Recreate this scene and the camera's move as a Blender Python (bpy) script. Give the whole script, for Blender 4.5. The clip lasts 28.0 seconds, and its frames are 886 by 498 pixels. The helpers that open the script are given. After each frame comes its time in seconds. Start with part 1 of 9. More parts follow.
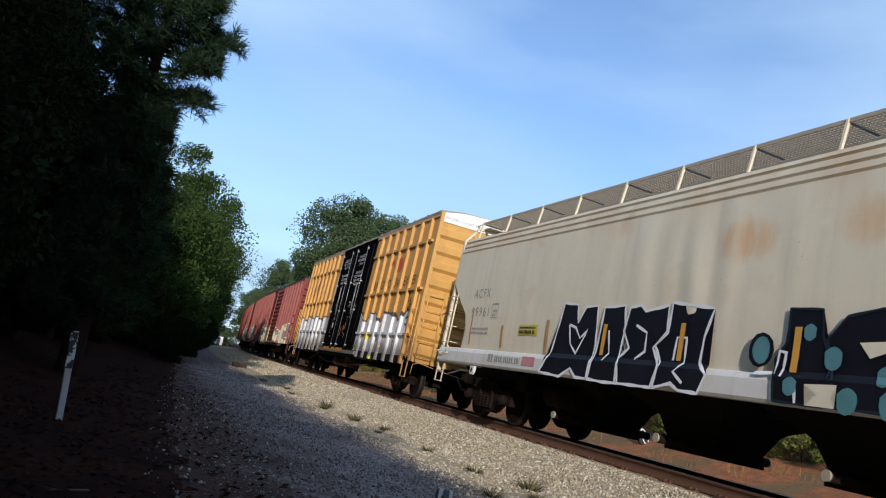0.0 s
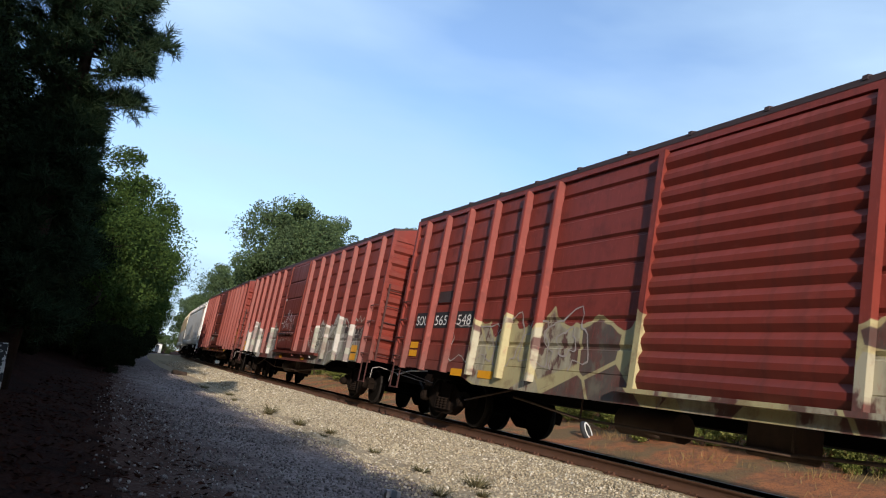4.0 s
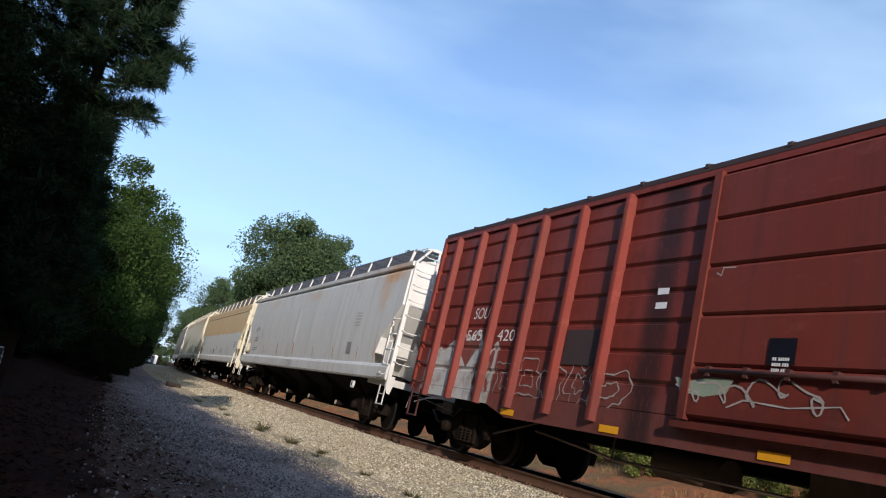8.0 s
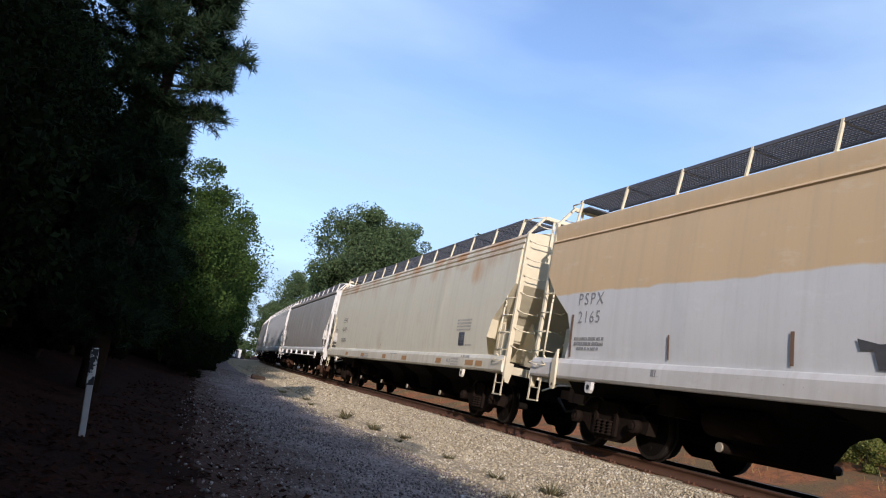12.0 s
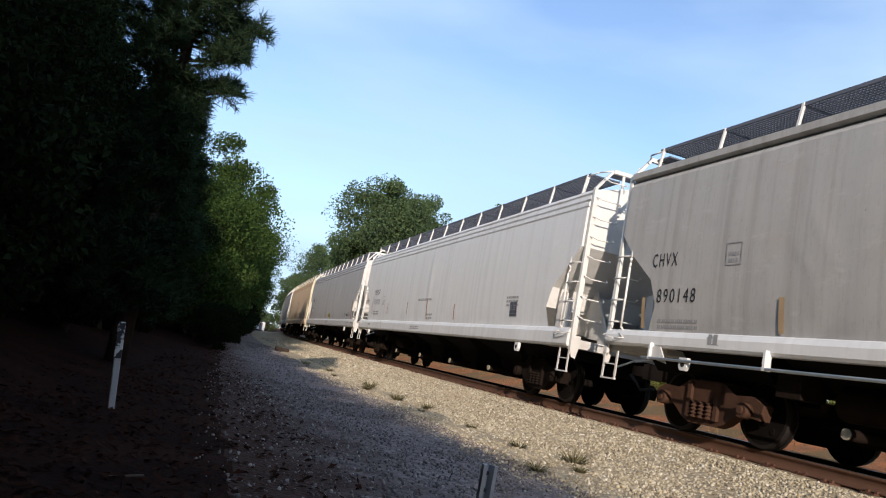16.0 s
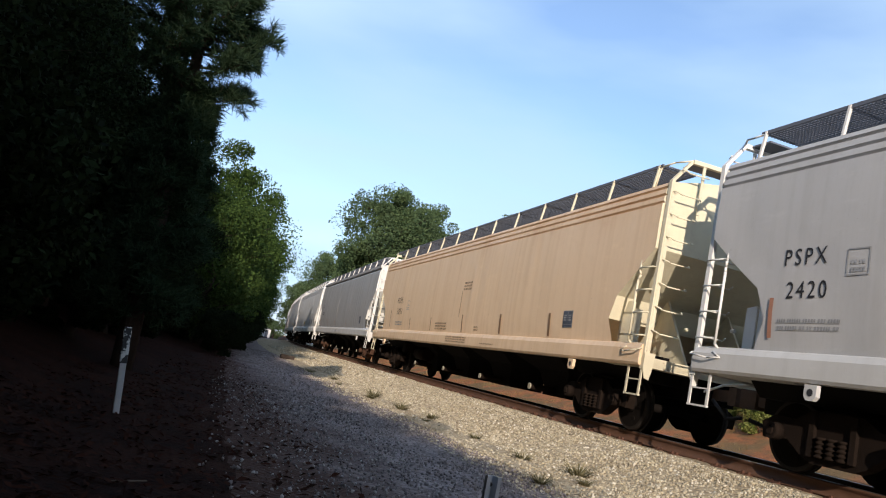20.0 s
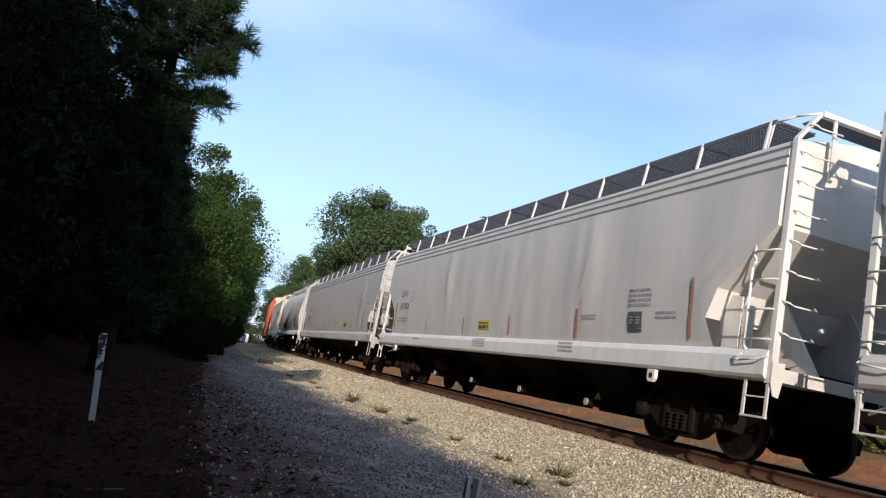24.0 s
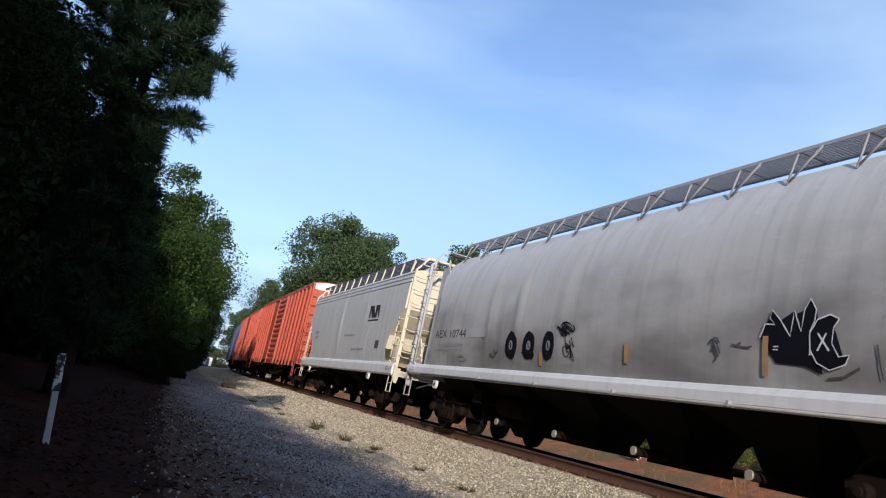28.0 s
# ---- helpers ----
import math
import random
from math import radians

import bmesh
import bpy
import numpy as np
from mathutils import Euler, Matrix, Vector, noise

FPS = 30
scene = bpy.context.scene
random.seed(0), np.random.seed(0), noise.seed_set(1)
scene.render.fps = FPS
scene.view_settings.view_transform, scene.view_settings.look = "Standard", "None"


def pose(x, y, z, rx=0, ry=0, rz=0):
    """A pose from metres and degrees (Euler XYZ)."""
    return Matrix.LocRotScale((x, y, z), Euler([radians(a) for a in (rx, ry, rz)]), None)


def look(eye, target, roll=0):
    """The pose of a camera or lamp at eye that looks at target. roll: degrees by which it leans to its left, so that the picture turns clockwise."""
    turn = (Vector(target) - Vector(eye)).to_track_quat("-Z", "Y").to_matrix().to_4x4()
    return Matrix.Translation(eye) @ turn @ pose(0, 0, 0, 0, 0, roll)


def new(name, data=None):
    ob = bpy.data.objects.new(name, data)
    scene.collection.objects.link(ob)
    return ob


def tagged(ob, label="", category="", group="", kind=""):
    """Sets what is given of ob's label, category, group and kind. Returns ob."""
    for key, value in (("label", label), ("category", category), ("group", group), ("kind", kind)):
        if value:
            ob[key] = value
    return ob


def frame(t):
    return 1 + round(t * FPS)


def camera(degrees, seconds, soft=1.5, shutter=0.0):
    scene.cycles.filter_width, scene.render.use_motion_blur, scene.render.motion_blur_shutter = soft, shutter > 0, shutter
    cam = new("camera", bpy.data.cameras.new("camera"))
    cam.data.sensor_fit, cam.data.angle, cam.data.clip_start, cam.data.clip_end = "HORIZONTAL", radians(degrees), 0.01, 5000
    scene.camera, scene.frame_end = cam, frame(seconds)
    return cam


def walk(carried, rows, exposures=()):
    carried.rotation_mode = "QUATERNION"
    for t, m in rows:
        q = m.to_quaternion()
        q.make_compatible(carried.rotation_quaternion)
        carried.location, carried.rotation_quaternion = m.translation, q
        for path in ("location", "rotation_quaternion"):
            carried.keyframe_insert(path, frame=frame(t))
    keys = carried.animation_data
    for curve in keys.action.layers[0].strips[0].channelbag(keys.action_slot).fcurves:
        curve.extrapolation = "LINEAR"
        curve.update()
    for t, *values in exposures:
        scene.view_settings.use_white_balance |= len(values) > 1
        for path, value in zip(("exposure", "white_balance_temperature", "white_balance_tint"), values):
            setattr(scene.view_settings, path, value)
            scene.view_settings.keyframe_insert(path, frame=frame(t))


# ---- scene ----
EYE = 0.95
cam = camera(60.0, 28.0, soft=1.1, shutter=0.03)
# seconds, yaw, pitch, roll of the hand-held camera, which stays on one spot
ROWS = [
    (0, -20.48, 10.52, -12.70),
    (0.5, -20.44, 10.78, -11.18),
    (1, -21.14, 10.88, -11.15),
    (1.5, -21.36, 10.14, -8.91),
    (2, -21.21, 10.21, -9.57),
    (2.5, -21.49, 10.13, -10.48),
    (4.5, -24.94, 11.67, -10.68),
    (5, -23.91, 12.13, -11.82),
    (5.5, -24.57, 12.87, -12.84),
    (6, -24.08, 12.67, -13.07),
    (6.5, -25.67, 13.18, -13.50),
    (7, -24.87, 13.33, -13.58),
    (7.5, -24.36, 13.03, -13.56),
    (8, -25.00, 13.25, -13.42),
    (8.5, -24.89, 13.26, -12.71),
    (9, -23.75, 12.96, -12.78),
    (9.5, -22.70, 12.47, -13.73),
    (10, -23.00, 12.01, -13.46),
    (10.5, -23.36, 13.02, -12.61),
    (11, -21.27, 12.55, -12.11),
    (11.5, -20.01, 11.54, -10.69),
    (12, -19.06, 10.74, -11.22),
    (12.5, -16.84, 9.67, -11.00),
    (13, -18.57, 10.18, -11.17),
    (13.5, -16.85, 9.11, -10.62),
    (15.5, -16.63, 7.53, -10.93),
    (16, -17.41, 8.27, -10.76),
    (16.5, -17.42, 8.64, -10.75),
    (17, -15.44, 8.17, -11.13),
    (17.5, -15.75, 8.22, -10.76),
    (18, -16.46, 8.54, -10.91),
    (18.5, -18.21, 9.17, -11.76),
    (19, -17.11, 9.14, -11.04),
    (19.5, -16.38, 8.75, -11.31),
    (20, -17.04, 8.93, -11.64),
    (20.5, -17.98, 9.22, -11.99),
    (21, -17.81, 9.15, -11.67),
    (21.5, -18.54, 9.79, -12.19),
    (23.5, -18.53, 8.87, -10.77),
    (24, -18.57, 9.39, -10.84),
    (24.5, -17.56, 9.58, -9.97),
    (25, -17.29, 9.86, -10.04),
    (25.5, -18.22, 10.99, -10.35),
    (26, -18.49, 11.04, -10.75),
    (26.5, -17.64, 10.82, -10.85),
    (27, -17.97, 11.44, -10.90),
    (27.5, -19.49, 12.32, -12.06),
    (28, -21.14, 11.99, -11.99),
]
# stops, kelvin and tint as the film camera sets them
TONE = [(0, 0.58, 6100, 14), (1.2, 0.70, 6300, 14), (2.0, 0.80, 6550, 14), (5, 0.76, 6550, 14), (7, 0.72, 6350, 14), (9, 0.67, 6250, 16), (12, 0.71, 6250, 20), (15.5, 0.81, 6500, 17), (17, 0.84, 6650, 15), (20, 0.86, 6650, 15), (25, 0.80, 6550, 15), (26.5, 0.74, 6350, 15), (28, 0.66, 6200, 17)]
walk(cam, [(t, pose(0, 0, EYE, 90 + pitch, roll, yaw)) for t, yaw, pitch, roll in ROWS], TONE)

# ---- light ----
SUN_EL, SUN_AZ = radians(19.0), radians(17.5)   # height; turn from straight behind towards the woods
to_sun = Vector((-math.sin(SUN_AZ) * math.cos(SUN_EL), -math.cos(SUN_AZ) * math.cos(SUN_EL), math.sin(SUN_EL)))
sun_data = bpy.data.lights.new("sun", "SUN")
sun_data.energy, sun_data.angle, sun_data.color = 2.9, radians(0.55), (1.0, 0.90, 0.76)
sun = new("sun", sun_data)
sun.matrix_basis = look(to_sun * 50, (0, 0, 0))
world = bpy.data.worlds.new("sky")
scene.world = world
world.use_nodes = True
wn, wl = world.node_tree.nodes, world.node_tree.links
sky = wn.new("ShaderNodeTexSky")
sky.sky_type, sky.sun_disc = "NISHITA", False
sky.sun_elevation, sky.sun_rotation = SUN_EL, math.pi + SUN_AZ
sky.air_density, sky.dust_density, sky.ozone_density = 1.0, 0.4, 3.0
wcoord = wn.new("ShaderNodeTexCoord")
wmap = wn.new("ShaderNodeMapping")
wmap.inputs["Rotation"].default_value = (0.5, 0.35, 0.4)
wmap.inputs["Scale"].default_value = (1.2, 1.4, 4.2)
wl.new(wcoord.outputs["Generated"], wmap.inputs["Vector"])
cloud = wn.new("ShaderNodeTexNoise")
cloud.inputs["Scale"].default_value, cloud.inputs["Detail"].default_value, cloud.inputs["Roughness"].default_value = 1.5, 5.0, 0.45
wl.new(wmap.outputs["Vector"], cloud.inputs["Vector"])
thin = wn.new("ShaderNodeMapRange")
thin.inputs["From Min"].default_value, thin.inputs["From Max"].default_value = 0.36, 0.64
thin.inputs["To Min"].default_value, thin.inputs["To Max"].default_value = 0.10, 0.95
wl.new(cloud.outputs["Fac"], thin.inputs["Value"])
veil = wn.new("ShaderNodeMix")
veil.data_type = "RGBA"
wl.new(thin.outputs["Result"], veil.inputs["Factor"])
wl.new(sky.outputs["Color"], veil.inputs["A"])
veil.inputs["B"].default_value = (2.4, 3.5, 4.7, 1)
wl.new(veil.outputs["Result"], wn["Background"].inputs["Color"])
wn["Background"].inputs["Strength"].default_value = 0.135

# ---- materials ----
class Mat:
    """A node material in the making."""
    def __init__(self, name, rough=0.6, metal=0.0, spec=0.4):
        self.m = bpy.data.materials.new(name)
        self.m.use_nodes = True
        self.n, self.l = self.m.node_tree.nodes, self.m.node_tree.links
        self.b = self.n["Principled BSDF"]
        self.b.inputs["Roughness"].default_value = rough
        self.b.inputs["Metallic"].default_value = metal
        self.b.inputs["Specular IOR Level"].default_value = spec
        tc = self.n.new("ShaderNodeTexCoord")
        self.obj = tc.outputs["Object"]

    def put(self, socket, value):
        if isinstance(value, bpy.types.NodeSocket):
            self.l.new(value, socket)
        elif isinstance(value, (tuple, list)) and len(value) == 3 and socket.type == "RGBA":
            socket.default_value = (*value, 1)
        else:
            socket.default_value = value

    def scaled(self, sx, sy, sz, loc=(0, 0, 0), src=None):
        mp = self.n.new("ShaderNodeMapping")
        mp.inputs["Scale"].default_value, mp.inputs["Location"].default_value = (sx, sy, sz), loc
        self.l.new(src or self.obj, mp.inputs["Vector"])
        return mp.outputs["Vector"]

    def noise(self, scale, detail=4.0, vec=None, rough=0.55):
        t = self.n.new("ShaderNodeTexNoise")
        t.inputs["Scale"].default_value, t.inputs["Detail"].default_value, t.inputs["Roughness"].default_value = scale, detail, rough
        self.l.new(vec or self.obj, t.inputs["Vector"])
        return t.outputs["Fac"]

    def cells(self, scale, vec=None, feature="F1"):
        t = self.n.new("ShaderNodeTexVoronoi")
        t.feature = feature
        t.inputs["Scale"].default_value = scale
        self.l.new(vec or self.obj, t.inputs["Vector"])
        return t

    def ramp(self, value, lo, hi, a=0.0, b=1.0):
        r = self.n.new("ShaderNodeMapRange")
        r.interpolation_type = "SMOOTHSTEP"
        for key, x in zip(("Value", "From Min", "From Max", "To Min", "To Max"), (value, lo, hi, a, b)):
            self.put(r.inputs[key], x)
        return r.outputs["Result"]

    def mix(self, fac, a, b, mode="MIX"):
        x = self.n.new("ShaderNodeMix")
        x.data_type, x.blend_type = "RGBA", mode
        self.put(x.inputs["Factor"], fac), self.put(x.inputs["A"], a), self.put(x.inputs["B"], b)
        return x.outputs["Result"]

    def math(self, op, a, b=0.0):
        x = self.n.new("ShaderNodeMath")
        x.operation = op
        self.put(x.inputs[0], a), self.put(x.inputs[1], b)
        return x.outputs[0]

    def axes(self):
        s = self.n.new("ShaderNodeSeparateXYZ")
        self.l.new(self.obj, s.inputs[0])
        return s.outputs

    def bump(self, height, strength=0.3, dist=0.02):
        b = self.n.new("ShaderNodeBump")
        b.inputs["Strength"].default_value, b.inputs["Distance"].default_value = strength, dist
        self.l.new(height, b.inputs["Height"])
        self.l.new(b.outputs["Normal"], self.b.inputs["Normal"])

    def random(self, island=True):
        if island:
            return self.n.new("ShaderNodeNewGeometry").outputs["Random Per Island"]
        return self.n.new("ShaderNodeObjectInfo").outputs["Random"]

    def done(self, colour=None):
        if colour is not None:
            self.put(self.b.inputs["Base Color"], colour)
        return self.m


def plain(name, colour, rough=0.6, metal=0.0, vary=0.25, scale=3.0, bump=0.0, spec=0.4):
    m = Mat(name, rough, metal, spec)
    n1, n2 = m.noise(scale), m.noise(scale * 9)
    dark = tuple(c * (1 - vary) for c in colour)
    light = tuple(min(1, c * (1 + vary * 0.6)) for c in colour)
    c = m.mix(n1, dark, light)
    c = m.mix(m.math("MULTIPLY", n2, 0.35), c, dark)
    if bump:
        m.bump(n2, bump, 0.01)
    return m.done(c)


def car_paint(name, colour, rust=0.25, streak=0.35, upper=None, upper_z=0.0, rough=0.5, dirt=(0.16, 0.13, 0.10), gloss=0.22, brow=0.0, brow_y=None, smoke=0.0, spots=()):
    """Weathered enamel: rain streaks down the sides, rust blooms, dusty patches; upper: a second colour above a height."""
    m = Mat(name, rough, 0.0, gloss)
    x, y, z = m.axes()
    c = colour
    if upper:
        edge = m.math("ADD", z, m.math("MULTIPLY", m.noise(1.6), 0.12))
        c = m.mix(m.ramp(edge, upper_z, upper_z + 0.05), colour, upper)
    streaks = m.noise(1.0, 4, m.scaled(2, 5.5, 0.10))
    fine = m.noise(1.0, 3, m.scaled(4, 24, 0.25))
    broad = m.noise(0.45, 3)
    c = m.mix(m.math("MULTIPLY", m.ramp(streaks, 0.42, 0.75), streak), c, dirt)
    c = m.mix(m.math("MULTIPLY", m.ramp(fine, 0.5, 0.85), streak * 0.28), c, dirt)
    c = m.mix(m.math("MULTIPLY", m.ramp(broad, 0.5, 0.75), streak * 0.45), c, tuple(k * 0.6 for k in (colour if not isinstance(c, tuple) else c)))
    bloom = m.math("MULTIPLY", m.ramp(m.noise(0.8, 5, m.scaled(1, 0.7, 1.1, (3, 1, 7))), 0.57, 0.72), m.ramp(z, 1.0, 4.3, 0.25, 1.0))
    c = m.mix(m.math("MULTIPLY", bloom, rust), c, (0.42, 0.20, 0.07))
    if brow:
        run = m.math("MULTIPLY", m.ramp(m.noise(1.0, 4, m.scaled(0, 0.55, 0.35, (2, 5, 1))), 0.46, 0.66), m.ramp(m.math("ADD", z, m.math("MULTIPLY", m.noise(0.8, 3), 1.2)), 3.5, 4.9))
        if brow_y:
            run = m.math("MULTIPLY", run, m.ramp(m.math("ADD", y, m.math("MULTIPLY", m.noise(0.6, 3), 1.5)), brow_y + 0.8, brow_y - 0.4, 0.35, 1.3))
        run = m.math("MULTIPLY", run, m.ramp(m.math("ABSOLUTE", x), 1.30, 1.42))
        c = m.mix(m.math("MULTIPLY", run, brow), c, (0.52, 0.26, 0.09))
    for y0, z0, ry, rz, much in spots:
        # a single rust bloom with a ragged edge
        away = m.math("ADD", m.math("POWER", m.math("MULTIPLY", m.math("SUBTRACT", y, y0), 1 / ry), 2.0), m.math("POWER", m.math("MULTIPLY", m.math("SUBTRACT", z, z0), 1 / rz), 2.0))
        away = m.math("ADD", away, m.math("MULTIPLY", m.noise(1.0, 5, m.scaled(0, 3.2, 1.1, (0, y0, z0)), 0.65), 2.2))
        side = m.math("MULTIPLY", m.ramp(away, 2.2, 0.7), m.ramp(x, -1.20, -1.40))
        c = m.mix(m.math("MULTIPLY", side, much), c, (0.60, 0.32, 0.12))
    scuff = m.math("MULTIPLY", m.ramp(m.noise(1.0, 5, m.scaled(3, 1.6, 5.0, (9, 2, 4)), 0.7), 0.56, 0.70), streak * 0.9)
    c = m.mix(scuff, c, tuple(min(1.0, k * 1.35 + 0.02) for k in colour))
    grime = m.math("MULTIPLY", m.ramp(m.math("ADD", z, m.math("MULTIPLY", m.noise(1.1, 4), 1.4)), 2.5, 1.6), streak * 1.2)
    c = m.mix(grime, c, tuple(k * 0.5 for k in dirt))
    if smoke:
        drift = m.math("ADD", m.noise(0.9, 5, m.scaled(0, 0.5, 1.0, (1, 4, 2))), m.math("MULTIPLY", m.math("SUBTRACT", 2.9, z), 0.20))
        c = m.mix(m.math("MULTIPLY", m.ramp(drift, 0.42, 0.95), smoke), c, (0.10, 0.095, 0.09))
    scratch = m.math("MULTIPLY", m.ramp(m.noise(1.0, 5, m.scaled(5, 30, 7), 0.7), 0.54, 0.66), streak * 0.55)
    c = m.mix(scratch, c, dirt)
    mottle = m.math("MULTIPLY", m.ramp(m.noise(3.2, 6, None, 0.65), 0.50, 0.68), streak * 0.5)
    c = m.mix(mottle, c, tuple(k * 0.62 for k in colour))
    speck = m.ramp(m.noise(14, 3), 0.72, 0.78)
    c = m.mix(m.math("MULTIPLY", speck, min(1, rust * 1.6)), c, (0.16, 0.06, 0.03))
    m.put(m.b.inputs["Roughness"], m.ramp(streaks, 0.3, 0.8, rough - 0.12, rough + 0.2))
    m.bump(m.noise(1.0, 2, m.scaled(1, 0.9, 0.35)), 0.25, 0.06)
    return m.done(c)


def tagged_paint(name, colour, y0, y1, top, wave, paint, second, line, streak=0.3, scale=0.9, letters=False, accent=None, jamb_shade=None, bare=()):
    """Car paint with spray paint over its lower part, between y0 and y1, up to a wavy edge at about top."""
    m = Mat(name, 0.5, 0.0, 0.35)
    x, y, z = m.axes()
    flat = m.scaled(0.0, 1.0, 1.0)
    base = colour
    streaks = m.noise(1.0, 4, m.scaled(2, 5.0, 0.10))
    c = m.mix(m.math("MULTIPLY", m.ramp(streaks, 0.42, 0.75), streak), colour, tuple(k * 0.35 for k in colour))
    c = m.mix(m.math("MULTIPLY", m.ramp(m.noise(0.5, 3), 0.45, 0.75), 0.4), c, tuple(min(1, k * 1.35) for k in colour))
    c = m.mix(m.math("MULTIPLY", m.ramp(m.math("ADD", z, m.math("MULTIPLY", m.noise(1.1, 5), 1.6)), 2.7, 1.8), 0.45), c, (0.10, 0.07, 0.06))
    if letters:
        hump = m.math("MULTIPLY", m.math("ABSOLUTE", m.math("SINE", m.math("MULTIPLY", y, wave))), 0.25)
    else:
        hump = m.math("MULTIPLY", m.cells(wave * 0.7, m.scaled(0.0, 1.0, 0.0)).outputs["Distance"], 0.75)
    edge = m.math("SUBTRACT", z, m.math("ADD", hump, m.math("MULTIPLY", m.noise(1.3, 2, flat), 0.5)))
    inside = m.math("MULTIPLY", m.ramp(edge, top - 0.52, top - 0.55), m.math("MULTIPLY", m.ramp(y, y0, y0 + 0.12), m.ramp(y, y1, y1 - 0.12)))
    rim = m.math("MULTIPLY", m.ramp(edge, top - 0.45, top - 0.47), m.math("MULTIPLY", m.ramp(y, y0 - 0.05, y0 + 0.05), m.ramp(y, y1 + 0.05, y1 - 0.05)))
    for a, b in bare:
        gap = m.ramp(m.math("ABSOLUTE", m.math("SUBTRACT", m.math("ADD", y, m.math("MULTIPLY", m.noise(1.7, 3, flat), 0.7)), (a + b) / 2 + 0.35)), (b - a) / 2 - 0.03, (b - a) / 2 + 0.03)
        inside, rim = m.math("MULTIPLY", inside, gap), m.math("MULTIPLY", rim, gap)
    blobs = m.cells(scale, flat)
    border = m.cells(scale, flat, "DISTANCE_TO_EDGE")
    tone = m.n.new("ShaderNodeSeparateColor")
    m.l.new(blobs.outputs["Color"], tone.inputs[0])
    fill = m.mix(m.ramp(tone.outputs[0], 0.62, 0.64), paint, second)
    fill = m.mix(m.math("MULTIPLY", m.ramp(m.noise(2.2, 3, flat), 0.5, 0.7), 0.5), fill, tuple(k * 0.55 for k in paint))
    if not letters:
        fill = m.mix(m.ramp(m.noise(3.0, 4, m.scaled(0, 1.0, 0.6)), 0.49, 0.56), fill, tuple(0.72 * a + 0.28 * b for a, b in zip(second, colour)))
    fill = m.mix(m.math("MULTIPLY", m.ramp(streaks, 0.45, 0.7), 0.5), fill, (0.16, 0.13, 0.10))
    if accent:
        wash = m.ramp(m.math("ADD", z, m.math("MULTIPLY", m.noise(1.4, 4, flat), 0.8)), 2.05, 1.45)
        fill = m.mix(m.math("MULTIPLY", wash, 0.85), fill, (0.075, 0.07, 0.072))
        fill = m.mix(m.math("MULTIPLY", m.ramp(m.noise(1.6, 2, m.scaled(0, 1, 1, (0, 3, 8))), 0.66, 0.68), m.ramp(z, 1.75, 1.6)), fill, accent)
    strokes = m.ramp(border.outputs["Distance"], 0.035, 0.02)
    if letters:
        bulge = m.math("ADD", m.math("MULTIPLY", y, wave), m.math("ADD", m.math("MULTIPLY", m.math("SINE", m.math("MULTIPLY", z, 3.3)), 0.30), m.math("MULTIPLY", m.noise(1.5, 2, flat), 0.5)))
        strokes = m.math("MULTIPLY", m.ramp(m.math("ABSOLUTE", m.math("SINE", bulge)), 0.055, 0.03), m.ramp(m.noise(1.9, 2, flat), 0.36, 0.42))
    fill = m.mix(strokes, fill, line)
    c = m.mix(rim, c, line)
    c = m.mix(inside if letters else m.math("MULTIPLY", inside, m.ramp(tone.outputs[1], 0.20, 0.22)), c, fill)
    # a dark upright strip painted in for the shade of the door's recess
    if jamb_shade is not None:
        near = m.ramp(m.math("ABSOLUTE", m.math("SUBTRACT", y, jamb_shade)), 0.42, 0.10)
        black = m.math("MULTIPLY", near, m.ramp(m.noise(1.2, 5, m.scaled(0, 1.6, 0.8, (0, 7, 3))), 0.22, 0.46))
        c = m.mix(m.math("MULTIPLY", black, 0.85), c, (0.018, 0.010, 0.010))
    worn = m.math("MULTIPLY", m.ramp(m.noise(2.6, 6, None, 0.65), 0.48, 0.68), 0.45)
    c = m.mix(m.math("MULTIPLY", worn, 0.25) if letters else worn, c, tuple(k * 0.45 for k in base))
    c = m.mix(m.math("MULTIPLY", m.ramp(m.noise(1.0, 5, m.scaled(4, 26, 5), 0.7), 0.56, 0.68), 0.3), c, tuple(min(1, k * 1.8 + 0.02) for k in base))
    m.bump(m.noise(6, 3), 0.15, 0.01)
    return m.done(c)


def leaf_mat(name, a, b, c):
    m = Mat(name, 0.85, 0.0, 0.05)
    r = m.random()
    big = m.noise(0.35, 2)
    col = m.mix(m.ramp(r, 0.0, 0.8), a, b)
    col = m.mix(m.math("MULTIPLY", m.ramp(big, 0.45, 0.7), 0.6), col, c)
    m.put(m.b.inputs["Base Color"], col)
    tr = m.n.new("ShaderNodeBsdfTranslucent")
    m.l.new(col, tr.inputs["Color"])
    mx = m.n.new("ShaderNodeMixShader")
    mx.inputs[0].default_value = 0.22
    m.l.new(m.b.outputs[0], mx.inputs[1]), m.l.new(tr.outputs[0], mx.inputs[2])
    m.l.new(mx.outputs[0], m.n["Material Output"].inputs["Surface"])
    return m.m


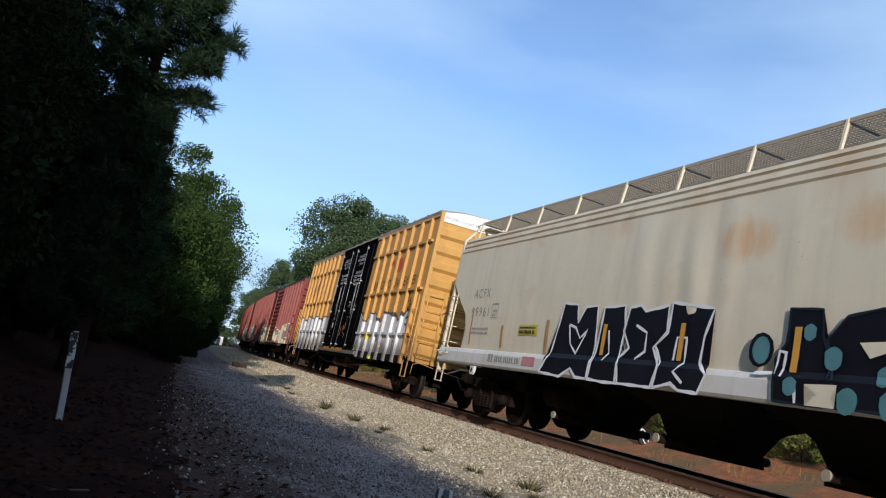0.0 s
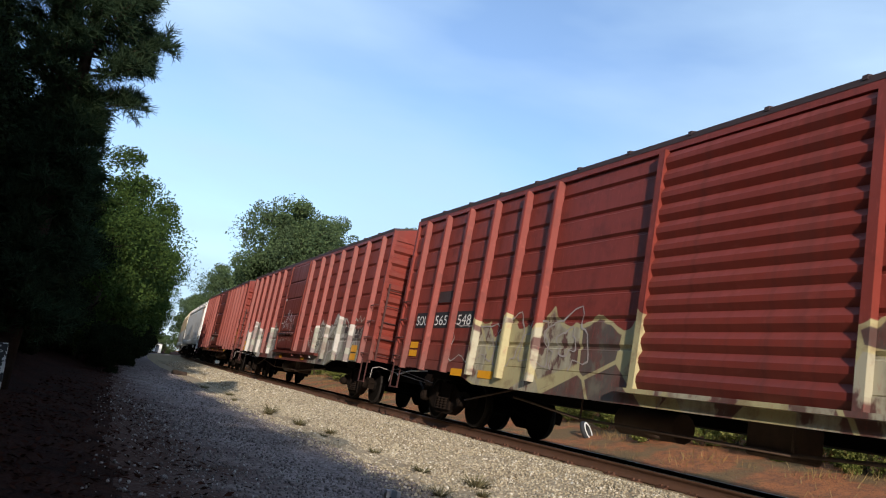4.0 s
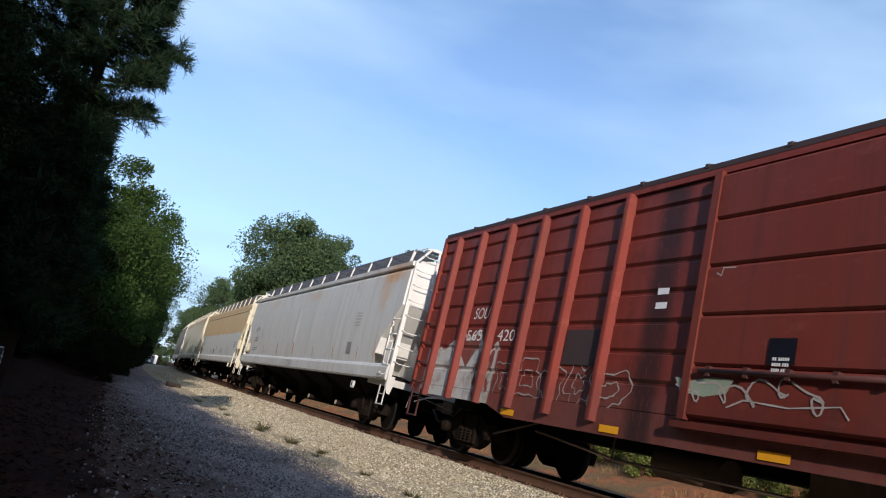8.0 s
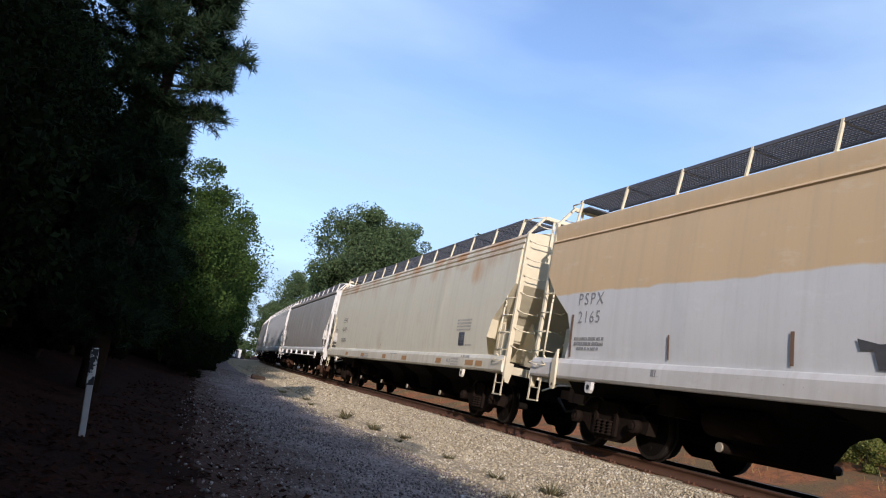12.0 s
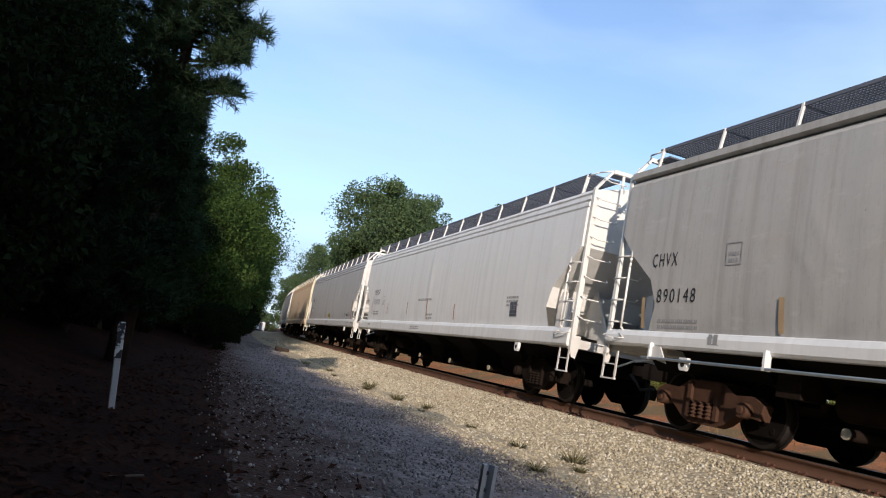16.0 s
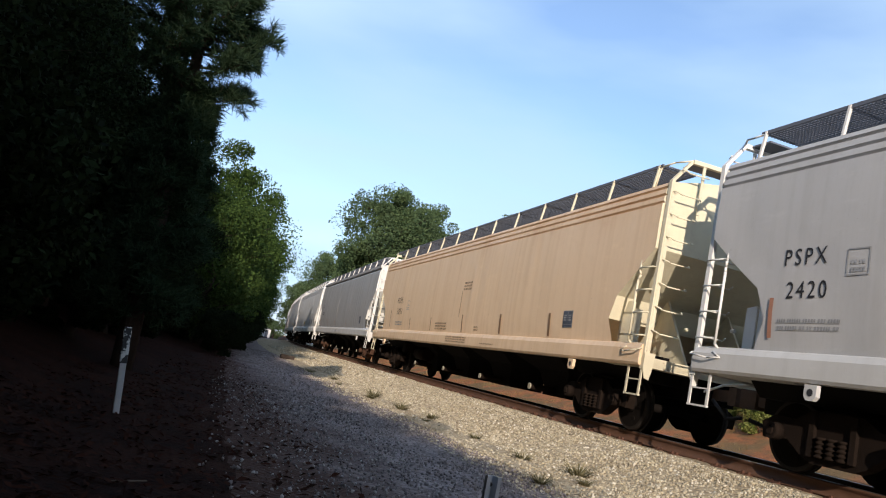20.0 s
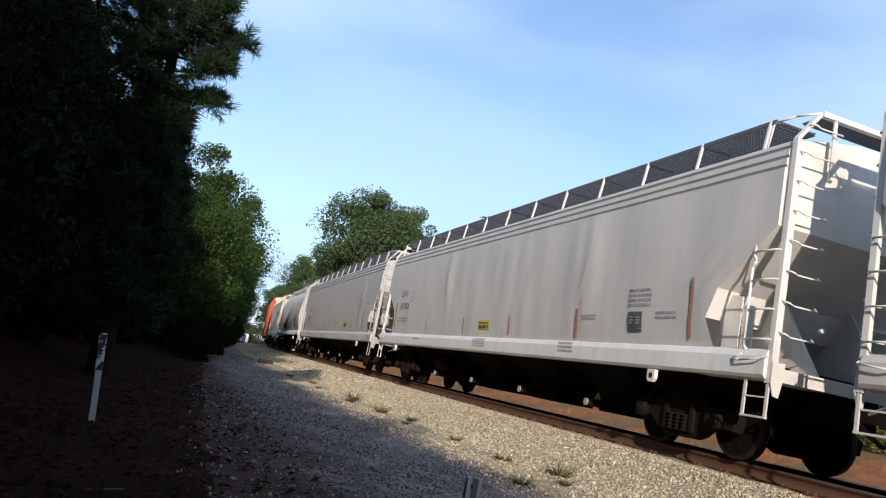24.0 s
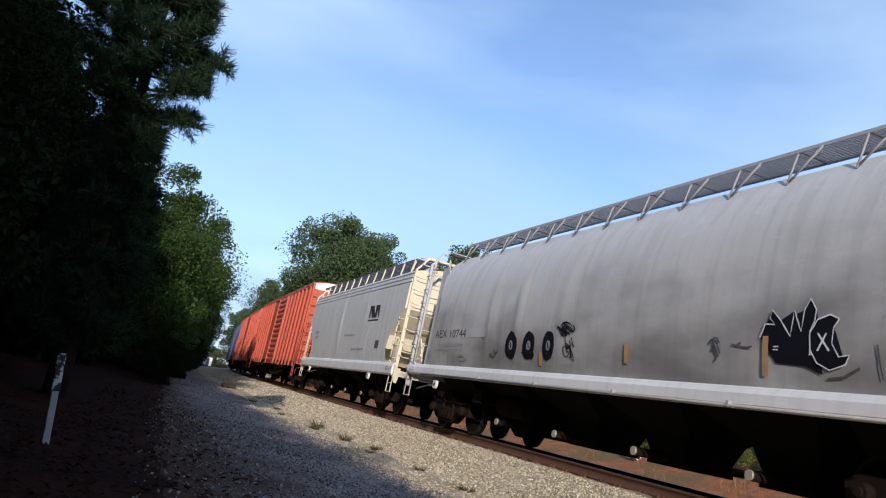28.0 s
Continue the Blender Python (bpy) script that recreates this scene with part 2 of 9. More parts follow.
def stone_mat(name, tones):
    m = Mat(name, 0.85, 0.0, 0.25)
    r = m.random()
    cr = m.n.new("ShaderNodeValToRGB")
    m.l.new(r, cr.inputs[0])
    els = cr.color_ramp.elements
    els[0].position, els[0].color = 0.0, (*tones[0], 1)
    els[1].position, els[1].color = 1.0, (*tones[-1], 1)
    for i, t in enumerate(tones[1:-1]):
        e = els.new((i + 1) / (len(tones) - 1))
        e.color = (*t, 1)
    c = m.mix(m.math("MULTIPLY", m.noise(18, 4), 0.6), cr.outputs[0], tuple(k * 0.5 for k in tones[0]))
    m.bump(m.noise(60, 3), 0.3, 0.005)
    return m.done(c)


def ground_mat():
    """Red clay with patches of dry grass and litter."""
    m = Mat("clay_and_grass", 0.95, 0.0, 0.1)
    a, b, f = m.noise(0.25, 5), m.noise(2.3, 5), m.noise(30, 4)
    c = m.mix(m.ramp(a, 0.42, 0.58), (0.30, 0.105, 0.045), (0.17, 0.12, 0.055))
    c = m.mix(m.ramp(b, 0.5, 0.66), c, (0.24, 0.16, 0.07))
    c = m.mix(m.math("MULTIPLY", f, 0.6), c, (0.07, 0.04, 0.025))
    m.bump(m.math("ADD", f, b), 0.6, 0.05)
    return m.done(c)


def gravel_mat(name, a, b, c3, dirt=None):
    m = Mat(name, 0.92, 0.0, 0.2)
    v = m.cells(22)
    tone = m.n.new("ShaderNodeSeparateColor")
    m.l.new(v.outputs["Color"], tone.inputs[0])
    c = m.mix(tone.outputs[0], a, b)
    c = m.mix(m.math("MULTIPLY", m.ramp(m.noise(0.8, 4), 0.4, 0.7), 0.55), c, c3)
    c = m.mix(m.ramp(m.noise(40, 3), 0.62, 0.7), c, tuple(k * 0.45 for k in a))
    if dirt:
        # red earth trodden into the edge under the trees; the track's curve taken out of x
        x, y, z = m.axes()
        bend = m.math("POWER", m.math("SUBTRACT", y, 32.0), 2.0)
        off = m.math("SUBTRACT", x, m.math("MULTIPLY", bend, 0.0006))
        off = m.math("ADD", off, m.math("MULTIPLY", m.math("SUBTRACT", m.noise(0.9, 5), 0.5), 2.2))
        c = m.mix(m.ramp(off, 1.75, 0.35), c, dirt)
    m.bump(m.math("SUBTRACT", 1.0, v.outputs["Distance"]), 0.7, 0.03)
    return m.done(c)


def clay_mat():
    """Orange clay with brown litter, pebbles and thin green growth."""
    m = Mat("orange_clay", 0.95, 0.0, 0.1)
    a, b, f = m.noise(0.55, 5), m.noise(3.1, 6, None, 0.65), m.noise(26, 4, None, 0.7)
    c = m.mix(m.ramp(b, 0.36, 0.66), (0.40, 0.150, 0.062), (0.24, 0.105, 0.055))
    c = m.mix(m.math("MULTIPLY", m.ramp(a, 0.46, 0.60), 0.85), c, (0.17, 0.125, 0.062))
    c = m.mix(m.ramp(f, 0.50, 0.66), c, (0.085, 0.050, 0.030))
    c = m.mix(m.ramp(m.noise(38, 2), 0.70, 0.74), c, (0.48, 0.38, 0.28))
    m.bump(m.math("ADD", f, b), 0.8, 0.05)
    return m.done(c)


def shade_mat():
    """Reddish clay under leaf litter with the wood's shade in its dark colours, lighter at its foot by the gravel; the
    track's curve taken out of x.
    """
    m = Mat("shade_dark_clay", 0.95, 0.0, 0.05)
    x, y, z = m.axes()
    bend = m.math("POWER", m.math("SUBTRACT", y, 32.0), 2.0)
    off = m.math("SUBTRACT", x, m.math("MULTIPLY", bend, 0.0006))
    off = m.math("ADD", off, m.math("MULTIPLY", m.math("SUBTRACT", m.noise(0.9, 5), 0.5), 2.2))
    off = m.math("SUBTRACT", off, m.math("MULTIPLY", m.math("MAXIMUM", m.math("SUBTRACT", y, 6.0), 0.0), 0.04))
    f = m.noise(22, 5, None, 0.7)
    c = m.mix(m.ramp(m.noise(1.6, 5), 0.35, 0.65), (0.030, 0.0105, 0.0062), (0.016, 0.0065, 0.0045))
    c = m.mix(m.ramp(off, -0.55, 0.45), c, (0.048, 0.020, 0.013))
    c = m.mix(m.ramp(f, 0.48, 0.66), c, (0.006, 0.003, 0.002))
    m.bump(f, 0.9, 0.04)
    return m.done(c)


def flaked():
    """White paint flaking off dark plastic."""
    m = Mat("dark_flaked_band", 0.8)
    return m.done(m.mix(m.ramp(m.noise(16, 4), 0.50, 0.54), (0.03, 0.03, 0.03), (0.55, 0.54, 0.50)))


CLAY = ground_mat()
PATH = gravel_mat("dusty_gravel", (0.112, 0.087, 0.084), (0.33, 0.268, 0.250), (0.165, 0.130, 0.121), (0.050, 0.021, 0.013))
BALLAST = gravel_mat("ballast_bed", (0.25, 0.195, 0.125), (0.50, 0.405, 0.27), (0.27, 0.205, 0.125))
STONE = stone_mat("ballast_stone", [(0.14, 0.113, 0.078), (0.57, 0.49, 0.33), (0.36, 0.305, 0.205), (0.66, 0.575, 0.415), (0.24, 0.20, 0.145), (0.48, 0.415, 0.285), (0.80, 0.73, 0.60)])
PEBBLE = stone_mat("pebble", [(0.08, 0.066, 0.065), (0.17, 0.143, 0.137), (0.29, 0.245, 0.23), (0.13, 0.110, 0.105), (0.22, 0.186, 0.173), (0.39, 0.335, 0.31), (0.30, 0.255, 0.235), (0.58, 0.53, 0.48)])
RAIL_RUST = plain("rail_rust", (0.13, 0.065, 0.04), 0.75, 0.1, 0.4, 5, 0.3)
RAIL_TOP = plain("rail_polish", (0.38, 0.37, 0.36), 0.28, 0.9, 0.15, 4)
TIE = plain("creosoted_oak", (0.050, 0.033, 0.024), 0.9, 0.0, 0.5, 6, 0.5)
SPIKE = plain("rusty_plate", (0.12, 0.055, 0.035), 0.8, 0.2, 0.4, 12, 0.3)
BARK = plain("bark", (0.05, 0.038, 0.030), 0.95, 0.0, 0.5, 7, 0.8, 0.05)
PINE_BARK = plain("pine_bark", (0.05, 0.034, 0.026), 0.95, 0.0, 0.5, 9, 0.8, 0.05)
LEAF = leaf_mat("broad_leaf", (0.026, 0.050, 0.014), (0.060, 0.098, 0.024), (0.042, 0.066, 0.020))
# leaf colour far below living foliage: the wood's deep shade is in it
SHADED_EVERGREEN = leaf_mat("shaded_evergreen_leaf", (0.006, 0.0095, 0.004), (0.016, 0.025, 0.009), (0.011, 0.016, 0.007))
LEAF_FAR = leaf_mat("far_leaf", (0.050, 0.082, 0.036), (0.098, 0.140, 0.062), (0.070, 0.102, 0.055))
NEEDLE = leaf_mat("pine_needle", (0.014, 0.028, 0.014), (0.034, 0.056, 0.028), (0.022, 0.038, 0.022))
BUSH = leaf_mat("bush_leaf", (0.085, 0.110, 0.024), (0.190, 0.200, 0.060), (0.170, 0.140, 0.055))
DRY = leaf_mat("dry_grass", (0.20, 0.13, 0.05), (0.34, 0.24, 0.10), (0.26, 0.13, 0.05))
WEED = leaf_mat("weed", (0.08, 0.08, 0.04), (0.20, 0.17, 0.09), (0.14, 0.11, 0.06))
ORANGE_CLAY = clay_mat()
# bank clay and litter, both coloured darker than they are for tree shade
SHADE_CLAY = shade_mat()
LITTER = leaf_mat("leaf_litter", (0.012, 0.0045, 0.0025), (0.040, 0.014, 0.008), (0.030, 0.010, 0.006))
# near-black steels; beneath the cars this colour also holds the shade
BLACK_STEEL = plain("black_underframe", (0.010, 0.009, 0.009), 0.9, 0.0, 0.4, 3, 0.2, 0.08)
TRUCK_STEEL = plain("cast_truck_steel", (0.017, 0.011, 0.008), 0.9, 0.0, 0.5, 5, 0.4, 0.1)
TRUCK_RUST = plain("rusty_cast_steel", (0.085, 0.045, 0.030), 0.9, 0.0, 0.5, 5, 0.5, 0.1)
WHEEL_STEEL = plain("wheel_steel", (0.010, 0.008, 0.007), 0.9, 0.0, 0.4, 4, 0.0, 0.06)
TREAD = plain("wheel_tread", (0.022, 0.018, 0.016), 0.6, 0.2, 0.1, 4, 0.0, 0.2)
BRASS_CAP = plain("outlet_cap", (0.42, 0.38, 0.30), 0.5, 0.2, 0.2, 8)
GRATE = plain("galvanised_grating", (0.115, 0.125, 0.15), 0.65, 0.0, 0.25, 6)
INK = plain("black_stencil", (0.025, 0.025, 0.028), 0.6, 0.0, 0.3, 9)
FAINT_INK = plain("worn_stencil", (0.36, 0.36, 0.36), 0.7, 0.0, 0.3, 9)
FADED_BLACK = plain("faded_black_stencil", (0.10, 0.10, 0.105), 0.7, 0.0, 0.5, 9)
BROWN_BLACK = plain("brown_black_stencil", (0.06, 0.045, 0.035), 0.7, 0.0, 0.4, 9)
STENCIL_BLUE = plain("blue_grey_stencil", (0.085, 0.10, 0.13), 0.7, 0.0, 0.4, 9)
PALE_INK = plain("pale_stencil", (0.45, 0.44, 0.42), 0.7, 0.0, 0.3, 9)
GREY_INK = plain("faded_stencil", (0.31, 0.31, 0.31), 0.7, 0.0, 0.3, 9)
WHITE_INK = plain("white_stencil", (0.78, 0.76, 0.72), 0.6, 0.0, 0.15, 9)
REFLECT = plain("yellow_reflector", (0.80, 0.36, 0.02), 0.35, 0.0, 0.12, 9)
ORANGE_MARK = plain("faded_orange_mark", (0.50, 0.29, 0.13), 0.6, 0.0, 0.3, 5)
PINK_MARK = plain("pink_mark", (0.55, 0.25, 0.25), 0.6, 0.0, 0.3, 5)
YELLOW_SIGN = plain("yellow_placard", (0.62, 0.50, 0.10), 0.5, 0.0, 0.2, 5)
SIGN_RED = plain("red_decal", (0.60, 0.085, 0.045), 0.5, 0.0, 0.2, 5)
SIGN_BLUE = plain("blue_decal", (0.06, 0.09, 0.32), 0.5, 0.0, 0.2, 5)
TEAL = plain("teal_spray", (0.10, 0.25, 0.28), 0.5, 0.0, 0.5, 3)
SPRAY_BLACK = plain("black_spray", (0.010, 0.010, 0.017), 0.55, 0.0, 0.9, 2.2, 0.0, 0.2)
SPRAY_WHITE = plain("white_spray", (0.75, 0.76, 0.78), 0.5, 0.0, 0.1, 4)
LIME = plain("lime_spray", (0.50, 0.52, 0.06), 0.5, 0.0, 0.3, 4)
RUNG_RED = plain("dark_red_rungs", (0.075, 0.024, 0.020), 0.7, 0.0, 0.4, 6)
SPRAY_PALE = plain("pale_spray", (0.60, 0.57, 0.50), 0.6, 0.0, 0.4, 5)
ROOF_DARK = plain("dark_roof_edge", (0.055, 0.035, 0.035), 0.7, 0.0, 0.4, 3)
WHITE_PAINT = plain("white_paint", (0.75, 0.74, 0.71), 0.6, 0.0, 0.12, 4)
POST_WHITE = plain("weathered_white_post", (0.45, 0.43, 0.41), 0.7, 0.0, 0.3, 9, 0.2)
POST_DARK = flaked()
ZINC = plain("zinc_post", (0.42, 0.44, 0.47), 0.45, 0.6, 0.25, 14, 0.1)
DEAD_WOOD = plain("dead_wood", (0.11, 0.075, 0.05), 0.9, 0.0, 0.5, 6, 0.6)
RUBBER = plain("old_rubber", (0.03, 0.03, 0.032), 0.8, 0.0, 0.4, 8)
RUST_ROD = plain("rusty_rod", (0.11, 0.07, 0.05), 0.8, 0.2, 0.4, 8)

# ---- mesh helpers ----
def xc(y):
    """The track's centre line: a long curve that straightens far away."""
    d = min(max(y - 32.0, -150.0), 150.0)
    return 7.77 + 0.0006 * d * d + 0.18 * (abs(y - 32.0) - 150.0) * (abs(y - 32.0) > 150.0)


def heading(y):
    d = min(max(y - 32.0, -150.0), 150.0)
    return math.atan(0.0012 * d)


def mesh_of(bm, name, mats, smooth=None):
    bm.normal_update()
    me = bpy.data.meshes.new(name)
    bm.to_mesh(me)
    bm.free()
    for m in mats if isinstance(mats, (list, tuple)) else [mats]:
        me.materials.append(m)
    if smooth:
        me.shade_smooth()
        me.set_sharp_from_angle(angle=radians(smooth))
    return me


def part(name, bm, material, parent, label="", smooth=None):
    """One mesh object under a thing or a part."""
    ob = new(name, bm if isinstance(bm, bpy.types.Mesh) else mesh_of(bm, name, material, smooth))
    ob.parent = parent
    if label:
        ob["label"] = label
    return ob


def thing(name, label, category, group="", kind="", data=None, at=None):
    ob = tagged(new(name, data), label, category, group, kind)
    if at is not None:
        ob.matrix_basis = at
    return ob


def box(bm, x0, x1, y0, y1, z0, z1, mi=0):
    v = [bm.verts.new(p) for p in ((x0, y0, z0), (x1, y0, z0), (x1, y1, z0), (x0, y1, z0), (x0, y0, z1), (x1, y0, z1), (x1, y1, z1), (x0, y1, z1))]
    for f in ((0, 3, 2, 1), (4, 5, 6, 7), (0, 1, 5, 4), (1, 2, 6, 5), (2, 3, 7, 6), (3, 0, 4, 7)):
        bm.faces.new([v[i] for i in f]).material_index = mi
    return v


def prism(bm, poly, lo, hi, axis=1, mi=0):
    """A polygon of (a, b) pairs pulled along an axis; the pairs are the other two axes in order."""
    def at(p, h):
        q = [0.0, 0.0, 0.0]
        rest = [i for i in range(3) if i != axis]
        q[axis], q[rest[0]], q[rest[1]] = h, p[0], p[1]
        return q
    a = [bm.verts.new(at(p, lo)) for p in poly]
    b = [bm.verts.new(at(p, hi)) for p in poly]
    n = len(poly)
    fs = [bm.faces.new(a), bm.faces.new(b[::-1])]
    for i in range(n):
        fs.append(bm.faces.new((a[i], b[i], b[(i + 1) % n], a[(i + 1) % n])))
    for f in fs:
        f.material_index = mi
    bmesh.ops.recalc_face_normals(bm, faces=fs)
    return fs


def rod(bm, p0, p1, r0, r1=None, n=7, mi=0):
    p0, p1 = Vector(p0), Vector(p1)
    r1 = r0 if r1 is None else r1
    w = (p1 - p0).normalized()
    u = w.orthogonal().normalized()
    v = w.cross(u)
    a, b = [], []
    for i in range(n):
        t = 2 * math.pi * i / n
        d = u * math.cos(t) + v * math.sin(t)
        a.append(bm.verts.new(p0 + d * r0)), b.append(bm.verts.new(p1 + d * r1))
    for i in range(n):
        f = bm.faces.new((a[i], a[(i + 1) % n], b[(i + 1) % n], b[i]))
        f.material_index, f.smooth = mi, True
    bm.faces.new(a[::-1]).material_index = mi
    bm.faces.new(b).material_index = mi


def path_rod(bm, pts, r, n=6, mi=0):
    for a, b in zip(pts[:-1], pts[1:]):
        rod(bm, a, b, r, r, n, mi)


def soup(name, quads, mats):
    """A mesh from an (n, k, 3) array: n separate polygons of k corners."""
    n, k = quads.shape[:2]
    me = bpy.data.meshes.new(name)
    me.vertices.add(n * k)
    me.vertices.foreach_set("co", quads.reshape(-1).astype(np.float32))
    me.loops.add(n * k)
    me.loops.foreach_set("vertex_index", np.arange(n * k, dtype=np.int32))
    me.polygons.add(n)
    me.polygons.foreach_set("loop_start", np.arange(0, n * k, k, dtype=np.int32))
    me.polygons.foreach_set("loop_total", np.full(n, k, dtype=np.int32))
    me.update(calc_edges=True)
    me.materials.append(mats)
    return me


def indexed(name, verts, faces, mat, smooth=False):
    """A mesh from numpy vertices (n, 3) and triangles or quads (m, k)."""
    k = faces.shape[1]
    me = bpy.data.meshes.new(name)
    me.vertices.add(len(verts))
    me.vertices.foreach_set("co", verts.reshape(-1).astype(np.float32))
    me.loops.add(faces.size)
    me.loops.foreach_set("vertex_index", faces.reshape(-1).astype(np.int32))
    me.polygons.add(len(faces))
    me.polygons.foreach_set("loop_start", np.arange(0, faces.size, k, dtype=np.int32))
    me.polygons.foreach_set("loop_total", np.full(len(faces), k, dtype=np.int32))
    if smooth:
        me.polygons.foreach_set("use_smooth", np.ones(len(faces), dtype=bool))
    me.update(calc_edges=True)
    me.materials.append(mat)
    return me


XC = np.vectorize(xc)


# ---- ground and track ----
def height(d, y):
    """The lie of the land at a distance d from the track's centre line."""
    prof_d = [-2000, -60, -16, -12.0, -10.2, -9.2, -8.2, -6.5, -5, -3.6, 3.4, 4.6, 5.6, 8.0, 12, 60, 2000]
    prof_z = [1.6, 1.6, 1.25, 0.75, 0.26, 0.02, 0.00, -0.03, -0.01, 0.0, -0.05, -0.02, 0.24, 1.0, 1.9, 2.2, 2.2]
    z = np.interp(d, prof_d, prof_z)
    near = np.clip((30 - np.abs(d)) / 20, 0, 1)
    rough = 0.05 * np.sin(d * 1.7 + y * 0.9) * np.sin(y * 0.63 - d * 0.4) + 0.03 * np.sin(y * 2.3 + d * 3.1)
    return z + rough * near * ((d > 4) | (d < -15))


def ground():
    ds = np.concatenate([[-1800, -600, -200, -90, -45, -30, -22], np.arange(-18, -3.2, 0.35), np.linspace(-3, 3, 7), np.arange(3.4, 16, 0.4), [18, 24, 34, 50, 90, 200, 600, 1800]])
    ys = np.concatenate([[-1800, -700, -300, -120, -60, -30, -15], np.arange(-8, 50, 0.6), np.arange(50, 140, 3.0), [160, 200, 260, 340, 500, 800, 1300, 1900]])
    D, Y = np.meshgrid(ds, ys)
    V = np.stack([XC(Y) + D, Y, height(D, Y)], -1)
    n, m = D.shape
    i = np.arange(n * m).reshape(n, m)
    F = np.stack([i[:-1, :-1], i[:-1, 1:], i[1:, 1:], i[1:, :-1]], -1).reshape(-1, 4)
    thing("ground", "red clay ground with dry grass and leaf litter", "ground", kind="structure", data=indexed("ground", V.reshape(-1, 3), F, CLAY, True))


def toe(y):
    """How far the foot of the wood's bank has crept over the gravel track, which narrows with distance."""
    return np.clip(0.045 * (np.asarray(y, float) - 6.0), 0.0, 3.0)


def crept(d, y):
    return d + toe(y) * np.interp(d, [-12.5, -10.2, -8.3, -4.4], [0.0, 0.6, 1.0, 0.0])


def strip(name, label, cat, prof, mat, ys, wob=0.0):
    """A strip that follows the track: prof holds (d, z) across it, its two edges wobbling."""
    rng = np.random.default_rng(len(name))
    V = []
    for y in ys:
        for j, (d, z) in enumerate(prof):
            edge = j in (0, len(prof) - 1)
            dd = d + (rng.normal() * wob if edge else 0)
            V.append((xc(y) + float(crept(dd, y)), y, z + (0 if edge else rng.normal() * 0.006)))
    n, m = len(ys), len(prof)
    i = np.arange(n * m).reshape(n, m)
    F = np.stack([i[:-1, :-1], i[:-1, 1:], i[1:, 1:], i[1:, :-1]], -1).reshape(-1, 4)
    return thing(name, label, cat, kind="structure", data=indexed(name, np.array(V), F, mat, True))


YS = np.concatenate([np.arange(-340, -20, 20.0), np.arange(-20, 60, 0.5), np.arange(60, 150, 3.0), np.arange(150, 460, 20.0)])
RAIL_Z = 0.59


def strips():
    strip("gravel_path", "dusty grey gravel track beside the railway", "path", [(-8.3, -0.02), (-7.7, 0.035), (-7.0, 0.03), (-6.3, 0.02), (-5.6, 0.03), (-4.9, 0.03), (-4.4, -0.03)], PATH, YS, 0.22)
    strip("clay_bank", "bare orange clay beside the ballast", "bank", [(3.2, -0.10), (3.9, 0.01), (4.6, 0.06), (5.4, 0.25), (6.2, 0.50), (7.0, 0.77), (8.0, 1.06), (9.0, 1.28), (10.0, 1.38)], ORANGE_CLAY, YS, 0.25)
    strip("shaded_bank", "clay bank with leaf litter under the trees, coloured dark for shade", "bank", [(-14.5, 0.95), (-12.5, 0.86), (-11.2, 0.62), (-10.2, 0.34), (-9.5, 0.15), (-8.9, 0.06), (-8.3, 0.045), (-7.9, 0.030), (-7.5, -0.01)], SHADE_CLAY, YS, 0.30)
    strip("ballast_bed", "tan crushed stone ballast bed under the track", "ballast", [(-5.0, -0.04), (-4.4, 0.045), (-3.7, 0.06), (-3.2, 0.11), (-2.6, 0.24), (-2.0, 0.36), (-1.7, 0.395), (-1.0, 0.40), (0, 0.395), (1.0, 0.40), (1.7, 0.395), (2.3, 0.26), (3.0, 0.06), (3.7, -0.09)], BALLAST, YS, 0.10)


def icosa():
    p = (1 + 5 ** 0.5) / 2
    v = np.array([(-1, p, 0), (1, p, 0), (-1, -p, 0), (1, -p, 0), (0, -1, p), (0, 1, p), (0, -1, -p), (0, 1, -p), (p, 0, -1), (p, 0, 1), (-p, 0, -1), (-p, 0, 1)], float)
    f = np.array([(0, 11, 5), (0, 5, 1), (0, 1, 7), (0, 7, 10), (0, 10, 11), (1, 5, 9), (5, 11, 4), (11, 10, 2), (10, 7, 6), (7, 1, 8), (3, 9, 4), (3, 4, 2), (3, 2, 6), (3, 6, 8), (3, 8, 9), (4, 9, 5), (2, 4, 11), (6, 2, 10), (8, 6, 7), (9, 8, 1)])
    return v / np.linalg.norm(v[0]), f


def turns(rng, n):
    q = rng.normal(size=(n, 4))
    q /= np.linalg.norm(q, axis=1)[:, None]
    w, x, y, z = q.T
    return np.stack([np.stack([1 - 2 * (y * y + z * z), 2 * (x * y - z * w), 2 * (x * z + y * w)], -1), np.stack([2 * (x * y + z * w), 1 - 2 * (x * x + z * z), 2 * (y * z - x * w)], -1), np.stack([2 * (x * z - y * w), 2 * (y * z + x * w), 1 - 2 * (x * x + y * y)], -1)], 1)


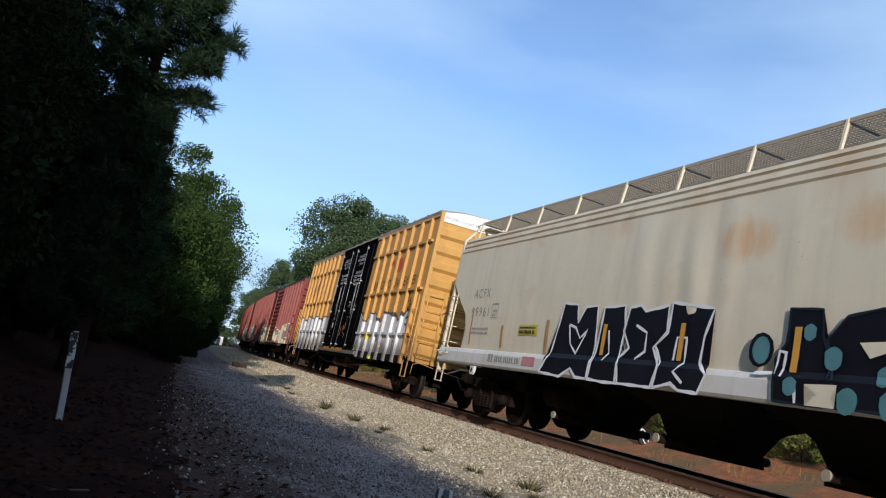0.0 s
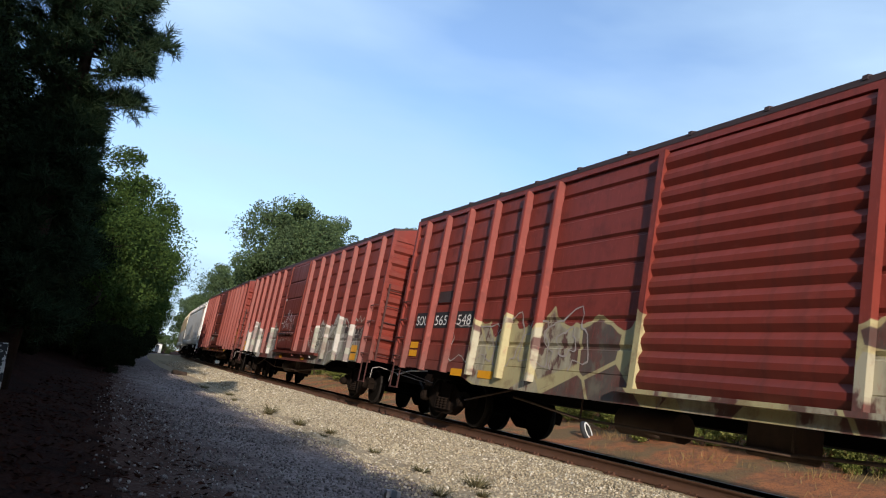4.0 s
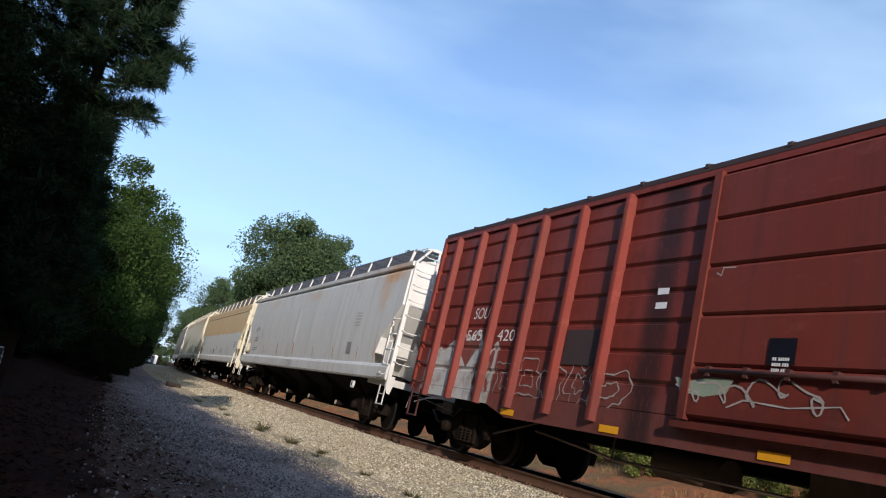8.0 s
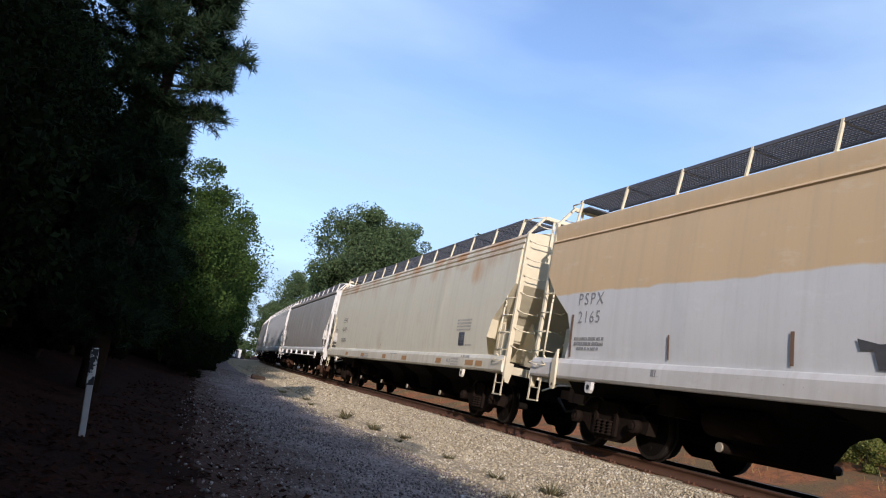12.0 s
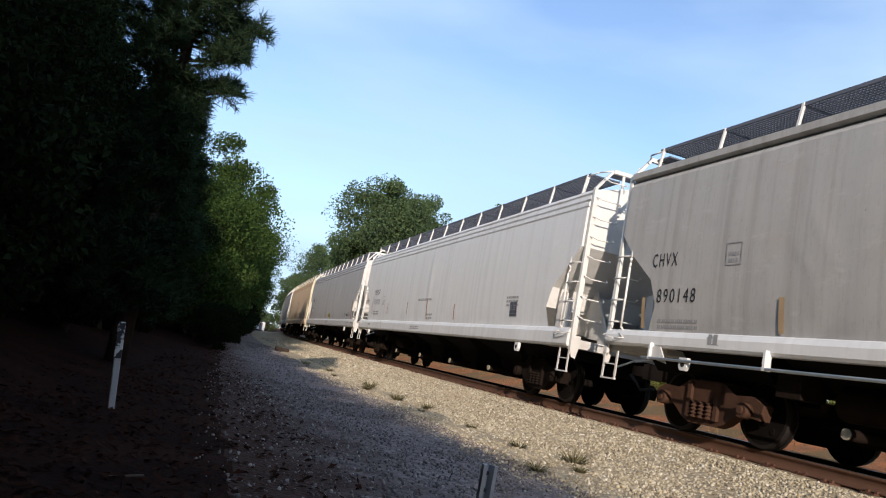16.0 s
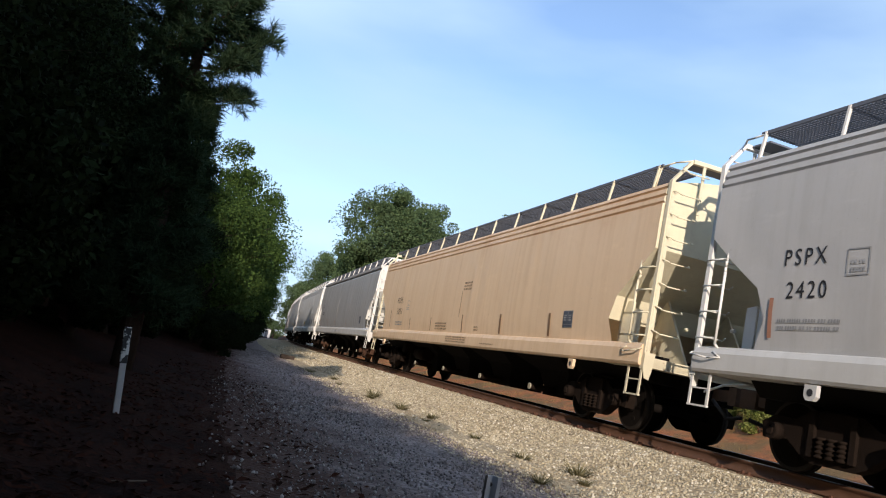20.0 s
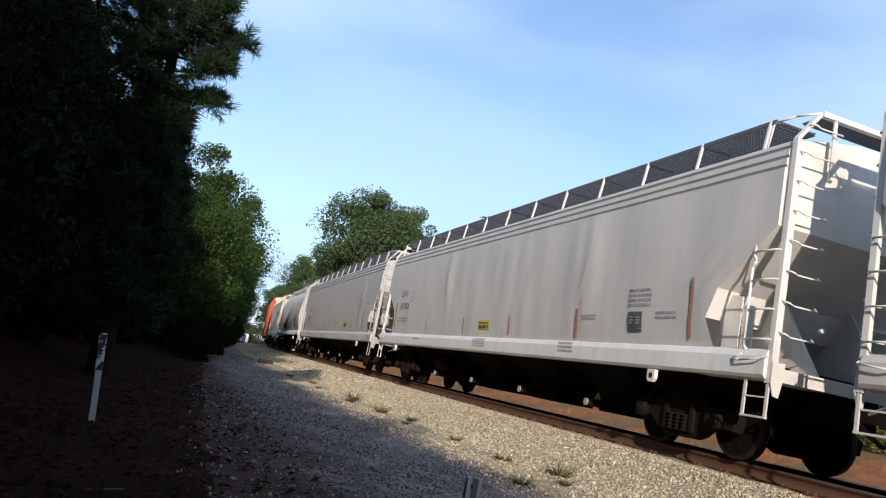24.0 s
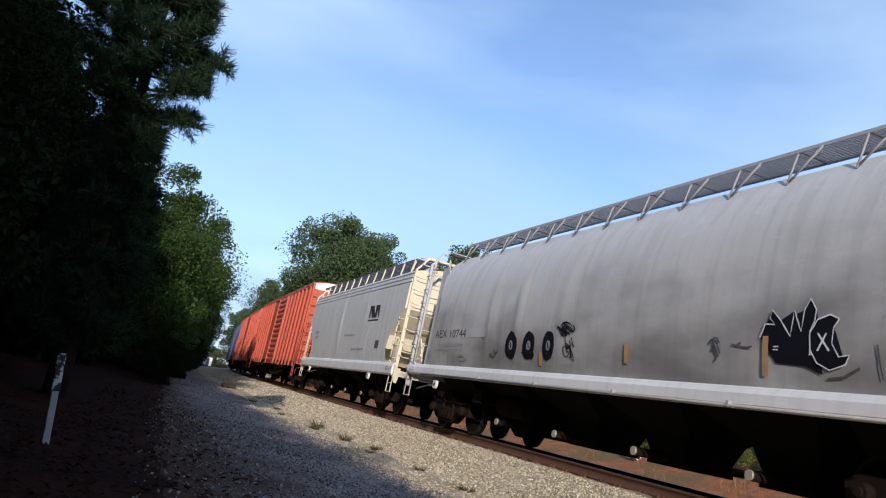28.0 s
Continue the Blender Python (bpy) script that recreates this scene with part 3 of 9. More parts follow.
def stones(name, label, fields, mat, seed):
    """Loose stones, each a chipped little polyhedron; fields: (count, d0, d1, y0, y1, smallest, largest radius, lift)."""
    rng = np.random.default_rng(seed)
    base, faces = icosa()
    allv = []
    for n, d0, d1, y0, y1, r0, r1, lift in fields:
        d = d0 + (d1 - d0) * rng.uniform(0, 1, n) ** (0.55 if d0 < -7 else 1.0)
        y = y0 + (y1 - y0) * rng.uniform(0, 1, n) ** 1.35
        z = np.interp(d, [-8.4, -7.7, -4.9, -4.4, -3.7, -3.2, -2.6, -2.0, -1.7, 1.7, 2.3, 3.0, 3.7], [0.06, 0.035, 0.03, 0.045, 0.06, 0.11, 0.24, 0.36, 0.395, 0.395, 0.26, 0.06, -0.06])
        z = np.where(d < -8.4, height(d, y), z) + lift
        r = r0 + (r1 - r0) * rng.uniform(0, 1, n) ** 2
        sc = np.stack([r, r * rng.uniform(0.6, 1, n), r * rng.uniform(0.45, 0.85, n)], -1)
        v = base[None] * rng.uniform(0.72, 1.15, (n, 12, 1)) * sc[:, None, :]
        v = np.einsum("nij,nkj->nki", turns(rng, n), v)
        v += np.stack([XC(y) + crept(d, y), y, z + r * 0.25], -1)[:, None, :]
        allv.append(v)
    V = np.concatenate(allv)
    n = len(V)
    F = (faces[None] + 12 * np.arange(n)[:, None, None]).reshape(-1, 3)
    thing(name, label, "stones", kind="stuff", data=indexed(name, V.reshape(-1, 3), F, mat))


def rail_mesh(side):
    prof = [(-0.07, 0), (0.07, 0), (0.065, 0.02), (0.012, 0.04), (0.010, 0.13), (0.034, 0.145), (0.036, 0.172), (0.022, 0.18), (-0.022, 0.18), (-0.036, 0.172), (-0.034, 0.145), (-0.010, 0.13), (-0.012, 0.04), (-0.065, 0.02)]
    V, k = [], len(prof)
    ys = np.concatenate([np.arange(-340, -30, 10.0), np.arange(-30, 160, 2.0), np.arange(160, 460, 10.0)])
    for y in ys:
        for a, b in prof:
            V.append((xc(y) + side * 0.755 + a, y, RAIL_Z - 0.18 + b))
    i = np.arange(len(ys) * k).reshape(len(ys), k)
    j = np.roll(i, -1, axis=1)
    F = np.stack([i[:-1], j[:-1], j[1:], i[1:]], -1).reshape(-1, 4)[:, ::-1]
    me = indexed("rail", np.array(V), F, RAIL_RUST)
    me.materials.append(RAIL_TOP)
    idx = np.tile(np.array([1 if 6 <= c <= 8 else 0 for c in range(k)], dtype=np.int32), len(ys) - 1)
    me.polygons.foreach_set("material_index", idx)
    return me


def track():
    t = thing("railway_track", "single railway track of rusty rails on wooden ties", "track", kind="structure")
    for s in (-1, 1):
        part("rail", rail_mesh(s), None, t, "rusty steel rail with a polished top")
    rng = random.Random(5)
    bm = bmesh.new()
    box(bm, -1.3, 1.3, -0.11, 0.11, -0.17, 0.0)
    bmesh.ops.bevel(bm, geom=bm.edges[:], offset=0.012, segments=1, affect="EDGES")
    tie = mesh_of(bm, "tie", TIE)
    bm = bmesh.new()
    for s in (-1, 1):
        box(bm, s * 0.755 - 0.18, s * 0.755 + 0.18, -0.09, 0.09, 0.0, 0.016)
        for a in (-0.10, 0.10):
            box(bm, s * 0.755 + a - 0.018, s * 0.755 + a + 0.018, -0.075, -0.04, 0.016, 0.05)
            box(bm, s * 0.755 + a - 0.018, s * 0.755 + a + 0.018, 0.04, 0.075, 0.016, 0.05)
    plate = mesh_of(bm, "tie_plate", SPIKE)
    y = -4.0
    while y < 130:
        o = part("tie", tie, None, t)
        o.matrix_basis = pose(xc(y) + rng.uniform(-0.05, 0.05), y, RAIL_Z - 0.195 + rng.uniform(-0.004, 0.004), 0, 0, -math.degrees(heading(y)) + rng.uniform(-1, 1))
        if y < 45:
            p = part("tie_plate", plate, None, o)
        y += 0.52


# ---- vegetation ----
def leaves(rng, centres, radii, per, size, flat=0.8):
    """Leaf blades round clump centres: (n, 4, 3) quads with random turns."""
    n = len(centres) * per
    c = np.repeat(centres, per, 0)
    r = np.repeat(radii, per)
    dirs = rng.normal(size=(n, 3))
    dirs /= np.linalg.norm(dirs, axis=1)[:, None]
    p = c + dirs * (r * rng.uniform(0.35, 1.0, n) ** 0.6)[:, None] * np.array([1, 1, flat])
    s = size * rng.uniform(0.6, 1.3, n)
    R = turns(rng, n)
    blade = np.array([(-0.5, 0, 0), (0, -0.28, 0.05), (0.5, 0, 0), (0, 0.28, 0.05)])
    return p[:, None, :] + np.einsum("nij,kj->nki", R, blade) * s[:, None, None]


def trunk_and_limbs(rng, h, lean, limbs, crown_lo, spread, thick):
    """A tapered trunk with limbs; returns the bmesh and the limbs' points."""
    bm = bmesh.new()
    pts = [Vector((lean * (k / 6) ** 2 * h + rng.normal() * 0.03 * h * (k > 0) * 0.3, rng.normal() * 0.02 * h * (k > 0), h * 0.9 * k / 6)) for k in range(7)]
    for k in range(6):
        rod(bm, pts[k], pts[k + 1], thick * (1 - k / 6.5), thick * (1 - (k + 1) / 6.5), 8)
    ends = []
    for i in range(limbs):
        u = crown_lo + (1 - crown_lo) * (i + rng.uniform(0, 1)) / limbs
        k = min(5, int(u * 6))
        base = pts[k].lerp(pts[k + 1], u * 6 - k)
        a = i * 2.399 + rng.uniform(-0.3, 0.3)
        reach = spread * (0.45 + 0.75 * math.sin(math.pi * min(1, max(0.08, (u - crown_lo) / (1.04 - crown_lo))))) * rng.uniform(0.75, 1.15)
        mid = base + Vector((math.cos(a) * reach * 0.5, math.sin(a) * reach * 0.5, reach * 0.28))
        tip = base + Vector((math.cos(a) * reach, math.sin(a) * reach, reach * rng.uniform(0.2, 0.55)))
        rod(bm, base, mid, thick * 0.32 * (1.2 - u), thick * 0.2 * (1.2 - u), 5)
        rod(bm, mid, tip, thick * 0.2 * (1.2 - u), thick * 0.05, 5)
        ends += [(mid, reach * 0.34), (tip, reach * 0.42), (mid.lerp(tip, 0.5) + Vector((0, 0, 0.15 * reach)), reach * 0.36)]
        for _ in range(2):
            b = a + rng.uniform(-0.9, 0.9)
            q = mid + Vector((math.cos(b), math.sin(b), rng.uniform(0.0, 0.6))) * reach * 0.5
            rod(bm, mid, q, thick * 0.1 * (1.2 - u), thick * 0.03, 4)
            ends.append((q, reach * 0.33))
    ends.append((pts[6] + Vector((0, 0, h * 0.05)), spread * 0.4))
    return bm, ends


def broadleaf(seed, h, spread, limbs, per, size, leaf=None, crown_lo=0.25, lean=0.0, dome=0):
    rng = np.random.default_rng(seed)
    bm, ends = trunk_and_limbs(rng, h, lean, limbs, crown_lo, spread, h * 0.022)
    c = np.array([tuple(e[0]) for e in ends])
    r = np.array([e[1] for e in ends])
    if dome:
        # outer sprays that close the crown to one uneven rounded mass
        d = rng.normal(size=(dome, 3))
        d /= np.linalg.norm(d, axis=1)[:, None]
        mid, up = (crown_lo + 1.0) / 2 * h, (1.0 - crown_lo) / 2 * h
        a, e, ph = np.arctan2(d[:, 1], d[:, 0]), d[:, 2], rng.uniform(0, 6, 4)
        lump = 1 + 0.20 * np.sin(3 * a + ph[0]) * np.cos(3 * e + ph[1]) + 0.14 * np.sin(5 * a + 4 * e + ph[2])
        extra = np.array([0, 0, mid]) + d * np.array([spread * 1.15, spread * 1.15, up]) * (rng.uniform(0.55, 1.0, dome) * lump)[:, None]
        c, r = np.concatenate([c, extra]), np.concatenate([r, spread * rng.uniform(0.16, 0.34, dome)])
    return mesh_of(bm, "trunk", BARK), soup("crown", leaves(rng, c, r, per, size), leaf or LEAF)


def pine(seed, h, spread, whorls, lo=0.2, bare=0.0, skirt=1.0):
    """A pine: uneven level boughs that carry dense brushes of long needles."""
    rng = np.random.default_rng(seed)
    bm = bmesh.new()
    top = Vector((0.25, -0.1, h))
    rod(bm, (0, 0, -0.3), top * 0.5, h * 0.022, h * 0.015, 9)
    rod(bm, top * 0.5, top, h * 0.015, 0.015, 8)
    tufts, dirs = [], []
    for i in range(whorls):
        u = lo + (0.99 - lo) * i / whorls
        for j in range(4):
            a = j * 1.571 + i * 0.83 + rng.uniform(-0.5, 0.5)
            reach = spread * 1.25 * (1.06 - u) ** 0.8 * rng.uniform(0.68, 1.06) * (skirt if u < bare else min(1.0, 0.62 + 4.0 * (u - bare))) * (1.0 - 1.7 * max(0.0, u - 0.74))
            base = top * (u + rng.uniform(-0.02, 0.02))
            out = Vector((math.cos(a), math.sin(a), 0))
            side = out.cross(Vector((0, 0, 1)))
            sag = rng.uniform(-0.08, 0.12)
            pts = [base, base + out * reach * 0.5 + Vector((0, 0, sag * reach)) + side * rng.uniform(-0.15, 0.15) * reach, base + out * reach + Vector((0, 0, (sag + 0.18) * reach))]
            rod(bm, pts[0], pts[1], 0.035, 0.022, 5), rod(bm, pts[1], pts[2], 0.022, 0.008, 5)
            for k in range(15):
                f = 0.28 + 0.72 * (k / 14) ** 0.8
                p = pts[0].lerp(pts[1], f * 2) if f < 0.5 else pts[1].lerp(pts[2], f * 2 - 1)
                way = (out * rng.uniform(0.2, 0.9) + side * rng.uniform(-1, 1) + Vector((0, 0, rng.uniform(-0.35, 0.75)))).normalized()
                tip = p + way * rng.uniform(0.2, 0.55) * (1.1 - 0.5 * f)
                rod(bm, p, tip, 0.008, 0.004, 3)
                for g in (0.35, 0.7, 1.0):
                    tufts.append(p.lerp(tip, g)), dirs.append(way)
    T = np.array([tuple(t) for t in tufts])
    W = np.array([tuple(t) for t in dirs])
    k = 19
    n = len(T) * k
    d = np.repeat(W, k, 0) * 0.6 + rng.normal(size=(n, 3)) * 0.55 + np.array([0, 0, 0.10])
    d /= np.linalg.norm(d, axis=1)[:, None]
    ln = rng.uniform(0.13, 0.26, n)
    p0 = np.repeat(T, k, 0) + rng.normal(size=(n, 3)) * 0.035
    s = np.cross(d, rng.normal(size=(n, 3)))
    s /= np.linalg.norm(s, axis=1)[:, None]
    wdt = 0.009
    q = np.stack([p0 - s * wdt, p0 + s * wdt, p0 + d * ln[:, None] + s * wdt * 0.4, p0 + d * ln[:, None] - s * wdt * 0.4], 1)
    return mesh_of(bm, "trunk", PINE_BARK), soup("crown", q, NEEDLE)


def tree(meshes, label, at, group, name="tree"):
    t = thing(name, label, "tree", group, at=at)
    part("trunk", meshes[0], None, t), part("crown", meshes[1], None, t)
    return t


def ground_z(x, y):
    return float(height(np.array(x - xc(y)), np.array(y)))


def stand(x, y, turn=0, tilt=0):
    return pose(x, y, ground_z(x, y) - 0.08, tilt, 0, turn)


def woods():
    rng = random.Random(11)
    pines = [pine(21, 10.4, 2.7, 36, 0.12, 0.575, 0.30), pine(22, 7.6, 1.9, 17)]
    oaks = [broadleaf(31, 8.0, 2.4, 18, 230, 0.125, crown_lo=0.05, dome=70), broadleaf(32, 7.0, 2.1, 16, 230, 0.125, crown_lo=0.04, dome=70), broadleaf(33, 9.0, 2.5, 20, 230, 0.13, crown_lo=0.04, dome=80)]
    low = [broadleaf(41, 3.0, 1.1, 15, 230, 0.095, SHADED_EVERGREEN, crown_lo=0.01), broadleaf(42, 2.3, 1.0, 14, 230, 0.095, SHADED_EVERGREEN, crown_lo=0.01)]
    dusk = [broadleaf(45, 6.2, 2.5, 22, 520, 0.075, SHADED_EVERGREEN, crown_lo=0.06), broadleaf(46, 5.6, 2.4, 20, 520, 0.075, SHADED_EVERGREEN, crown_lo=0.06)]
    far = [broadleaf(51, 15.5, 3.6, 24, 200, 0.22, LEAF_FAR, 0.10, dome=260), broadleaf(52, 12.5, 3.3, 20, 180, 0.23, LEAF_FAR, 0.10, dome=200), broadleaf(53, 10.5, 3.1, 18, 170, 0.23, LEAF_FAR, 0.1, dome=160)]
    slim = [broadleaf(47, 5.0, 1.0, 24, 520, 0.07, SHADED_EVERGREEN, 0.02)]
    hedge = [broadleaf(81, 3.2, 1.7, 13, 150, 0.20, LEAF_FAR, 0.01), broadleaf(82, 2.6, 1.6, 12, 150, 0.20, LEAF_FAR, 0.01)]

    def put(meshes, label, x, y, group, size=1.0, name="tree", turn=None):
        t = tree(meshes, label, stand(x, y, rng.uniform(0, 360) if turn is None else turn), group, name)
        t.scale = (size, size, size)

    # the edge of the wood beside the gravel track
    put(pines[0], "dark pine with feathery boughs over the gravel track", -1.0, 11.2, "trees of the wood", 0.69, "pine_tree")
    put(pines[1], "dark pine with feathery boughs at the wood's edge", -2.9, 15.0, "trees of the wood", 0.8, "pine_tree")
    put(oaks[1], "leafy dark green tree at the wood's edge", -0.40, 28.5, "trees of the wood", 0.80)
    for k, x, y, s in ((1, -3.2, 22.5, 0.55), (1, -3.2, 27.5, 0.60), (2, -1.3, 33.0, 0.93), (2, 0.1, 42.0, 1.0), (0, 0.5, 48.0, 1.0), (0, 0.2, 53.0, 1.05), (1, 0.9, 60.0, 1.2), (0, 1.4, 68.0, 1.1), (2, 2.0, 78.0, 1.05), (1, 2.8, 88.0, 1.3), (2, 3.4, 98.0, 1.1), (0, 4.4, 112.0, 1.2), (2, 5.8, 128.0, 1.1)):
        put(oaks[k], "leafy dark green tree at the wood's edge", x, y, "trees of the wood", s)
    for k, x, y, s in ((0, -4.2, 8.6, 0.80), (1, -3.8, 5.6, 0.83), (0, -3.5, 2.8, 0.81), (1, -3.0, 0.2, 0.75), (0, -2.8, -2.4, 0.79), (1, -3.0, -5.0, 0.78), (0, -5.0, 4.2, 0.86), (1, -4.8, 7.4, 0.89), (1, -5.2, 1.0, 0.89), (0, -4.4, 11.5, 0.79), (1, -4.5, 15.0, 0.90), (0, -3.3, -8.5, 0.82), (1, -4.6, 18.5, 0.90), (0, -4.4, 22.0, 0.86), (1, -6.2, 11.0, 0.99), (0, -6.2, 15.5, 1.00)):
        put(dusk[k], "dense evergreen tree shading the gravel track, leaves darkened for shade", x, y, "trees of the wood", s, "evergreen_tree")
    # low crowns added out of view, which keep sky light off the bank
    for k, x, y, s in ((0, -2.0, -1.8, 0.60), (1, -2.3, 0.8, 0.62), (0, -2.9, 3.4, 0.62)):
        put(dusk[k], "low evergreen tree added out of view to darken the bank", x, y, "trees of the wood", s, "evergreen_tree", 50 * y)
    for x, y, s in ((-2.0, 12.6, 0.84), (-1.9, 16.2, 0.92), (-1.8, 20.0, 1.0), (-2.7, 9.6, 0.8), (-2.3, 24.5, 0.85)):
        put(slim[0], "slim evergreen tree at the foot of the wood, leaves darkened for shade", x, y, "trees of the wood", s, "evergreen_tree")
    y = -46.0
    while y < 150:
        if not (-10 < y < 31):
            m = rng.choice(oaks)
            put(m, "leafy dark green tree at the wood's edge", xc(y) - 8.2 - 3.8 + rng.uniform(-0.9, 0.5), y, "trees of the wood", rng.uniform(0.85, 1.05) if y > 8 else rng.uniform(0.48, 0.58))
        y += rng.uniform(3.2, 4.6)
    y = -40.0
    while y < 130:
        put(rng.choice(oaks), "tall leafy tree added deep in the wood", xc(y) - 8.2 - 7.6 + rng.uniform(-1.2, 1.2), y, "trees of the wood", rng.uniform(0.88, 1.0) if y > 24 else rng.uniform(0.78, 0.9))
        y += rng.uniform(3.4, 4.6)
    # a third row added behind the others to shut out sky light
    y = -44.0
    while y < 90:
        put(rng.choice(oaks), "tall leafy tree added deep in the wood", xc(y) - 8.2 - 11.0 + rng.uniform(-1.2, 1.2), y, "trees of the wood", rng.uniform(1.0, 1.12))
        y += rng.uniform(4.0, 5.2)
    # high crowns added further in, out of view, which keep the evening sun off the wood's edge
    for k, x, y, s in ((0, -9.4, -9.0, 1.25), (2, -9.6, -4.0, 1.15), (1, -9.0, 0.5, 1.40), (2, -10.2, 5.5, 1.35), (0, -9.8, 10.0, 1.50), (1, -10.0, 15.0, 1.70), (2, -9.6, 20.0, 1.30), (0, -9.8, 25.5, 1.50), (2, -9.4, 31.5, 1.30), (1, -9.0, 37.0, 1.60)):
        put(oaks[k], "tall leafy tree added deep in the wood", x, y, "trees of the wood", s, turn=77 * y)
    y = -14.0
    while y < 150:
        put(rng.choice(low), "dense shrub under the wood's trees, leaves darkened for shade", xc(y) - 8.2 - rng.uniform(2.7, 4.2), y, "shrubs of the wood", rng.uniform(0.85, 1.35) if y > 8 else rng.uniform(0.7, 0.95), "shrub")
        y += rng.uniform(0.8, 1.2) if y < 34 else rng.uniform(1.8, 2.8)
    y = 17.0
    while y < 130:
        put(rng.choice(low), "low shrub at the edge of the bank, leaves darkened for shade", xc(y) - 8.2 - rng.uniform(1.7, 2.6) + 0.9 * float(toe(y)), y, "shrubs of the wood", rng.uniform(0.5, 0.8), "shrub")
        y += rng.uniform(1.6, 3.0)
    for k, x, y, s in ((0, 0.30, 23.5, 0.46), (1, 0.55, 26.8, 0.62), (0, 0.75, 30.0, 0.58), (1, 1.05, 34.0, 0.75), (0, 1.35, 38.5, 0.68), (1, 1.65, 43.5, 0.85), (0, 2.0, 49.0, 0.75)):
        put(low[k], "low shrub at the edge of the bank, leaves darkened for shade", x, y, "shrubs of the wood", s, "shrub", 31 * y)
    # beyond the railway
    for k, x, y, s in ((0, 15.7, 78, 1.17), (0, 19.3, 82, 1.09), (1, 17.0, 92, 1.0), (1, 22.5, 76, 0.75), (0, 16.1, 118, 1.0), (2, 14.4, 136, 1.05), (2, 21, 140, 1.0), (1, 27, 96, 0.9), (2, 34, 74, 0.9), (1, 30, 55, 0.8), (2, 40, 62, 1.1), (1, 46, 44, 1.0), (2, 24, 160, 1.1), (0, 50, 88, 0.9), (2, 44, 26, 0.9), (1, 60, 58, 1.1), (1, 20.0, 52.0, 0.90)):
        put(far[k], "broad green tree in evening light beyond the railway", x, y, "trees beyond the railway", s)
    y = -6.0
    while y < 150:
        put(rng.choice(hedge), "tangled green undergrowth on the far bank", xc(y) + rng.uniform(11.5, 15.5), y, "undergrowth beyond the railway", rng.uniform(0.8, 1.3), "shrub")
        y += rng.uniform(1.1, 2.0)
    for x in (3.0, 5.2, 7.2, 9.0, 11.4, 13.6):
        put(rng.choice(hedge), "tangled green undergrowth at the far end of the line", x, 178 + rng.uniform(-3, 3), "undergrowth beyond the railway", rng.uniform(0.9, 1.4), "shrub")


def tuft_mesh(seed, n, h, spread, mat, wide=0.012):
    rng = np.random.default_rng(seed)
    a = rng.uniform(0, 2 * math.pi, n)
    p0 = np.stack([np.cos(a), np.sin(a), np.zeros(n)], -1) * (spread * 0.35 * rng.uniform(0, 1, n))[:, None]
    tip = p0 + np.stack([np.cos(a) * spread, np.sin(a) * spread, h * rng.uniform(0.5, 1, n)], -1) * rng.uniform(0.4, 1, (n, 1))
    s = np.stack([-np.sin(a), np.cos(a), np.zeros(n)], -1) * wide
    return soup("tuft", np.stack([p0 - s, p0 + s, tip + s * 0.3, tip - s * 0.3], 1), mat)


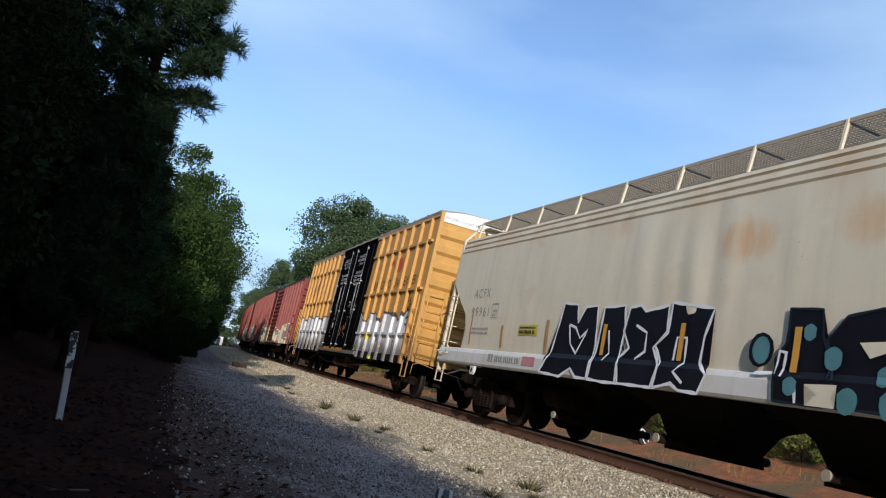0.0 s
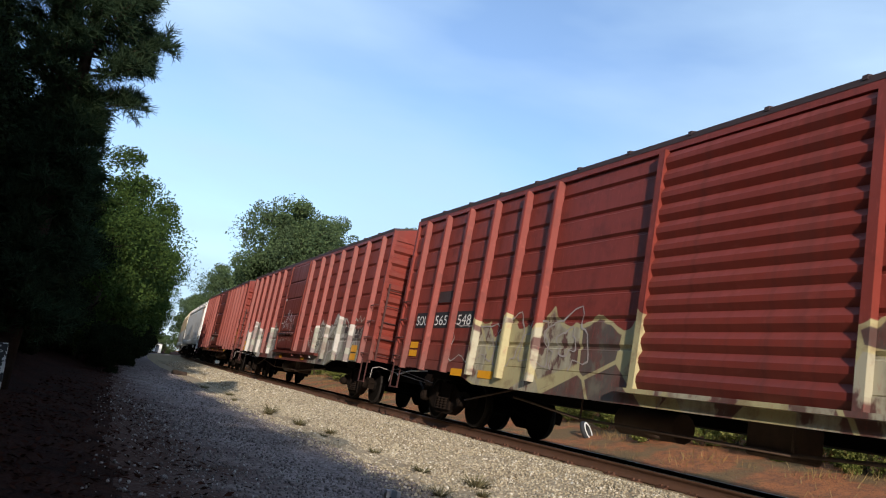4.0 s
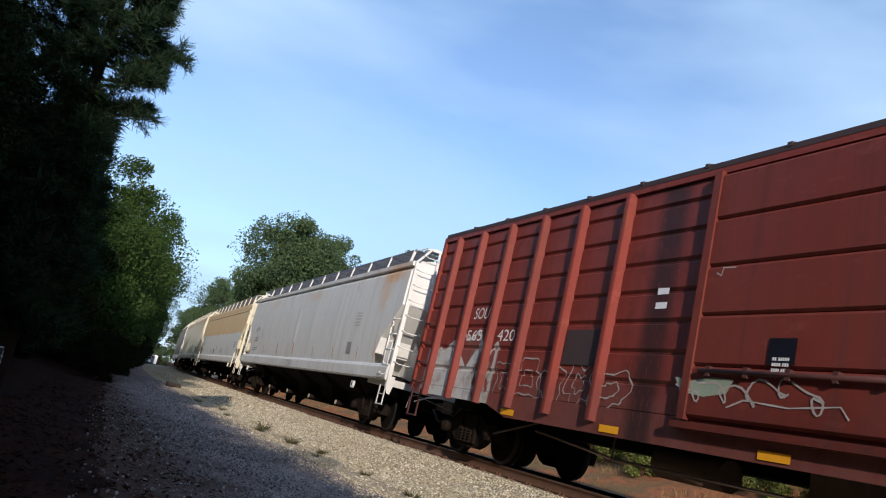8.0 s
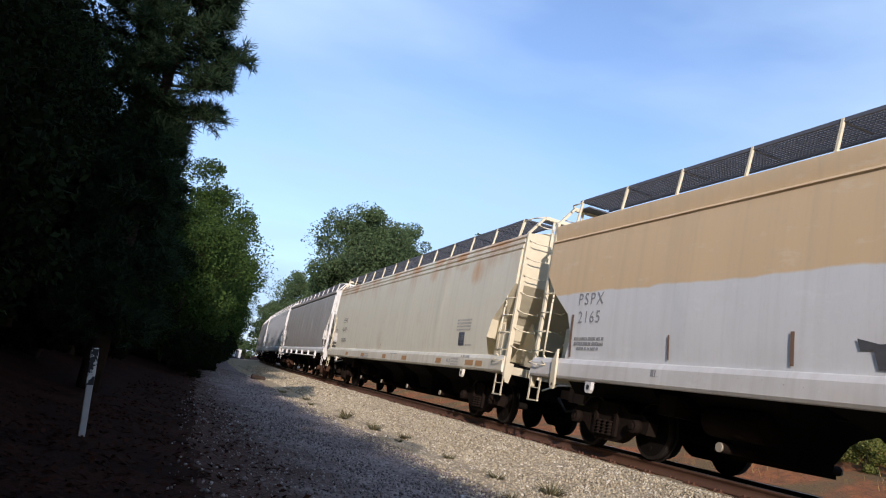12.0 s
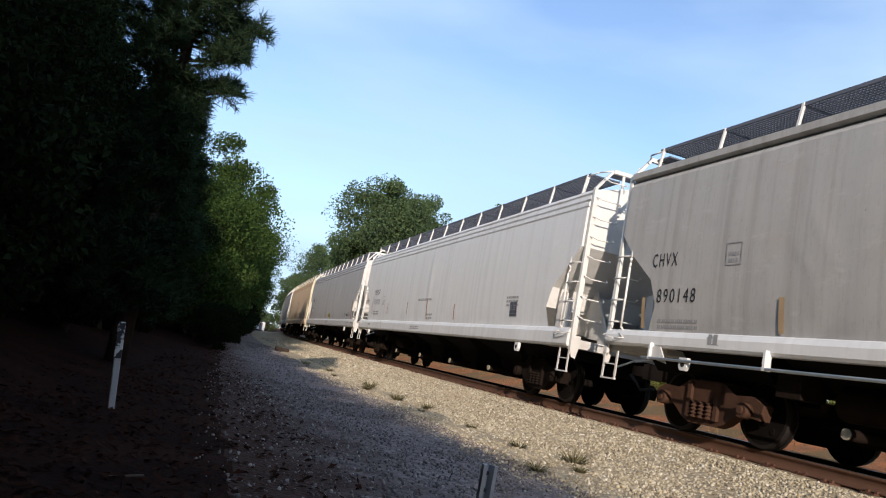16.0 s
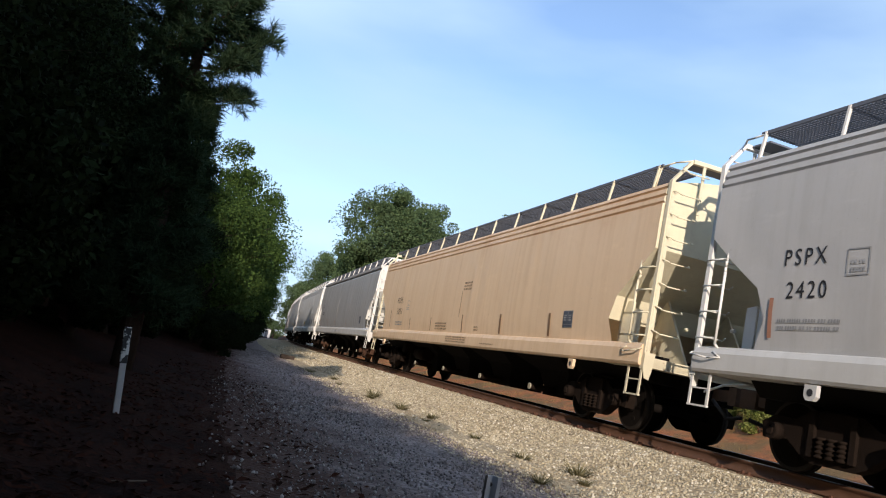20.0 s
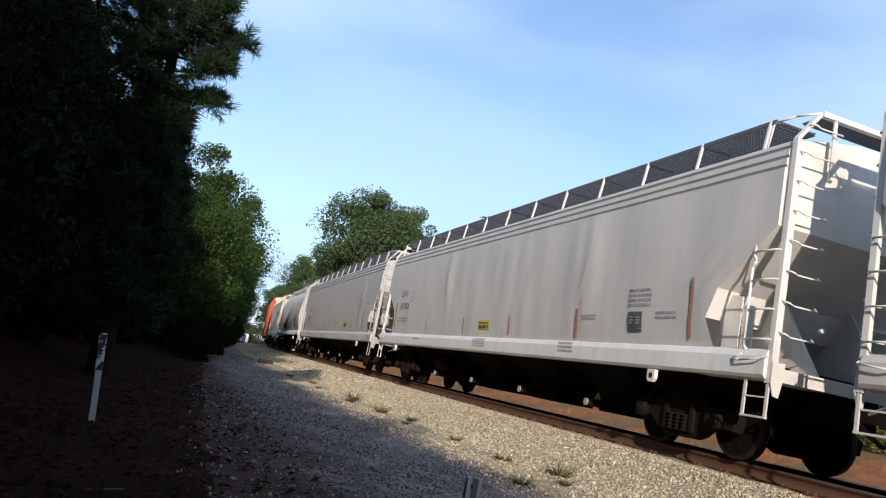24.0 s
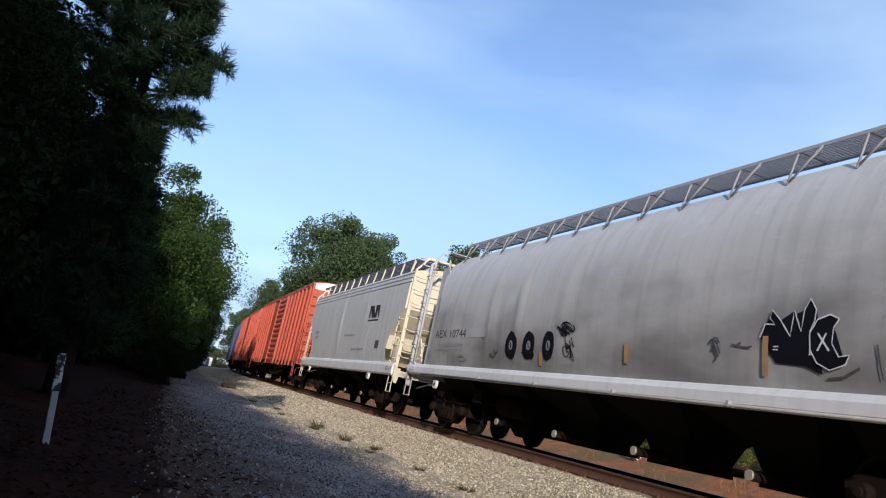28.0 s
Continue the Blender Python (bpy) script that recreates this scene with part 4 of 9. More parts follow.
def verge():
    """Grass, weeds and bushes beside the track."""
    rng = random.Random(3)
    weeds = [tuft_mesh(61, 130, 0.14, 0.17, WEED, 0.005), tuft_mesh(62, 100, 0.10, 0.15, WEED, 0.005)]
    for x_d, y in ((-4.0, 10.9), (-4.25, 12.6), (-3.9, 13.4), (-4.2, 14.4), (-4.4, 16.2), (-4.1, 17.2), (-4.0, 9.2), (-3.7, 8.3), (-4.5, 19.5), (-4.2, 22), (-4.6, 24), (-4.7, 7.2), (-4.0, 7.6)):
        t = thing("weed", "small dry green weed growing in the gravel", "weed", "weeds in the gravel", data=rng.choice(weeds), at=pose(xc(y) + x_d, y, 0.05, 0, 0, rng.uniform(0, 360)))
        s = rng.uniform(0.7, 1.5)
        t.scale = (s, s, s)
    # fallen leaves and pine straw on the shaded bank, their colour darkened for the shade
    g = np.random.default_rng(18)
    n = 24000
    y = 1.5 + 38 * g.uniform(0, 1, n) ** 1.6
    d = g.uniform(-11.6, -6.8, n)
    keep = g.uniform(0, 1, n) < np.clip((-6.6 - d) / 2.2, 0.05, 1)
    d, y = d[keep], y[keep]
    n = len(d)
    z = np.interp(d, [-12.5, -11.2, -10.2, -9.5, -8.9, -8.3, -7.9], [0.86, 0.62, 0.34, 0.15, 0.06, 0.045, 0.035]) + 0.012
    c = np.stack([XC(y) + d, y, z], -1)
    a, t = g.uniform(0, 2 * math.pi, n), g.uniform(-0.5, 0.5, n)
    u = np.stack([np.cos(a), np.sin(a), t], -1) * g.uniform(0.015, 0.05, (n, 1))
    v = np.stack([-np.sin(a), np.cos(a), g.uniform(-0.4, 0.4, n)], -1) * g.uniform(0.004, 0.02, (n, 1))
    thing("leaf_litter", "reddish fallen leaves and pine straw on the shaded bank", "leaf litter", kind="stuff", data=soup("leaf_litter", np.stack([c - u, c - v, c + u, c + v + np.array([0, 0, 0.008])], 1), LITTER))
    # dry grass beyond the rails, nobody could count the blades
    g = np.random.default_rng(8)
    n = 26000
    y = g.uniform(3, 75, n)
    d = 5.6 + 5.8 * g.uniform(0, 1, n) ** 0.8
    z = height(d, y) + 0.04
    keep = (np.sin(d * 2.1 + y * 0.8) + np.sin(y * 1.7 - d) + g.normal(size=n) * 0.6) > 0.55
    d, y, z = d[keep], y[keep], z[keep]
    n = len(d)
    p0 = np.stack([XC(y) + d, y, z], -1)
    tip = p0 + np.stack([g.normal(size=n) * 0.08, g.normal(size=n) * 0.08, g.uniform(0.06, 0.24, n)], -1)
    s = np.stack([g.normal(size=n), g.normal(size=n), np.zeros(n)], -1)
    s = s / np.linalg.norm(s, axis=1)[:, None] * 0.010
    thing("dry_grass", "dry straw-coloured grass on the clay bank", "grass", kind="stuff", data=soup("dry_grass", np.stack([p0 - s, p0 + s, tip + s * 0.2, tip - s * 0.2], 1), DRY))
    bushes = [broadleaf(71, 1.0, 0.6, 8, 110, 0.075, BUSH, 0.05), broadleaf(72, 1.3, 0.75, 9, 120, 0.08, BUSH, 0.05)]
    for k, x, y, s in [(j % 2, xc(4 + 0.85 * j) + 8.9 + 0.5 * math.sin(2.3 * j), 4 + 0.85 * j, 0.8 + 0.22 * math.sin(5.1 * j)) for j in range(34)]:
        b = thing("bush", "sunlit yellow-green bush on the clay bank", "bush", "bushes beyond the railway", at=stand(x, y, 40 * y))
        part("stem", bushes[k][0], None, b), part("foliage", bushes[k][1], None, b)
        b.scale = (s, s, s)
    y = 4.0
    while y < 90:
        m = rng.choice(bushes)
        x = xc(y) + rng.uniform(7.4, 10.5)
        b = thing("bush", "sunlit yellow-green bush on the bank", "bush", "bushes beyond the railway", at=stand(x, y, rng.uniform(0, 360)))
        part("stem", m[0], None, b), part("foliage", m[1], None, b)
        s = rng.uniform(0.5, 1.2)
        b.scale = (s, s, s)
        y += rng.uniform(1.4, 3.6)


def trackside():
    """Posts, a log, a tyre and a hut beside the line."""
    p = thing("marker_post", "leaning white plastic marker post with a dark flaked band", "post", at=pose(-0.565, 6.95, 0.03, 3, -6.5, 10))
    bm = bmesh.new()
    prism(bm, [(-0.022, -0.010), (0.022, -0.010), (0.027, 0.003), (0.013, 0.012), (-0.013, 0.012), (-0.027, 0.003)], -0.1, 0.48, 2)
    part("stake", bm, POST_WHITE, p)
    bm = bmesh.new()
    prism(bm, [(-0.026, -0.013), (0.026, -0.013), (0.031, 0.005), (0.016, 0.016), (-0.016, 0.016), (-0.031, 0.005)], 0.44, 0.74, 2)
    part("band", bm, POST_DARK, p, "dark flaked upper band")
    p = thing("sign_post", "short punched zinc sign post stump in the gravel", "post", at=pose(1.06, 2.62, 0.0, 0, 0, 12))
    bm = bmesh.new()
    prism(bm, [(-0.03, -0.02), (-0.015, -0.02), (-0.012, 0.012), (0.012, 0.012), (0.015, -0.02), (0.03, -0.02), (0.03, -0.014), (0.02, -0.014), (0.016, 0.018), (-0.016, 0.018), (-0.02, -0.014), (-0.03, -0.014)], -0.2, 0.62, 2)
    part("channel", bm, ZINC, p)
    for k in range(8):
        bm = bmesh.new()
        rod(bm, (0, -0.001, 0.59 - k * 0.06), (0, 0.0125, 0.59 - k * 0.06), 0.008, 0.008, 8)
        part("bolt_hole", bm, INK, p)
    for x, y, h in ((-0.1, 42.0, 0.9), (0.55, 43.5, 0.85)):
        q = thing("stake", "thin grey wooden stake at the wood's edge", "post", "stakes by the wood", at=stand(x, y))
        bm = bmesh.new()
        prism(bm, [(-0.04, -0.04), (0.04, -0.04), (0.04, 0.04), (-0.04, 0.04)], -0.1, h, 2)
        part("shaft", bm, POST_WHITE, q)
    bm = bmesh.new()
    box(bm, -0.30, 0.30, -0.12, 0.12, 0.0, 0.19)
    bmesh.ops.bevel(bm, geom=bm.edges[:], offset=0.03, segments=2, affect="EDGES")
    thing("old_tie", "dark cut end of an old railway tie on the gravel", "timber", data=mesh_of(bm, "old_tie", TIE), at=pose(3.35, 33.5, 0.02, 0, 2, 12))
    bm = bmesh.new()
    path_rod(bm, [(0, 0, 0.03), (0.5, 0.1, 0.06), (1.0, 0.05, 0.05), (1.3, 0.2, 0.10)], 0.018, 6)
    rod(bm, (0.5, 0.1, 0.06), (0.8, 0.4, 0.12), 0.012, 0.005, 5)
    thing("fallen_branch", "grey fallen branch lying on the shaded bank", "branch", data=mesh_of(bm, "fallen_branch", DEAD_WOOD), at=stand(-1.0, 4.6, -38))
    # an old tyre with a pale wall beyond the rails
    t = thing("scrap_on_bank", "old black tyre with a pale sidewall ring on the bank", "scrap tyre", at=pose(14.85, 21.2, 0.93, 62, 0, 35))
    bm = bmesh.new()
    n, k = 22, 8
    ring = [[bm.verts.new(((0.27 + 0.085 * math.cos(b)) * math.cos(a), (0.27 + 0.085 * math.cos(b)) * math.sin(a), 0.085 * math.sin(b))) for b in (2 * math.pi * j / k for j in range(k))] for a in (2 * math.pi * i / n for i in range(n))]
    for i in range(n):
        for j in range(k):
            bm.faces.new((ring[i][j], ring[(i + 1) % n][j], ring[(i + 1) % n][(j + 1) % k], ring[i][(j + 1) % k])).smooth = True
    part("carcass", bm, RUBBER, t)
    bm = bmesh.new()
    for i in range(n):
        a, b = 2 * math.pi * i / n, 2 * math.pi * (i + 1) / n
        prism(bm, [(0.225 * math.cos(a), 0.225 * math.sin(a)), (0.29 * math.cos(a), 0.29 * math.sin(a)), (0.29 * math.cos(b), 0.29 * math.sin(b)), (0.225 * math.cos(b), 0.225 * math.sin(b))], 0.078, 0.092, 2)
    part("sidewall_ring", bm, WHITE_PAINT, t, "pale sidewall ring")
    # a hut and a pole at the far crossing
    h = thing("signal_hut", "small white metal signal hut at the far crossing", "hut", at=pose(10.8, 160, 0.0, 0, 0, 0))
    bm = bmesh.new()
    box(bm, -0.8, 0.8, -0.7, 0.7, 0, 1.7)
    bmesh.ops.bevel(bm, geom=bm.edges[:], offset=0.03, segments=1, affect="EDGES")
    part("cabin", bm, WHITE_PAINT, h)
    bm = bmesh.new()
    prism(bm, [(-0.9, 1.7), (0.9, 1.7), (0, 2.0)], -0.8, 0.8, 1)
    part("roof", bm, GRATE, h)
    bm = bmesh.new()
    box(bm, -0.3, 0.3, -0.73, -0.7, 0.1, 1.5)
    part("door", bm, GRATE, h)
    q = thing("signal_mast", "thin pale signal mast beside the hut", "mast", at=pose(9.0, 150, 0.0))
    bm = bmesh.new()
    rod(bm, (0, 0, 0), (0, 0, 4.2), 0.09, 0.07, 8)
    part("mast", bm, WHITE_PAINT, q)
    bm = bmesh.new()
    box(bm, -0.2, 0.2, -0.12, 0.12, 3.5, 4.3)
    part("signal_head", bm, BLACK_STEEL, q)

# ---- the train ----
from mathutils.bvhtree import BVHTree


class Flank:
    """A car's side: its outline and the dents in its sheets."""
    def __init__(self, prof, dents=0.0, seed=0, seams=(), creases=()):
        self.prof, self.dents, self.seed, self.seams, self.creases = prof, dents, seed, seams, creases
        self.z, self.x, self.sheet = [p[1] for p in prof], [p[0] for p in prof], None

    def dent(self, y, z, smooth=False):
        if not self.dents or not 1.4 < z < 3.9:
            return 0.0
        fade = min(1.0, (z - 1.4) / 0.4, (3.9 - z) / 0.4)
        d = self.dents * (noise.noise((y * 0.55 + self.seed * 7, z * 0.45, 0)) + 0.6 * noise.noise((y * 1.7 + self.seed * 3, z * 0.5, 4)))
        if smooth:
            return d * fade
        d -= 0.010 * sum(math.exp(-((y - q) / 0.09) ** 2) for q in self.seams if abs(y - q) < 0.4)
        for q, lo, hi, deep in self.creases:
            if abs(y - q) < 0.4 and lo < z < hi:
                d -= deep * math.exp(-((y - q - 0.03 * (z - lo)) / 0.13) ** 2) * math.sin(math.pi * (z - lo) / (hi - lo))
        return d * fade

    def at(self, y, z):
        hit = self.sheet.ray_cast(Vector((-3, y, z)), Vector((1, 0, 0)))[0] if self.sheet else None
        if hit:
            return -hit.x
        return float(np.interp(z, self.z, self.x)) + self.dent(y, z, True)


def flank_x(prof, y, z, x):
    if prof is None:
        return x
    if isinstance(prof, Flank):
        return prof.at(y, z)
    return float(np.interp(z, [p[1] for p in prof], [p[0] for p in prof]))


def lettering(parent, text, y, z, size, mat, prof=None, x=1.6, wide=1.0, name="lettering", spacing=1.0, lift=0.009, bold=0.0, width=None, turn=0.0, shear=0.0, end=None):
    """Stencilled characters on the side that faces the gravel track, centred on y; end: on the front end wall at that y instead."""
    c = bpy.data.curves.new("text", "FONT")
    c.body, c.size, c.align_x, c.space_character, c.offset, c.shear = text, size, "CENTER", spacing, bold, shear
    c.resolution_u = 3
    tmp = bpy.data.objects.new("text", c)
    me = bpy.data.meshes.new_from_object(tmp)
    bpy.data.objects.remove(tmp)
    bpy.data.curves.remove(c)
    n = len(me.vertices)
    co = np.empty(n * 3, dtype=np.float32)
    me.vertices.foreach_get("co", co)
    co = co.reshape(-1, 3)
    if width and n:
        wide = width / max(0.01, float(co[:, 0].max() - co[:, 0].min()))
    u, v = co[:, 0] * wide, co[:, 1]
    u, v = u * math.cos(turn) - v * math.sin(turn), u * math.sin(turn) + v * math.cos(turn)
    if end is not None:
        out = np.stack([y + u, np.full(n, end), z + v], -1)
    else:
        zz = z + v
        xx = np.array([flank_x(prof, a, b, x) for a, b in zip(y - u, zz)]) if prof else np.full(n, x)
        out = np.stack([-(xx + lift), y - u, zz], -1)
    me.vertices.foreach_set("co", out.reshape(-1).astype(np.float32))
    me.materials.clear()
    me.materials.append(mat)
    me.name = name
    return part(name, me, None, parent)


def bars(parent, y, z, w, h, mat, prof=None, x=1.6, rows=1, name="lettering", lift=0.006):
    """Writing too small or faint to read: plain toothed bars of its size, one to a line."""
    rng = random.Random(int(y * 100 + z * 10))
    made = None
    for r in range(rows):
        zz = z - r * h * 1.75
        u, left = -w / 2, rng.randint(2, 6)
        bm = bmesh.new()

        def corner(v, q):
            return bm.verts.new((-(flank_x(prof, y - v, zz + h / 2, x) + lift), y - v, q))

        foot = corner(u, zz)
        while u < w / 2 - 0.01:
            k = min(rng.uniform(0.45, 0.75) * h, w / 2 - u)
            gap = h * (0.22 if left > 1 else 0.7)
            for step, top in ((k, zz + h), (gap, zz + 0.06 * h)):
                nxt = corner(u + step, zz)
                bm.faces.new((foot, nxt, corner(u + step, top), corner(u, top)))
                foot, u = nxt, u + step
            left = left - 1 if left > 1 else rng.randint(2, 6)
        made = part(name, bm, mat, parent)
    return made


def patch(parent, name, y, z, w, h, mat, prof=None, x=1.6, lift=0.009, label=""):
    """A flat painted or glued panel on the car's side."""
    bm = bmesh.new()
    zs = [z + h * k / 3 for k in range(4)]
    ys = [y - w / 2 + w * k / 3 for k in range(4)]
    rows = [[bm.verts.new((-(flank_x(prof, q, k, x) + lift), q, k)) for q in ys] for k in zs]
    for a, b in zip(rows[:-1], rows[1:]):
        for k in range(3):
            bm.faces.new((a[k], b[k], b[k + 1], a[k + 1]))
    return part(name, bm, mat, parent, label)


def outline(parent, name, pts, mat, prof=None, x=1.6, lift=0.016, label=""):
    """A flat painted shape on the side: pts are (y, z) pairs."""
    bm = bmesh.new()
    bm.faces.new([bm.verts.new((-(flank_x(prof, p, q, x) + lift), p, q)) for p, q in pts])
    bmesh.ops.triangulate(bm, faces=bm.faces[:])
    bmesh.ops.recalc_face_normals(bm, faces=bm.faces[:])
    return part(name, bm, mat, parent, label)


def hoop(bm, x, y, z, R, r, n=20, k=5):
    """A closed ring in the x-z plane."""
    v = [[bm.verts.new((x + (R + r * math.cos(b)) * math.cos(a), y + r * math.sin(b), z + (R + r * math.cos(b)) * math.sin(a))) for b in (2 * math.pi * j / k for j in range(k))] for a in (2 * math.pi * i / n for i in range(n))]
    for i in range(n):
        for j in range(k):
            bm.faces.new((v[i][j], v[(i + 1) % n][j], v[(i + 1) % n][(j + 1) % k], v[i][(j + 1) % k])).smooth = True


def tag_loops(parent, y0, y1, z0, z1, mat, seed, n, wide=0.035, x=1.54, inner=0.5):
    """Sprayed outlines of bulging letters: n closed strokes side by side, with a stroke inside some."""
    rng = random.Random(seed)
    for k in range(n):
        cy, cz = y0 + (y1 - y0) * (k + 0.5) / n, (z0 + z1) / 2 + rng.uniform(-0.06, 0.06)
        ry, rz = (y1 - y0) / n * rng.uniform(0.45, 0.62), (z1 - z0) / 2 * rng.uniform(0.8, 1.1)
        ph, lobes = rng.uniform(0, 6), rng.choice((2, 3, 4, 5))
        for size in ((1.0, 0.45) if rng.random() < inner else (1.0,)):
            bm = bmesh.new()
            ring = []
            for i in range(30):
                t = 2 * math.pi * i / 30
                r = size * (1 + 0.22 * math.sin(lobes * t + ph) + 0.10 * math.sin(7 * t + 2 * ph))
                w = wide * (0.6 + 0.5 * math.sin(3 * t + ph) ** 2)
                cs, sn = math.copysign(abs(math.cos(t)) ** 0.75, math.cos(t)), math.copysign(abs(math.sin(t)) ** 0.75, math.sin(t))
                ring.append((bm.verts.new((-x, cy + cs * (ry * r), cz + sn * (rz * r))), bm.verts.new((-x, cy + cs * max(0.01, ry * r - w), cz + sn * max(0.01, rz * r - w)))))
            for a, b in zip(ring, ring[1:] + ring[:1]):
                bm.faces.new((a[0], b[0], b[1], a[1]))
            part("spray_outline", bm, mat, parent)


def cursive(parent, y0, y1, z, high, mat, loops, wide=0.02, x=1.625, seed=1):
    """One looping sprayed stroke that runs along the side."""
    rng = random.Random(seed)
    n = loops * 14
    pts = []
    for i in range(n + 1):
        t = i / n
        a = 2 * math.pi * loops * t
        h = high * (0.55 + 0.45 * math.sin(3.1 * a / loops * 2 + seed))
        pts.append((y0 + (y1 - y0) * t + 0.16 * math.sin(a + 0.6), z + h * math.cos(a) * 0.5 + 0.06 * math.sin(0.37 * a + seed)))
    bm = bmesh.new()
    rows = []
    for i, (p, q) in enumerate(pts):
        a, b = pts[max(0, i - 1)], pts[min(n, i + 1)]
        dy, dz = b[0] - a[0], b[1] - a[1]
        l = math.hypot(dy, dz) or 1.0
        w = wide * (0.7 + 0.5 * rng.random())
        rows.append((bm.verts.new((-x, p - dz / l * w, q + dy / l * w)), bm.verts.new((-x, p + dz / l * w, q - dy / l * w))))
    for a, b in zip(rows[:-1], rows[1:]):
        bm.faces.new((a[0], b[0], b[1], a[1]))
    return part("spray_scrawl", bm, mat, parent)


def truck_meshes(steel):
    frames = []
    for s in (-1, 1):
        bm = bmesh.new()
        x0, x1 = (0.93, 1.10) if s > 0 else (-1.10, -0.93)
        side = [(-1.12, 0.36), (-1.16, 0.56), (-0.95, 0.66), (-0.62, 0.64), (-0.36, 0.78), (0.36, 0.78), (0.62, 0.64), (0.95, 0.66), (1.16, 0.56), (1.12, 0.36), (0.72, 0.40), (0.46, 0.22), (0.30, 0.16), (-0.30, 0.16), (-0.46, 0.22), (-0.72, 0.40)]
        prism(bm, side, x0, x1, 0)
        for a in (-0.30, 0.30):
            box(bm, s * 1.12 - 0.03, s * 1.12 + 0.03, a - 0.04, a + 0.04, 0.24, 0.76)
        frames.append(mesh_of(bm, "side_frame", steel))
    bm = bmesh.new()
    prism(bm, [(-0.20, 0.52), (0.20, 0.52), (0.24, 0.80), (-0.24, 0.80)], -1.05, 1.05, 0)
    frame_mesh = mesh_of(bm, "truck", steel)
    bm = bmesh.new()
    rings = []
    for k in range(5):
        for dz, r in ((0.0, 0.046), (0.008, 0.066), (0.026, 0.068), (0.036, 0.046)):
            rings.append([bm.verts.new((r * math.cos(a * 0.6981), r * math.sin(a * 0.6981), 0.24 + k * 0.052 + dz)) for a in range(9)])
    for a, b in zip(rings[:-1], rings[1:]):
        for k in range(9):
            bm.faces.new((a[k], a[(k + 1) % 9], b[(k + 1) % 9], b[k])).smooth = True
    bm.faces.new(rings[0][::-1]), bm.faces.new(rings[-1])
    spring = mesh_of(bm, "spring", steel)
    bm = bmesh.new()
    rod(bm, (-1.15, 0, 0), (1.15, 0, 0), 0.075, 0.075, 10)
    for s in (-1, 1):
        p, q = s * 0.69, s * 0.825
        rod(bm, (p, 0, 0), (p + s * 0.03, 0, 0), 0.475, 0.475, 26, 1)
        rod(bm, (p + s * 0.03, 0, 0), (q, 0, 0), 0.457, 0.445, 26, 1)
        rod(bm, (q, 0, 0), (q + s * 0.002, 0, 0), 0.40, 0.40, 26)
        rod(bm, (q, 0, 0), (q + s * 0.05, 0, 0), 0.16, 0.13, 14)
        for k in range(3):
            t = k * 2.094
            rod(bm, (q + s * 0.001, 0.28 * math.cos(t), 0.28 * math.sin(t)), (q + s * 0.01, 0.28 * math.cos(t), 0.28 * math.sin(t)), 0.05, 0.04, 8)
    wheel = mesh_of(bm, "wheelset", [WHEEL_STEEL, TREAD])
    bm = bmesh.new()
    rod(bm, (-1.10, 0, 0), (-1.22, 0, 0), 0.115, 0.10, 12)
    rod(bm, (-1.22, 0, 0), (-1.24, 0, 0), 0.06, 0.05, 10)
    cap = mesh_of(bm, "bearing_cap", steel)
    return frame_mesh, spring, wheel, cap, frames


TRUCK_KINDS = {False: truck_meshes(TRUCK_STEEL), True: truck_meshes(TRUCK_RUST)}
WHEELS = []


def add_truck(car, at, rusty):
    TRUCK = TRUCK_KINDS[rusty]
    t = part("truck", TRUCK[0], None, car, "rust-brown cast steel truck" if rusty else "cast steel truck, coloured near black for the shade under the car")
    t.location = (0, at, 0)
    for s in (-1, 1):
        part("side_frame", TRUCK[4][s > 0], None, t, "cast side frame")
        for y in (-0.16, 0.0, 0.16):
            part("spring", TRUCK[1], None, t).location = (s * 1.12, y, 0)
    for k in (-1, 1):
        w = part("wheelset", TRUCK[2], None, t, "steel wheels on an axle")
        w.location = (0, k * 0.88, 0.457)
        WHEELS.append((w, k))
        c = part("bearing_cap", TRUCK[3], None, t)
        c.location = (0, k * 0.88, 0.457)
    return t


def coupler_mesh():
    bm = bmesh.new()
    box(bm, -0.08, 0.08, -0.75, 0.0, -0.09, 0.09)
    prism(bm, [(-0.13, 0.0), (0.13, 0.0), (0.16, 0.22), (0.03, 0.30), (0.02, 0.16), (-0.10, 0.15), (-0.15, 0.30), (-0.20, 0.25)], -0.14, 0.14, 2)
    hose = bmesh.new()
    path_rod(hose, [(0.25, -0.2, -0.1), (0.22, 0.15, -0.35), (0.1, 0.35, -0.3)], 0.03, 6)
    lever = bmesh.new()
    path_rod(lever, [(-0.5, -0.4, 0.18), (-0.85, -0.15, 0.10), (-1.15, -0.12, -0.05)], 0.018, 5)
    return mesh_of(bm, "coupler", RUST_ROD), mesh_of(hose, "air_hose", RUBBER), mesh_of(lever, "uncoupling_lever", WHITE_PAINT)


COUPLER = coupler_mesh()


def add_running_gear(car, half, truck_y, rusty=False):
    for s in (-1, 1):
        add_truck(car, s * truck_y, rusty)
        c = part("coupler", COUPLER[0], None, car, "rusty knuckle coupler")
        part("air_hose", COUPLER[1], None, c), part("uncoupling_lever", COUPLER[2], None, c)
        c.matrix_basis = pose(0, s * (half - 0.30), 0.86, 0, 0, 0 if s > 0 else 180)


